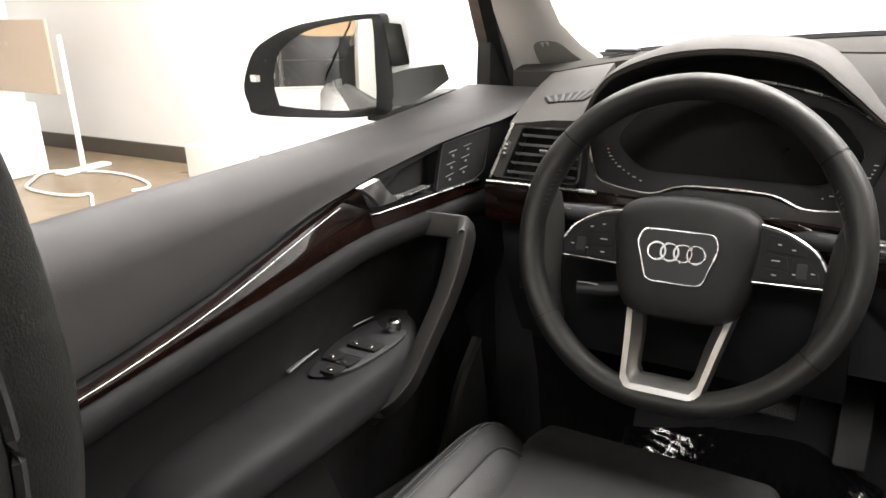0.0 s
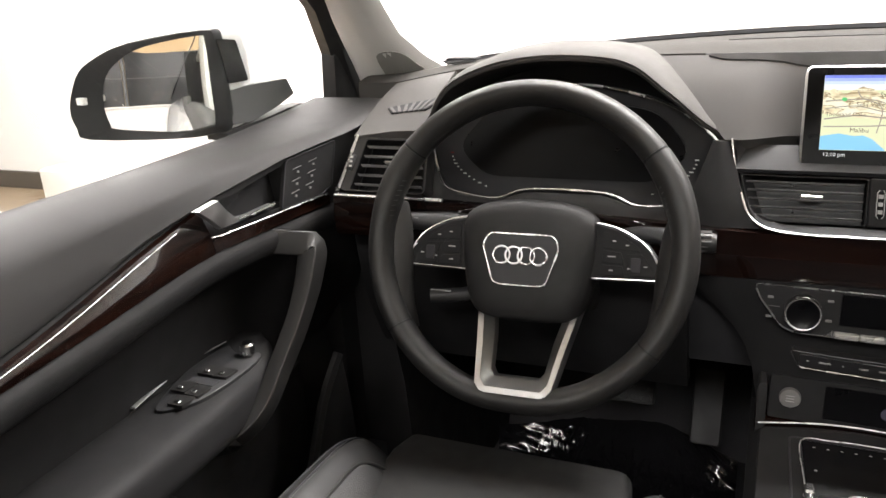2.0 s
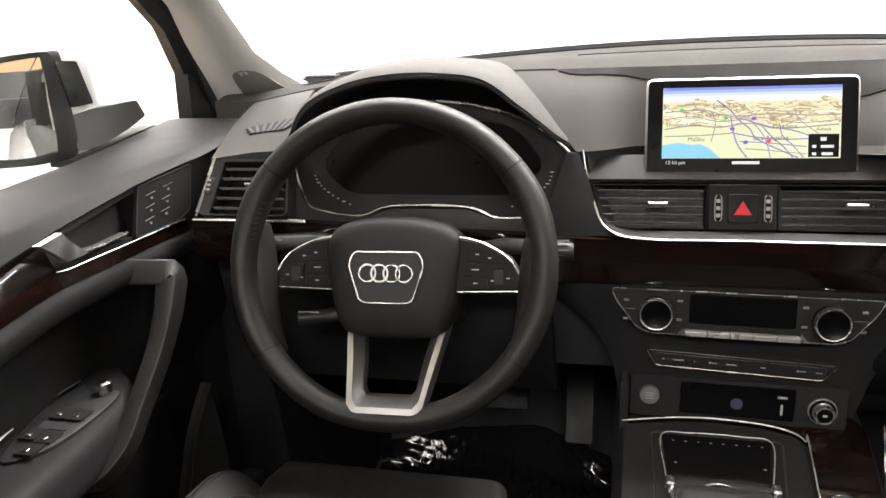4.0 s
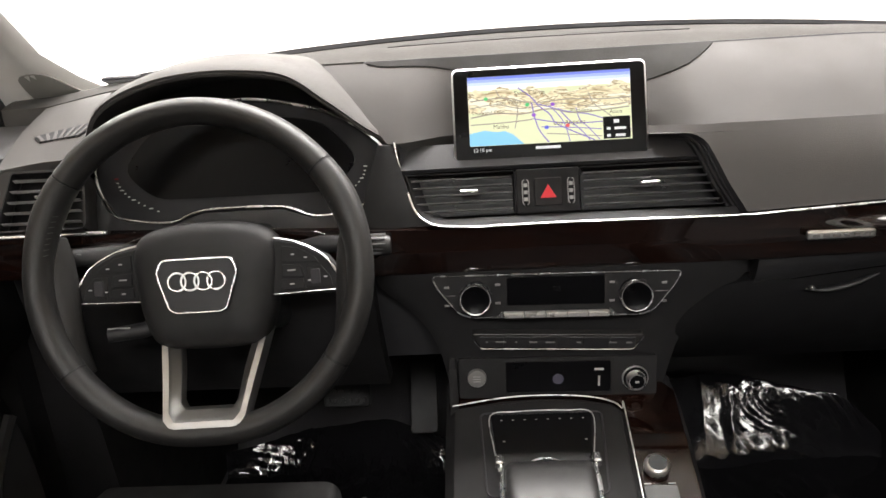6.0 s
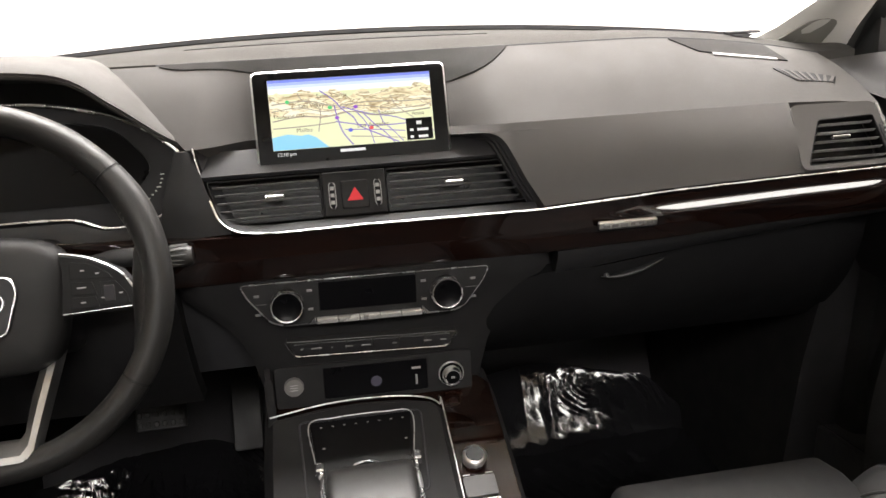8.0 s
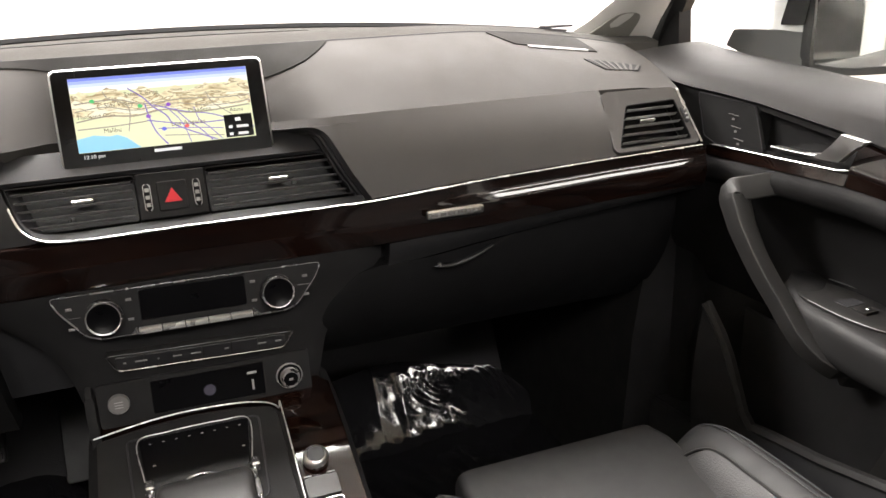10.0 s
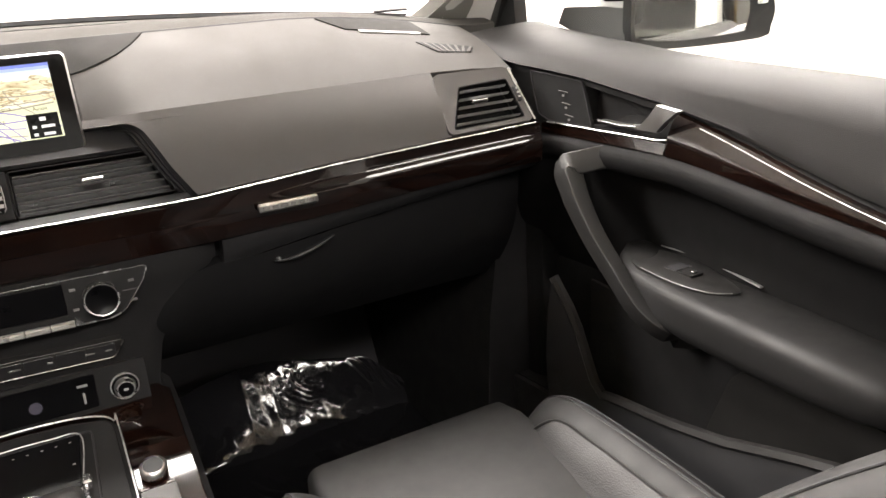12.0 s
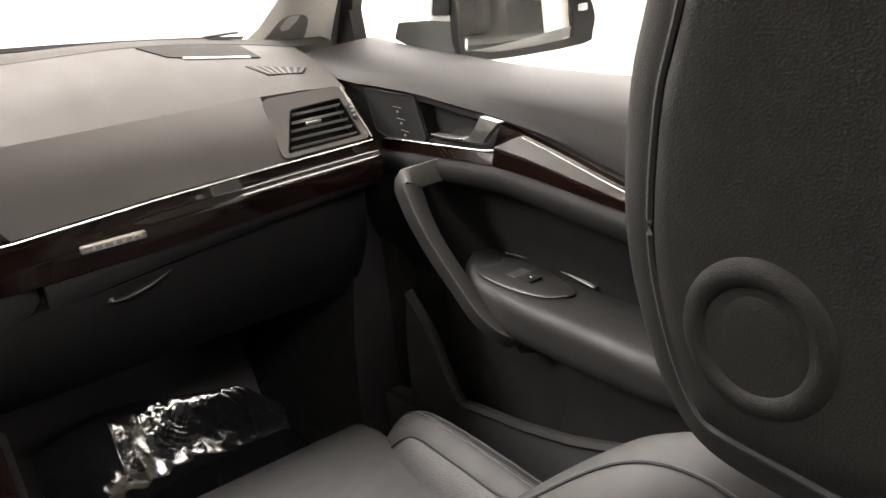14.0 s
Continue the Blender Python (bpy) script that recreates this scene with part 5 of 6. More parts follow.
for w, k, dx in ((-0.085, 0.92, 0.0), (-0.060, 1.01, 0.0), (-0.040, 1.03, 0.0), (-0.030, 1.01, -0.001), (-0.023, 0.965, -0.002), (-0.0185, 0.89, -0.003), (-0.0155, 0.78, -0.004), (-0.0135, 0.62, -0.004), (-0.0125, 0.40, -0.004), (-0.012, 0.12, -0.004)):
    rings.append([hubm @ Vector((dx + a * k, -0.010 + (b + 0.010) * k, w)) for a, b in HUB])
part("airbag_cover", loft(rings), LEATHER, whl, "black grained airbag cover", 60)
bo = rounded([(-0.040, 0.007), (0.040, 0.007), (0.0465, -0.008), (0.033, -0.050), (0.026, -0.054), (-0.026, -0.054), (-0.033, -0.050), (-0.0465, -0.008)], 0.006, 4)
bx = wm @ Matrix.Translation((-0.0055, 0.009, -0.0085)) @ Matrix.Scale(0.93, 4)
emb = part("emblem_plate", plate(bo, 0.006, 0.001, bx), PLASTIC, whl, "dark emblem plate")
part("emblem_frame", outline_tube(bo, bx, 0.0004, 0.0010), CHROME, emb, "chrome emblem frame")
for k in range(4):
    cx = -0.0226 + 0.0151 * k
    part("emblem_ring", tube([bx @ Vector((cx + 0.0102 * math.cos(a), -0.0185 + 0.0102 * math.sin(a), 0.0015 + 0.0004 * (k % 2))) for a in np.linspace(0, 2 * math.pi, 29)[:-1]], 0.0011, 6, True, up=bx.to_3x3() @ Vector((0, 0, 1))), CHROME, emb, "plain chrome ring")
for s in (-1, 1):
    sp = [(s * 0.070, 0.034), (s * 0.10, 0.028), (s * 0.130, 0.012), (s * 0.146, -0.010), (s * 0.158, -0.02), (s * 0.156, -0.028), (s * 0.14, -0.030), (s * 0.066, -0.030)]
    spo = part("spoke", plate(sp, 0.022, 0.003, wm @ Matrix.Translation((0, 0, -0.028))), GLOVE, whl, "dark spoke with buttons")
    sm2 = wm @ Matrix.Translation((0, 0, -0.028))
    part("spoke_trim", tube([sm2 @ Vector((p.x, p.y, 0.001)) for p in spline([(s * 0.074, 0.033, 0), (s * 0.10, 0.027, 0), (s * 0.128, 0.011, 0), (s * 0.143, -0.012, 0), (s * 0.146, -0.024, 0)], 5)], 0.0012, 6), CHROME, spo, "chrome edge")
    part("lower_trim", tube([sm2 @ Vector((s * 0.072, -0.028, 0.001)), sm2 @ Vector((s * 0.143, -0.026, 0.001))], 0.0005, 6), CHROME, spo)
    for q in ([(0.082, 0.006), (0.082, 0.024), (0.10, 0.021), (0.118, 0.010), (0.122, 0.004)], [(0.082, -0.010), (0.082, 0.004), (0.102, 0.002), (0.106, -0.011)], [(0.08, -0.024), (0.081, -0.012), (0.104, -0.013), (0.107, -0.024)], [(0.108, 0.001), (0.124, 0.001), (0.134, -0.012), (0.136, -0.023), (0.110, -0.023)]):
        slab("button", [(s * a, b) for a, b in q], sm2, 0.0022, 0.003, GLOVE, spo, "", 0.0015)
    slab("roller", rect(s * 0.118, -0.011, 0.010, 0.016), sm2, 0.005, 0.004, DARK, spo, "", 0.002)
    for a, b, w in ((0.094, 0.014, 0.005), (0.108, 0.010, 0.005), (0.092, -0.003, 0.011), (0.092, -0.018, 0.006), (0.1285, -0.012, 0.005), (0.111, -0.015, 0.004)):
        slab("symbol", rect(s * a, b, w * 0.8, 0.0016), sm2, 0.0026, 0.0005, MARK, spo)
for s in (-1, 1):
    rings = []
    for deg, r0 in ((17, 0.158), (10, 0.147), (2, 0.142), (-8, 0.141), (-18, 0.146), (-28, 0.153), (-38, 0.161)):
        a = radians(deg)
        rings.append([wm @ Vector((s * r * math.cos(a), r * math.sin(a), w)) for r, w in ((r0, -0.022), (r0 + 0.003, -0.016), (RIM - 0.012, -0.004), (RIM - 0.004, -0.004), (RIM - 0.004, -0.014), (r0 + 0.004, -0.030), (r0, -0.028))])
    part("rim_web", loft(rings), LEATHER_WHEEL, whl, "black leather web between rim and spoke", 50)
U = [(-0.061, -0.066), (-0.052, -0.11), (-0.044, -0.152), (-0.036, -0.161), (0.036, -0.161), (0.044, -0.152), (0.052, -0.11), (0.061, -0.066)]
V = [(-0.041, -0.072), (-0.034, -0.105), (-0.0300, -0.136), (-0.025, -0.143), (0.025, -0.143), (0.0300, -0.136), (0.034, -0.105), (0.041, -0.072)]


def lower_spoke(du, h0, h1):
    rings = []
    for (ax, ay), (bx_, by) in zip(U, V):
        a, b = Vector((ax, ay, 0)), Vector((bx_, by, 0))
        c, d = a.lerp(b, du), b.lerp(a, du)
        rings.append([wm @ Vector((p.x, p.y, z + 0.014 - 0.056 * (1 - min(1, max(0, (-0.066 - p.y) / 0.088))))) for p, z in ((c, h0), (c.lerp(d, 0.10), h1), (c.lerp(d, 0.46), h1 - 0.0005), (c.lerp(d, 0.54), h1 - 0.005), (d.lerp(c, 0.06), h0 - 0.004), (d, h0 - 0.007), (d, h0 - 0.02), (c, h0 - 0.02))])
    return loft(rings)


part("lower_spoke", lower_spoke(0.0, -0.006, 0.002), SPOKE, whl, "satin grey metal lower spoke")
part("column_cover", loft([[wm @ Vector((p.x, p.y, z)) for p in rounded(rect(0, -0.01, 0.12 + 0.02 * k, 0.12 + 0.01 * k), 0.03, 4)] for k, z in enumerate((-0.055, -0.12, -0.2))]), PLASTIC, whl, "black steering column cover")
for s in (-1, 1):
    for k in range(8):
        a = radians(90 - s * (64 + 2.2 * k))
        p, q = [wm @ Vector(((RIM - 0.0150 + d) * math.cos(a + e), (RIM - 0.0150 + d) * math.sin(a + e), 0.0105 + d)) for d, e in ((0.0, 0.0), (0.0035, 0.012))]
        part("stitch", tube([p, q], 0.0004, 5), THREAD, whl)
stalk = thing("indicator_stalk", (-0.49, 0.76, 1.03), "black indicator stalk behind the steering wheel", "control stalk")
part("lever", tube([wm @ Vector(p) for p in ((-0.06, 0.030, -0.07), (-0.115, 0.026, -0.052), (-0.181, 0.024, -0.044))], [0.010, 0.0145, 0.0120], 12, flat=0.8), PLASTIC, stalk)
for k in range(3):
    part("stalk_mark", box((-0.130 - 0.014 * k, 0.027, -0.0385 + 0.0015 * k), (0.006, 0.003, 0.001), 0.0003, wm), FAINT, stalk)
stalk = thing("wiper_stalk", (-0.27, 0.78, 1.03), "black wiper stalk with a ribbed end", "control stalk")
part("lever", tube([wm @ Vector(p) for p in ((0.06, 0.016, -0.07), (0.12, 0.024, -0.066), (0.175, 0.020, -0.062))], [0.008, 0.010, 0.0105], 10), PLASTIC, stalk)
dial = part("dial", tube([wm @ Vector(p) for p in ((0.172, 0.020, -0.062), (0.175, 0.020, -0.0618), (0.194, 0.018, -0.06), (0.198, 0.018, -0.06))], [0.0095, 0.0112, 0.0112, 0.0095], 14), SATIN, stalk, "dark ribbed end")
for k in range(12):
    a = 2 * math.pi * k / 12
    part("rib", tube([wm @ Vector((x, 0.0195 + 0.0112 * math.cos(a), -0.061 + 0.0112 * math.sin(a))) for x in (0.176, 0.193)], 0.0011, 5), FOOTGREY, dial)
for k, d in enumerate(((-0.06, -0.055, -0.09),)):
    stalk = thing("cruise_stalk", (-0.50, 0.74, 0.97), "black cruise control stalk below the indicator", "control stalk")
    part("lever", tube([wm @ Vector(p) for p in ((-0.05, -0.05, -0.08), (-0.09, -0.062, -0.07), (-0.128, -0.066, -0.062))], [0.007, 0.009, 0.008], 10), PLASTIC, stalk)
    part("stalk_mark", box((-0.115, -0.058, -0.06), (0.026, 0.002, 0.001), 0.0003, wm), MARK, stalk)


# ---- front doors ----
BELT_Y = (-0.40, 0.10, 0.18, 0.26, 0.35, 0.42, 0.50, 0.60, 0.707, 0.77, 0.80, 0.838, 0.925)
BELT_X = (0.709, 0.709, 0.709, 0.709, 0.709, 0.709, 0.709, 0.706, 0.681, 0.662, 0.650, 0.642, 0.634)
BELT_Z = (1.016, 1.018, 1.022, 1.031, 1.046, 1.062, 1.081, 1.098, 1.119, 1.128, 1.132, 1.138, 1.158)


def belt_edge(y):
    return lerp(y, BELT_Y, BELT_X), lerp(y, BELT_Y, BELT_Z)


def belt_ring(y, side):
    x0, z0 = belt_edge(y)
    if side > 0:
        zc = lerp(y, (-0.4, 0.3, 0.55, 0.64, 0.70, 0.79, 0.875, 0.925), (1.142, 1.143, 1.147, 1.151, 1.156, 1.162, 1.169, 1.176))
    else:
        zc = lerp(y, (-0.4, 0.3, 0.56, 0.71, 0.80, 0.925), (1.141, 1.141, 1.142, 1.145, 1.150, 1.160))
    x1 = max(x0 + 0.02, 0.748)
    xs = min(x0 + 0.002, x1 - 0.042)
    zs = zc - min(0.5 * (x1 - xs), 0.5 * (zc - z0))
    h, t = zs - z0, zc - zs
    out = [(x0, z0), (x0 - 0.0035, z0 + 0.12 * h), (x0 - 0.0015, z0 + 0.35 * h), (xs + 0.001, z0 + 0.74 * h), (xs + 0.0035, z0 + 0.92 * h), (xs + 0.010, zs + 0.22 * t), (xs + 0.6 * (x1 - xs), zs + 0.74 * t), (x1, zc), (x1 + 0.016, zc - 0.001), (x1 + 0.03, zc - 0.010), (0.80, zc - 0.03), (0.80, min(z0 - 0.004, zc - 0.04)), (x0 + 0.012, z0 - 0.004)]
    return [Vector((a, y, b)) for a, b in out]


def ledge_z(y):
    return min(1.047, belt_edge(y)[1] - 0.004, lerp(y, (0.2, 0.28, 0.40, 0.55), (1.012, 1.020, 1.030, 1.045)))


def face_dx(y):
    y = min(y, 0.838)
    return -0.11 * max(0, y - 0.58) - 0.30 * max(0, y - 0.765)


def upper_x(y, z):
    x0, z0 = belt_edge(y)
    zl = ledge_z(y)
    t = min(1.2, max(0.0, (z - zl) / max(0.002, z0 - zl)))
    return (0.690 + face_dx(y)) * (1 - t) + (x0 + 0.004) * t


def panel_ring(y):
    x0, z0 = belt_edge(y)
    zl, d = ledge_z(y), face_dx(y)
    rec = 0.026 * min(1, max(0, (0.70 - y) / 0.05))
    bowl = 0.020 if 0.603 < y < 0.707 else 0.0
    zu = z0 - 0.008
    zm = min(1.0665, zl + 0.55 * (zu - zl))
    a = [(x0 + 0.005, z0 - 0.001), (upper_x(y, zu), zu), (upper_x(y, zu - 0.002) + bowl, zu - 0.002), (upper_x(y, zm) + bowl, zm), (upper_x(y, zm - 0.002), zm - 0.002), (0.690 + d, zl), (0.684 + d, zl - 0.006), (0.682 + d, zl - 0.014), (0.684 + d, zl - 0.026), (0.691 + d, zl - 0.033), (0.700 + rec + d, zl - 0.038), (0.706 + rec + d * 0.8, 0.96), (0.712 + rec + d * 0.6, 0.90), (0.735 + d * 0.3, 0.84), (0.722 + d * 0.3, 0.80), (0.712 + d * 0.3, 0.74), (0.71, 0.64), (0.705, 0.50), (0.71, 0.44), (0.80, 0.44), (0.80, z0 - 0.02)]
    return [Vector((x, y, z)) for x, z in a]


def on_face(pts, h, thick=0.002):
    return loft([[Vector((upper_x(y, z) - h, y, z)) for y, z in pts], [Vector((upper_x(y, z) - h + thick, y, z)) for y, z in pts]])


def front_door(side):
    def fix(g):
        return g if side > 0 else g.mirrored()
    kind = "passenger" if side > 0 else "driver"
    d = thing("front_door", (side * 0.74, 0.2, 0.44), "closed charcoal front door panel with veneer and chrome handle, %s side" % kind, "car door", "front doors")
    ys = sorted([-0.40, -0.2, 0.0, 0.602, 0.604, 0.706, 0.708] + list(np.linspace(0.10, 0.838, 40)) + [0.86, 0.88, 0.90, 0.925])
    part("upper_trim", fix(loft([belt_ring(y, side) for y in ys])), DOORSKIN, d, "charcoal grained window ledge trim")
    part("panel", fix(loft([panel_ring(y) for y in ys])), DOORPANEL, d, "charcoal door panel, toned darker for the shade below the window")
    part("outer_skin", fix(loft([[Vector((a - lerp(y, (0.6, 1.0), (0.0, 0.04)), y, z)) for a, z in FLANK] for y in np.linspace(-0.695, 1.0, 16)])), WHITEPAINT, d, "white painted outside skin")
    def ven(u, v):
        y = 0.572 - 0.40 * u
        near = [y + 0.008 * k for k in range(-7, 8)]
        z0 = sum(ledge_z(q) for q in near) / 15 + 0.001
        z1 = sum(belt_edge(q)[1] for q in near) / 15 - 0.002
        z = z0 + (z1 - z0) * v
        xa = sum(upper_x(q, ledge_z(q)) for q in near) / 15
        lean = lerp(v, (0, 0.42, 0.50, 1), (0, 0.055, 0.085, lerp(y, (0.30, 0.42, 0.50), (0.325, 0.32, 0.30)) if side < 0 else lerp(y, (0.20, 0.34, 0.50), (0.27, 0.295, 0.325)))) * (z1 - z0)
        return xa - 0.002 + lean, y, z
    part("veneer", fix(sheet(ven, 40, 16, (0.008, 0, 0))), VENEER, d, "glossy dark wood veneer")
    part("veneer_inlay", fix(tube([Vector(ven(0.10 + 0.90 * u, 0.92 - 0.22 * u)) + Vector((-0.0006, 0, 0.0004)) for u in np.linspace(0, 1, 26)], 0.0005, 6)), SILVER, d, "thin bright inlay line")

    def ven2(u, v):
        y = 0.775 - 0.20 * u
        z0 = ledge_z(y) + 0.001
        z = z0 + 0.012 * v
        return upper_x(y, z) - 0.003, y, z
    part("veneer_tail", fix(sheet(ven2, 12, 2, (0.006, 0, 0))), VENEER, d, "narrow veneer under the handle")
    part("chrome_line", fix(tube([(upper_x(y, 1.060) - 0.0045, y, 1.0605) for y in np.linspace(0.770, 0.590, 14)] + [(upper_x(0.575, 1.064) - 0.0045, 0.575, 1.0625), (upper_x(0.566, 1.068) - 0.0045, 0.567, 1.0680)], 0.0009, 6)), CHROME, d, "thin chrome line")
    lp = part("lock_panel", fix(on_face(rounded([(0.788, 1.126), (0.713, 1.116), (0.690, 1.062), (0.762, 1.062), (0.778, 1.072)], 0.004, 3), 0.004, 0.006)), GLOVE, d, "dark panel with lock buttons")
    part("panel_line", fix(tube([(upper_x(p.x, p.y) - 0.0042, p.x, p.y) for p in rounded([(0.789, 1.127), (0.712, 1.117), (0.689, 1.062), (0.762, 1.0615), (0.779, 1.071)], 0.004, 3)], 0.0009, 5, True)), DARK, lp)
    rows = ((0.738, 1.103), (0.733, 1.088), (0.727, 1.073)) if side > 0 else ((0.752, 1.110), (0.747, 1.096), (0.742, 1.082), (0.726, 1.106), (0.721, 1.092), (0.716, 1.078))
    for y, z in rows:
        part("lock_mark", fix(on_face([(y + 0.007, z + 0.001), (y - 0.007, z - 0.001), (y - 0.007, z - 0.0016), (y + 0.007, z + 0.0004)], 0.0052, 0.001)), FAINT, lp)
        part("lock_symbol", fix(on_face([(y + 0.0015, z - 0.0045), (y - 0.0015, z - 0.0045), (y - 0.0015, z - 0.0070), (y + 0.0015, z - 0.0070)], 0.0052, 0.001)), FAINT, lp)
    part("handle_bowl", fix(on_face([(0.708, 1.114), (0.618, 1.094), (0.600, 1.066), (0.690, 1.063)], -0.0185, 0.003)), GLOVE, d, "dark bowl behind the handle")
    hs = [(0.677, 1.0730), (0.63, 1.0735), (0.606, 1.077), (0.592, 1.090), (0.581, 1.1035), (0.547, 1.1005), (0.566, 1.086), (0.580, 1.072), (0.607, 1.0708), (0.676, 1.0706)]
    def handle_layer(x, k):
        return [Vector((x, 0.59 + (y - 0.59) * k, 1.085 + (z - 1.085) * k)) for y, z in hs]
    part("door_handle", fix(loft([handle_layer(0.6805, 0.965), handle_layer(0.6812, 0.985), handle_layer(0.6828, 1.0), handle_layer(0.6885, 1.0)])), SPOKE, d, "satin metal door handle", 8)
    part("handle_bar", fix(tube([(0.6795, 0.679, 1.0722), (0.6798, 0.64, 1.0722), (0.680, 0.610, 1.0742)], 0.0017, 8)), CHROME, d, "thin bright handle bar")
    # pull handle
    top, bend, low = Vector((0.708, 0.652, 1.034)), Vector((0.6435, 0.703, 1.016)), Vector((0.639, 0.672, 0.976))
    P = [top.lerp(bend, t) for t in (0.0, 0.25, 0.5, 0.72, 0.84)]
    a, b = P[-1], bend.lerp(low, 0.30)
    P += [a * (1 - t) ** 2 + bend * 2 * t * (1 - t) + b * t * t for t in (0.25, 0.5, 0.75, 1.0)]
    P += spline([b.lerp(low, 0.5), low, (0.638, 0.640, 0.941), (0.640, 0.600, 0.904), (0.644, 0.560, 0.867), (0.662, 0.53, 0.845), (0.70, 0.515, 0.835)], 4)
    rings = []
    for i, p in enumerate(P):
        dd = (P[min(i + 1, len(P) - 1)] - P[max(i - 1, 0)]).normalized()
        s = Vector((1, 0, 0)) if abs(dd.x) < 0.8 else Vector((0, 0.5, -0.85))
        w = dd.cross(s).normalized()
        s = w.cross(dd).normalized()
        k = lerp(p.z, (0.85, 0.95, 1.0, 1.02), (0.78, 0.92, 1.10, 1.15))
        rings.append([p + s * q.x * k + w * q.y * k for q in rounded([(-0.009, -0.013), (0.014, -0.013), (0.014, 0.013), (-0.009, 0.013)], 0.0022, 3)])
    part("pull_handle", fix(loft(rings)), SATIN, d, "dark grey pull handle")
    # armrest
    rings = []
    for y, xi, zt, zb in ((0.648, 0.705, 0.914, 0.895), (0.636, 0.680, 0.914, 0.878), (0.615, 0.664, 0.911, 0.862), (0.59, 0.654, 0.907, 0.852), (0.50, 0.650, 0.905, 0.846), (0.40, 0.650, 0.904, 0.846), (0.33, 0.651, 0.903, 0.848), (0.285, 0.655, 0.899, 0.850), (0.258, 0.664, 0.892, 0.853), (0.242, 0.682, 0.880, 0.857)):
        rings.append([Vector((p.x, y, p.y)) for p in rounded([(xi, zb), (0.745, zb + 0.006), (0.745, zt - 0.004), (0.70, zt + 0.002), (xi, zt - 0.003)], [0.02, 0, 0.006, 0.02, 0.016], 4)])
    part("armrest", fix(loft(rings)), GLOVE if side < 0 else LEATHER, d, "black padded armrest")
    spts = [(0.672, 0.602), (0.668, 0.55), (0.674, 0.50), (0.69, 0.474), (0.708, 0.468), (0.722, 0.50), (0.735, 0.56), (0.728, 0.618), (0.70, 0.628)]
    sp = spline([(a, b, 0) for a, b in spts], 4, True)
    pl = part("switch_plate", fix(loft([[(p.x, p.y, 0.902) for p in sp], [(p.x, p.y, 0.9085) for p in sp], [(p.x + (0.70 - p.x) * 0.05, p.y + (0.55 - p.y) * 0.05, 0.9095) for p in sp]])), PLASTIC if side < 0 else SATIN, d, "switch plate on the armrest")
    part("bright_strip", fix(tube(spline([(0.733, 0.462, 0.909), (0.740, 0.52, 0.911), (0.741, 0.565, 0.912), (0.73, 0.615, 0.914)], 4), [0.0034] * 4 + [0.0034, 0.0034, 0.0032, 0.003, 0.0026, 0.002, 0.0016, 0.0012, 0.001], 6, flat=0.4)), ALU, pl, "thin metal strip")

    def switch(x, y):
        q = rounded([(x - 0.010, y - 0.011), (x + 0.010, y - 0.011), (x + 0.010, y + 0.011), (x - 0.010, y + 0.011)], 0.002, 2)
        k = part("window_switch", fix(loft([[(p.x, p.y, 0.909) for p in q], [(p.x, p.y, 0.9115 + 0.10 * (y + 0.011 - p.y) * 0.5) for p in q]])), SATIN, pl, "window switch")
        part("switch_mark", fix(box((x, y - 0.005, 0.9138), (0.006, 0.005, 0.0008), 0.0002)), CHROME, pl)
        return k
    if side < 0:
        for x, y in ((0.704, 0.552), (0.684, 0.552), (0.708, 0.512), (0.687, 0.509), (0.690, 0.487)):
            switch(x, y)
        for y in (0.531,):
            part("switch_well", fix(box((0.697, y, 0.9098), (0.036, 0.014, 0.001), 0.0003)), DARK, pl)
        kn = part("mirror_knob", fix(lathe([(0.0001, 0), (0.0095, 0), (0.0088, 0.011), (0.007, 0.013), (0.0001, 0.013)], 22, Matrix.Translation((0.689, 0.602, 0.911)))), CHROME, pl, "small chrome mirror knob")
        part("knob_cap", fix(lathe([(0.0001, 0.0128), (0.006, 0.0128), (0.0055, 0.0142), (0.0001, 0.0145)], 18, Matrix.Translation((0.689, 0.602, 0.911)))), PIANO, kn)
    else:
        switch(0.700, 0.535)
        part("switch_well", fix(box((0.703, 0.558, 0.9098), (0.026, 0.018, 0.001), 0.0003)), DARK, pl)
        part("plate_line", fix(tube(spline([(0.668, 0.585, 0.9093), (0.666, 0.53, 0.9093), (0.676, 0.485, 0.9093), (0.695, 0.468, 0.9093)], 4), 0.0007, 6)), GREYBTN, pl)

    # map pocket
    def rim_z(y):
        return lerp(y, (-0.3, 0.2, 0.30, 0.345, 0.44, 0.53, 0.645, 0.66, 0.70, 0.745), (0.80, 0.80, 0.792, 0.778, 0.744, 0.722, 0.703, 0.715, 0.80, 0.85))

    def pocket(u, v):
        y = 0.742 - 0.95 * u
        z1 = rim_z(y)
        z = z1 + (0.46 - z1) * v
        x = 0.662 - 0.018 * math.sin(math.pi * min(1, v * 1.3)) + 0.02 * v - 0.09 * max(0, y - 0.62)
        return x, y, z
    part("map_pocket", fix(sheet(pocket, 50, 10, (0.008, 0, 0))), PLASTIC, d, "dark map pocket")
    part("pocket_rim", fix(tube([Vector(pocket(u, 0)) + Vector((0.004, 0, 0)) for u in np.linspace(0, 1, 60)], 0.0075, 6)), SATIN, d, "rounded pocket rim")
    part("pocket_panel", fix(loft([[Vector((x, y, z)) for y, z in rounded([(0.455, 0.826), (0.10, 0.845), (0.10, 0.70), (0.50, 0.70)], 0.03, 4)] for x in (0.694, 0.708)])), SATIN, d, "lighter panel inside the pocket")
    part("pocket_lining", fix(box((0.7045, 0.40, 0.66), (0.005, 0.64, 0.36), 0.002)), GLOVE, d, "black lining behind the pocket")
    return d


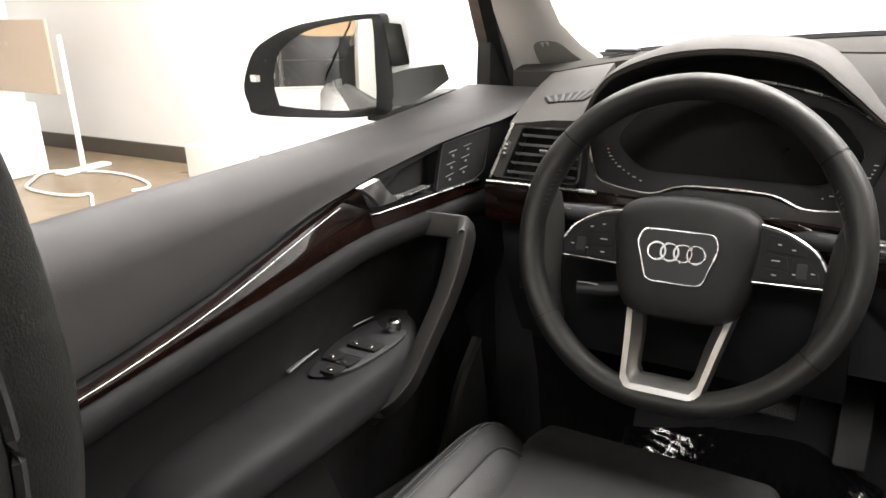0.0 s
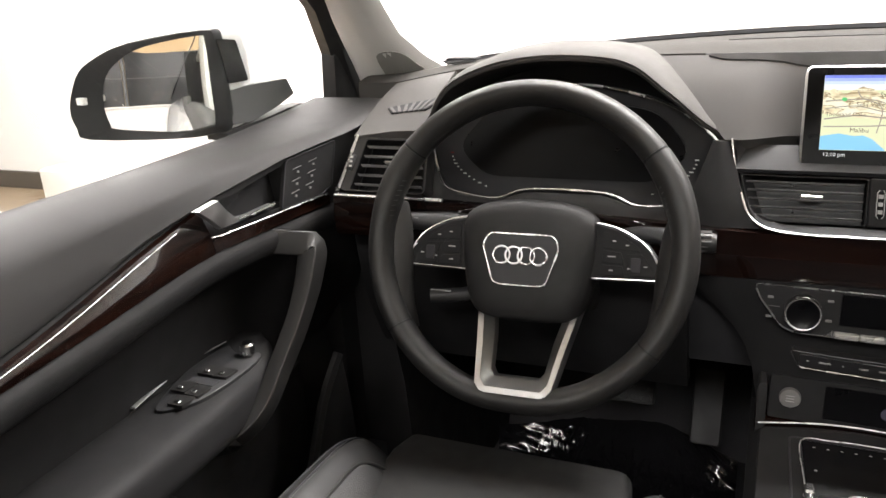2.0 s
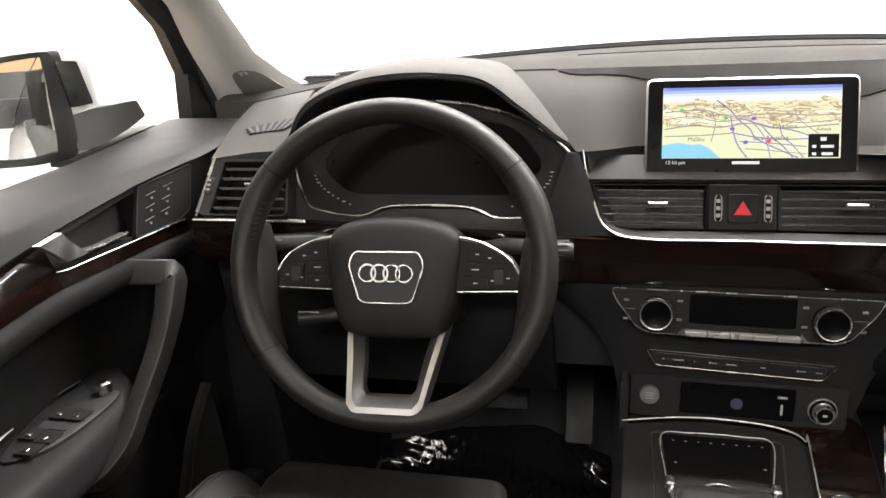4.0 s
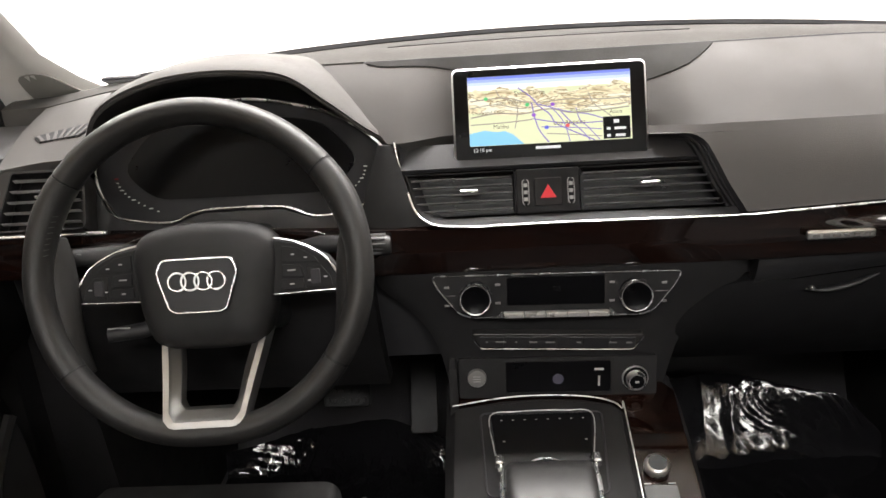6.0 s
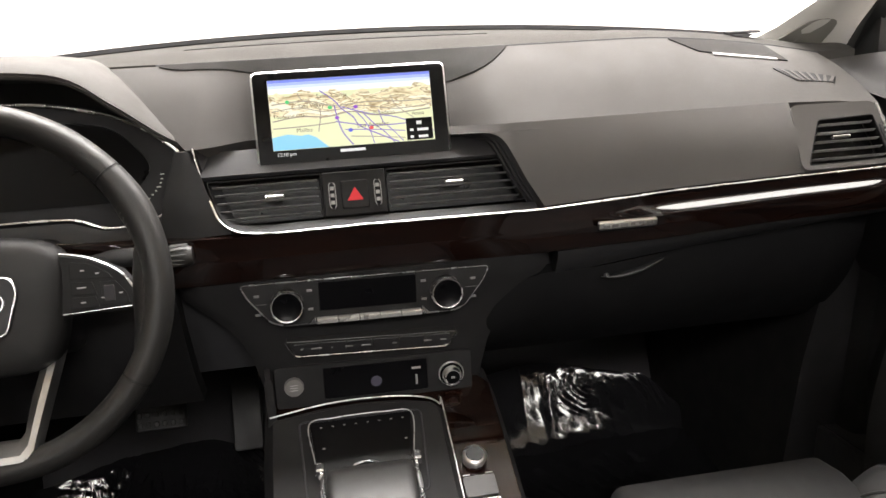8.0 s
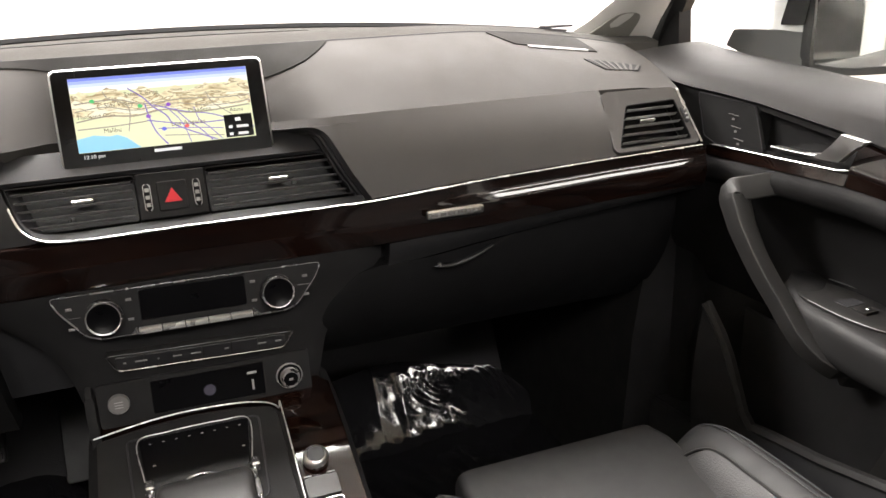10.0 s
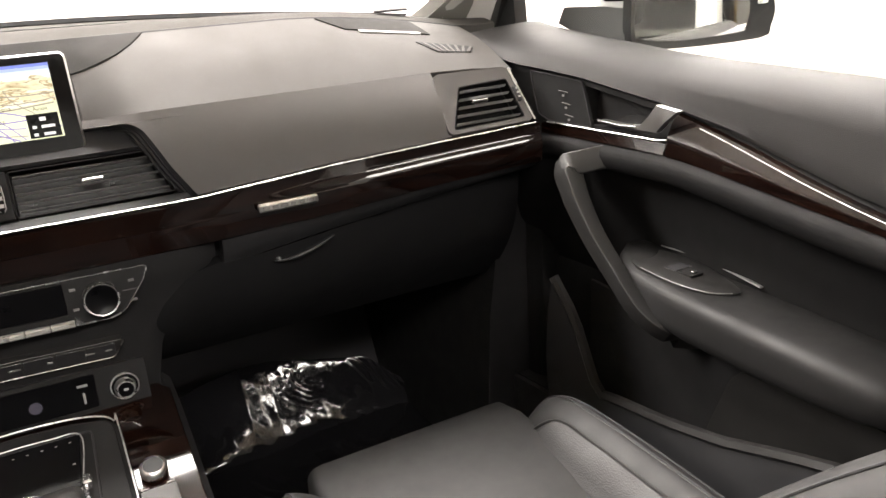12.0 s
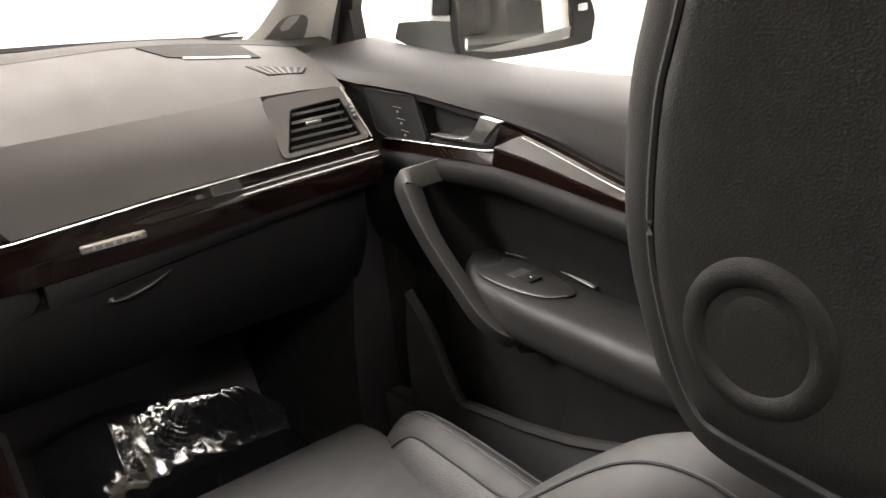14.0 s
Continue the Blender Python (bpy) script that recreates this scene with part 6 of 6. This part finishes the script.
front_door(-1)
front_door(1)


# ---- door mirrors ----
def door_mirror(side):
    def fix(g):
        return g if side > 0 else g.mirrored()
    d = thing("door_mirror", (side * 0.80, 0.76, 1.13), "white and dark grey door mirror with a dark frame", "door mirror", "door mirrors")
    out = [(0.917, 1.226), (0.900, 1.244), (0.861, 1.262), (0.783, 1.272), (0.770, 1.262), (0.770, 1.212), (0.771, 1.155), (0.786, 1.146), (0.826, 1.143), (0.915, 1.150), (0.926, 1.165), (0.929, 1.19)]
    gl = [(0.904, 1.222), (0.884, 1.242), (0.853, 1.256), (0.792, 1.265), (0.783, 1.258), (0.781, 1.212), (0.781, 1.164), (0.789, 1.157), (0.826, 1.152), (0.898, 1.158), (0.907, 1.166), (0.911, 1.19)]

    def place(pts, back=0.0, k=1.0):
        c = Vector((0.85, 1.205))
        return [Vector((c.x + (x - c.x) * k, 0.732 - 0.574 * (x - 0.764) + back, c.y + (z - c.y) * k)) for x, z in pts]
    o, g_ = [(p.x, p.y) for p in spline([(a, b, 0) for a, b in out], 3, True)], [(p.x, p.y) for p in spline([(a, b, 0) for a, b in gl], 3, True)]
    def lens(k):
        out_ = []
        for p in place(g_):
            x, z = 0.845 + (p.x - 0.845) * k, 1.207 + (p.z - 1.207) * k
            out_.append(Vector((x, 0.6955 - (0.365 if side < 0 else 0.55) * (x - 0.845) + 0.06 * (z - 1.207) + ((x - 0.845) ** 2 + (z - 1.207) ** 2) / 2.8, z)))
        return out_
    part("frame", fix(loft([place(o, 0.013), place(o, 0.004, 1.008), place(o, -0.002, 0.99), [p + Vector((0, -0.0035, 0)) for p in lens(1.045)], [p + Vector((0, -0.002, 0)) for p in lens(1.02)], [p + Vector((0, 0.004, 0)) for p in lens(1.0)]], caps=False)), PLASTIC, d, "dark grey mirror frame")
    part("glass", fix(loft([[p + Vector((0.001, 0.004, 0)) for p in lens(1.0)]] + [lens(k) for k in (1.0, 0.85, 0.7, 0.55, 0.4, 0.25, 0.1, 0.01)])), MIRROR, d, "mirror glass")
    part("cap", fix(loft([place(o, 0.010, 0.985), place(o, 0.03, 0.99), place(o, 0.055, 0.94), place(o, 0.085, 0.82), place(o, 0.110, 0.64), place(o, 0.128, 0.38), place(o, 0.134, 0.02)], caps=False)), WHITEPAINT, d, "white painted mirror cap")
    win = rounded([(0.7275, 1.2605), (0.763, 1.2565), (0.7785, 1.2045), (0.7385, 1.2055)], 0.004, 3)
    part("side_lamp_cover", fix(loft([[Vector((x, p.x, p.y)) for p in win] for x in (0.767, 0.80)])), PIANO, d, "gloss black side lamp cover")
    def wedge(x0, x1, pts, pts1):
        return loft([[Vector((x0, a, b)) for a, b in pts], [Vector(((x0 + x1) / 2, a, b)) for a, b in pts], [Vector((x1, a, b)) for a, b in pts1]])
    sole = rounded([(0.738, 1.197), (0.750, 1.1968), (0.779, 1.198), (0.868, 1.195), (0.882, 1.172), (0.840, 1.161), (0.799, 1.1545), (0.780, 1.151), (0.755, 1.1525), (0.738, 1.154)], 0.004, 3)
    part("foot", fix(wedge(0.770, 0.815, [(p.x, p.y) for p in sole], [(0.79 + (p.x - 0.79) * 0.86, 1.175 + (p.y - 1.175) * 0.8) for p in sole])), FOOTGREY, d, "grey mirror foot")
    part("foot_gasket", fix(wedge(0.768, 0.80, [(0.722, 1.1460), (0.735, 1.1490), (0.80, 1.1505), (0.895, 1.1567), (0.914, 1.147), (0.85, 1.138), (0.722, 1.137)], [(0.722, 1.1455), (0.735, 1.148), (0.80, 1.149), (0.885, 1.155), (0.90, 1.147), (0.85, 1.139), (0.722, 1.138)])), PLASTIC, d, "dark rubber gasket under the foot")
    part("warning_lamp", fix(loft([[Vector(p) + Vector((0, -0.003, 0)) for p in place([(0.9135, 1.193), (0.9195, 1.194), (0.9195, 1.202), (0.9135, 1.201)], -0.0005)], place([(0.9135, 1.193), (0.9195, 1.194), (0.9195, 1.202), (0.9135, 1.201)], 0.004)])), WHITEPLASTIC, d, "small pale warning lamp")
    return d


door_mirror(-1)
door_mirror(1)


# ---- front seats ----
def blob(stations, n=5):
    """A padded form: rings of a rounded box at each station (centre, half width, half height, corner)."""
    rings = []
    for (cx, cy_, cz), hw, hh, r, axis in stations:
        q = rounded([(-hw, -hh), (hw, -hh), (hw, hh), (-hw, hh)], r, n)
        rings.append([Vector((cx + p.x, cy_, cz + p.y)) if axis == "y" else Vector((cx + p.x, cy_ + p.y, cz)) for p in q])
    return loft(rings)


def front_seat(side, dz, back_dy, head_x):
    cx = side * 0.385
    s = thing("front_seat", (cx, 0.3, 0.44), "black leather front seat with stitched side bolsters", "car seat", "front seats")
    z = 0.735 + dz
    part("cushion", blob([((cx, 0.680, z - 0.10), 0.116, 0.03, 0.02, "y"), ((cx, 0.677, z - 0.074), 0.128, 0.060, 0.03, "y"), ((cx, 0.664, z - 0.065), 0.135, 0.068, 0.02, "y"), ((cx, 0.63, z - 0.067), 0.138, 0.072, 0.012, "y"), ((cx, 0.5, z - 0.073), 0.138, 0.072, 0.010, "y"), ((cx, 0.3, z - 0.095), 0.134, 0.072, 0.012, "y"), ((cx, 0.05, z - 0.115), 0.13, 0.07, 0.012, "y")]), LEATHER, s, "smooth black leather seat cushion")
    part("seat_base", box((cx, 0.33, 0.55 + dz / 2), (0.40, 0.56, 0.22 + dz), 0.03), DARK, s)
    for o in (-1, 1):
        bx_ = cx + o * 0.170
        T = ((0.05, 0.020, 1.0), (0.20, 0.034, 1.0), (0.35, 0.040, 1.0), (0.48, 0.040, 1.0), (0.56, 0.036, 0.97), (0.605, 0.025, 0.90), (0.628, 0.008, 0.80), (0.640, -0.020, 0.62))
        ty = [r_[0] for r_ in T]
        shape = [(0.066, -0.15), (0.064, -0.060), (0.054, -0.038), (0.040, -0.021), (0.020, -0.006), (0.004, 0.0), (-0.010, -0.003), (-0.022, -0.013), (-0.030, -0.032), (-0.032, -0.07), (-0.032, -0.15)]

        def section(y):
            top, k = lerp(y, ty, [r_[1] for r_ in T]), lerp(y, ty, [r_[2] for r_ in T])
            return [Vector((bx_ - o * (q.x * k), y, z + top + q.y)) for q in spline([(p[0], p[1], 0) for p in shape], 4)]
        b = part("cushion_bolster", loft([section(y) for y in np.linspace(0.05, 0.640, 30)]), LEATHER, s, "padded leather side bolster")

        def on_bolster(y, k, lift):
            q = section(y)
            f = 5 + k * 12
            i = int(f)
            n_ = (q[i + 1] - q[i]).cross(Vector((0, 1, 0))).normalized()
            n_ = n_ if n_.z > 0 else -n_
            return q[i].lerp(q[i + 1], f - i) + n_ * lift
        part("perforated_panel", sheet(lambda u, v: on_bolster(0.20 + (0.385 - 0.02 * v * v) * u, 0.05 + 0.72 * v, 0.0010), 30, 8, (0, 0, -0.004)), PERF, b, "perforated leather panel")
        part("piping", tube(spline([on_bolster(y, 0.80, 0.001) for y in (0.20, 0.30, 0.40, 0.50, 0.548)] + [on_bolster(0.572, 0.70, 0.001), on_bolster(0.588, 0.45, 0.001), on_bolster(0.594, 0.10, 0.001)], 5), 0.0018, 6), LEATHER_WHEEL, b, "raised piping")
        for k in (1.35, 1.60):
            part("seam", tube(spline([on_bolster(y, k, 0.0003) for y in (0.2, 0.35, 0.48, 0.56, 0.60, 0.622)], 5), 0.0010, 6), DARK, b, "sewn seam")
        for k in (0.72, 1.30, 1.65):
            line = [on_bolster(0.26 + 0.0012 * i, k, 0.0002) for i in range(256)]
            part("stitching", tube(line, [(0.0007, 0.0007, 0.0007, 0.0001)[i % 4] for i in range(256)], 5), THREAD, b, "grey stitching")
    yb = back_dy
    drop = 0.09 if side < 0 else 0.0
    rows = ((0.70, 0.20, 0.30, 0.10), (0.80, 0.205, 0.255, 0.07), (0.95, 0.18, 0.155, 0.02), (1.02, 0.16, 0.105, -0.02), (1.05, 0.14, 0.075, -0.04), (1.075, 0.115, 0.045, -0.05), (1.085, 0.085, 0.015, -0.056), (1.088, 0.05, -0.005, -0.05))
    rings = []
    for zz, hw, yf, yr in rows:
        q = rounded([(-hw, yr), (hw, yr), (hw, yf), (-hw, yf)], [0.03, 0.03, min(0.055, hw * 0.8, (yf - yr) * 0.5), min(0.055, hw * 0.8, (yf - yr) * 0.5)], 6)
        rings.append([Vector((cx + p.x * (0.86 if p.x * side > 0 else 1.0), yb + p.y, zz - drop - (0.03 if p.x * side > 0 else 0.0))) for p in q])
    bk = part("backrest", loft(rings), LEATHER, s, "black leather backrest")
    for o in (-1, 1):
        low = 0.035 if o == side else 0.0
        P = spline([(cx + o * 0.178, yb + 0.30, 0.74 - drop), (cx + o * 0.172, yb + 0.235, 0.86 - drop), (cx + o * 0.133, yb + 0.126, 0.983 - drop), (cx + o * 0.079, yb + 0.047, 1.068 - drop), (cx + o * 0.058, yb + 0.012, 1.089 - drop), (cx + o * 0.050, yb - 0.012, 1.064 - drop), (cx + o * 0.046, yb - 0.024, 1.01 - drop)], 12)
        rings, fr = [], []
        for i, p in enumerate(P):
            dd = (P[min(i + 1, len(P) - 1)] - P[max(i - 1, 0)]).normalized()
            sx = (Vector((1, 0, 0)) - dd * dd.x).normalized()
            w = dd.cross(sx).normalized()
            p = p - Vector((0, 0.4 * low, low))
            fr.append((p, sx, w))
            rings.append([p + sx * 0.029 * math.cos(a) - w * 0.029 * math.sin(a) for a in np.linspace(0, 2 * math.pi, 25)[:-1]])
        b = part("backrest_bolster", loft(rings), LEATHER, bk, "padded backrest bolster")
        for off, rad, mt in ((0.42, 0.0008, DARK),):
            a = math.acos(o * off)
            part("piping", tube([p + sx * 0.0292 * math.cos(a) + w * 0.0292 * math.sin(a) for p, sx, w in fr[10:-7]], rad, 6), mt, bk, "sewn piping")
    # headrest with its round side button
    oy, oz = (0.0, 0.0) if side > 0 else (-0.0385, 0.039)
    prof = [(-0.038, 1.1515), (-0.0173, 1.1535), (-0.0057, 1.1595), (0.0032, 1.1717), (0.0095, 1.1875), (0.0137, 1.2051), (0.0145, 1.2228), (0.0120, 1.2477), (0.0073, 1.2650), (-0.003, 1.300), (-0.018, 1.335), (-0.038, 1.357), (-0.062, 1.365), (-0.085, 1.354), (-0.098, 1.33), (-0.104, 1.28), (-0.102, 1.22), (-0.094, 1.175), (-0.078, 1.157), (-0.058, 1.151)]
    pc = spline([(a + oy, b + oz, 0) for a, b in prof], 4, True)
    mid = Vector((-0.046 + oy, 1.256 + oz))

    def head_ring(x, d):
        q = inset([Vector((p.x, p.y)) for p in pc], d)
        return [Vector((side * x, p.x, p.y)) for p in q]
    steps = [(0.2668, 0.0225), (0.2705, 0.0195), (0.2700, 0.0165), (0.2730, 0.010), (0.2775, 0.005), (0.283, 0.0018), (0.291, 0.0), (0.33, 0.0005)]
    rings = [head_ring(x, d) for x, d in steps]
    rings = [[Vector((side * x, mid.x + (p.y - mid.x) * k, mid.y + (p.z - mid.y) * k)) for p in rings[0]] for x, k in ((0.2672, 0.2), (0.2665, 0.6), (0.2658, 0.88))] + rings
    rings += [[Vector((side * 2 * head_x - p.x, p.y, p.z)) for p in r] for r in reversed(rings)]
    h = part("headrest", loft(rings), LEATHER_HEAD, s, "black leather headrest", 80)
    part("headrest_seam", tube(head_ring(0.2703, 0.0187), 0.0011, 6, True), DARK, h, "sewn seam")
    bmx = axes((side * 0.2665, -0.033 + oy, 1.1994 + oz), (0, -side, 0), (0, 0, 1))
    part("side_button", lathe([(0.0001, -0.004), (0.0185, -0.004), (0.0178, -0.0005), (0.0168, 0.0006), (0.0155, 0.0014), (0.0141, 0.0017), (0.0128, 0.0014), (0.0117, 0.0007), (0.0109, -0.0004), (0.0104, -0.0008), (0.0098, -0.0002), (0.0088, 0.0002), (0.006, 0.0005), (0.0001, 0.0006)], 40, bmx), LEATHER_HEAD, h, "round black side button")
    for o in (-1, 1):
        part("headrest_post", tube([(side * head_x + o * 0.05, -0.048 + oy, 1.165 + oz), (side * head_x + o * 0.05, yb - 0.028, 1.03 - drop)], 0.0055, 10), CHROME, h, "chrome headrest post")
    return s


front_seat(-1, 0.06, -0.01, 0.395)
front_seat(1, 0.0, 0.005, 0.394)


# ---- floor coverings, pedals ----
def film(name, x0, x1, label):
    rn = random.Random(7 if x0 > 0 else 9)
    ph = [rn.uniform(0, 6.28) for _ in range(8)]

    def f(u, v):
        x = x0 + (x1 - x0) * u
        top = lerp(u, (0, 0.48, 0.85, 1.0), (0.585, 0.567, 0.555, 0.50) if x0 > 0 else (0.49, 0.50, 0.50, 0.49))
        t = max(0, (v - 0.55) / 0.45)
        y0 = 0.80 if x0 > 0 else 0.66
        y = y0 + (1.15 - y0) * min(1, v / 0.55) + 0.10 * t + 0.006 * math.sin(5 * u + ph[4]) * v - t * (0.15 * max(0, (u if x0 > 0 else 1 - u) - 0.42) + 0.22 * max(0, 0.30 - (u if x0 > 0 else 1 - u)))
        base = 0.447 + (top - 0.447) * (t * t * (2 - t) if t < 1 else 1)
        zone = math.exp(-((u - 0.70) ** 2) / 0.030 - ((v - 0.92) ** 2) / 0.010)
        ring = math.exp(-((u - 0.54) ** 2) / 0.022 - ((v - 0.90) ** 2) / 0.012)
        zone2 = math.exp(-((u - 0.86) ** 2) / 0.006 - ((v - 0.93) ** 2) / 0.006)
        q = Vector((x * 9, y * 9 + 3 * base, 4.0 + (0 if x0 > 0 else 9)))
        n1, n2 = noise.noise(q), noise.noise(q * 2.7)
        arc = math.hypot((u - 0.60) * 1.2, (v - 0.91) * 1.2) + 0.034 * n1 + 0.013 * n2
        fold = (1 - abs(math.sin(105 * arc))) ** 2 * 1.3 * min(1, max(0, (arc - 0.045) / 0.05)) * max(0, -(u - 0.60) - 0.8 * (v - 0.91)) / (0.03 + arc) + (1 - abs(math.sin(41 * arc + 3 * n1))) ** 4 * 0.7 * zone + 0.7 * noise.noise(q * 9) + 0.5 * noise.noise(q * 17)
        w = (0.007 if x0 > 0 else 0.003) * math.sin(5.5 * u + 5 * v + ph[1]) * (1 - zone) + 0.002 * math.sin(17 * u - 11 * v + ph[2]) + 0.003 * n1 * (0.2 + zone)
        w += (max(zone, ring) * (0.0013 + 0.0015 * n2) * fold + 0.008 * zone) * (1.0 if x0 > 0 else 0.12)
        w += zone2 * 0.003 * math.sin(120 * (u + 0.6 * v) + ph[3])
        if x0 < 0:
            c1 = math.exp(-((x + 0.42) ** 2) / 0.0035 - ((y - 1.16) ** 2) / 0.006) + math.exp(-((x + 0.305) ** 2) / 0.003 - ((y - 1.14) ** 2) / 0.005) + 0.6 * math.exp(-((x + 0.21) ** 2) / 0.002 - ((y - 1.145) ** 2) / 0.003)
            w += c1 * 0.007 * (1 - abs(noise.noise(Vector((x * 55, y * 22, 3.0))))) ** 3 + c1 * 0.002 * noise.noise(Vector((x * 120, y * 60, 8.0)))
        w += 0.0007 * math.sin(70 * u + 31 * v + ph[5]) * math.sin(23 * v - 9 * u)
        return x, y, base + 0.004 + w
    return solid(name, sheet(f, 220, 200, (0, 0, -0.002)), FILM, label, "plastic sheet")


film("plastic_sheet", 0.17, 0.60, "shiny black plastic sheet crumpled over the passenger floor")
film("plastic_sheet", -0.58, -0.15, "shiny black plastic sheet crumpled over the driver floor")
pd = thing("brake_pedal", (-0.315, 1.08, 0.68), "ribbed black rubber brake pedal", "pedal")
pm = axes((-0.316, 1.05, 0.685), (1, 0, 0), (0, 0.45, 1))
slab("pad", rect(0, 0, 0.075, 0.05), pm, 0.0, 0.012, RUBBER, pd, "", 0.006, 0.002)
for i in range(6):
    for j in range(3):
        u, v = -0.03 + 0.012 * i, -0.015 + 0.015 * j
        part("stud", box((u, v, 0.0015), (0.007, 0.009, 0.003), 0.001, pm), SATIN, pd)
part("arm", tube([pm @ Vector((0, 0, -0.012)), pm @ Vector((0.01, 0.1, -0.06)), pm @ Vector((0.01, 0.25, -0.08))], 0.008, 8), DARK, pd)
pd = thing("accelerator_pedal", (-0.20, 1.10, 0.62), "narrow black accelerator pedal", "pedal")
pm = axes((-0.205, 1.17, 0.60), (1, 0, 0), (0, 0.6, 1))
slab("pad", rect(0, 0, 0.05, 0.13), pm, 0.0, 0.012, RUBBER, pd, "", 0.008, 0.002)
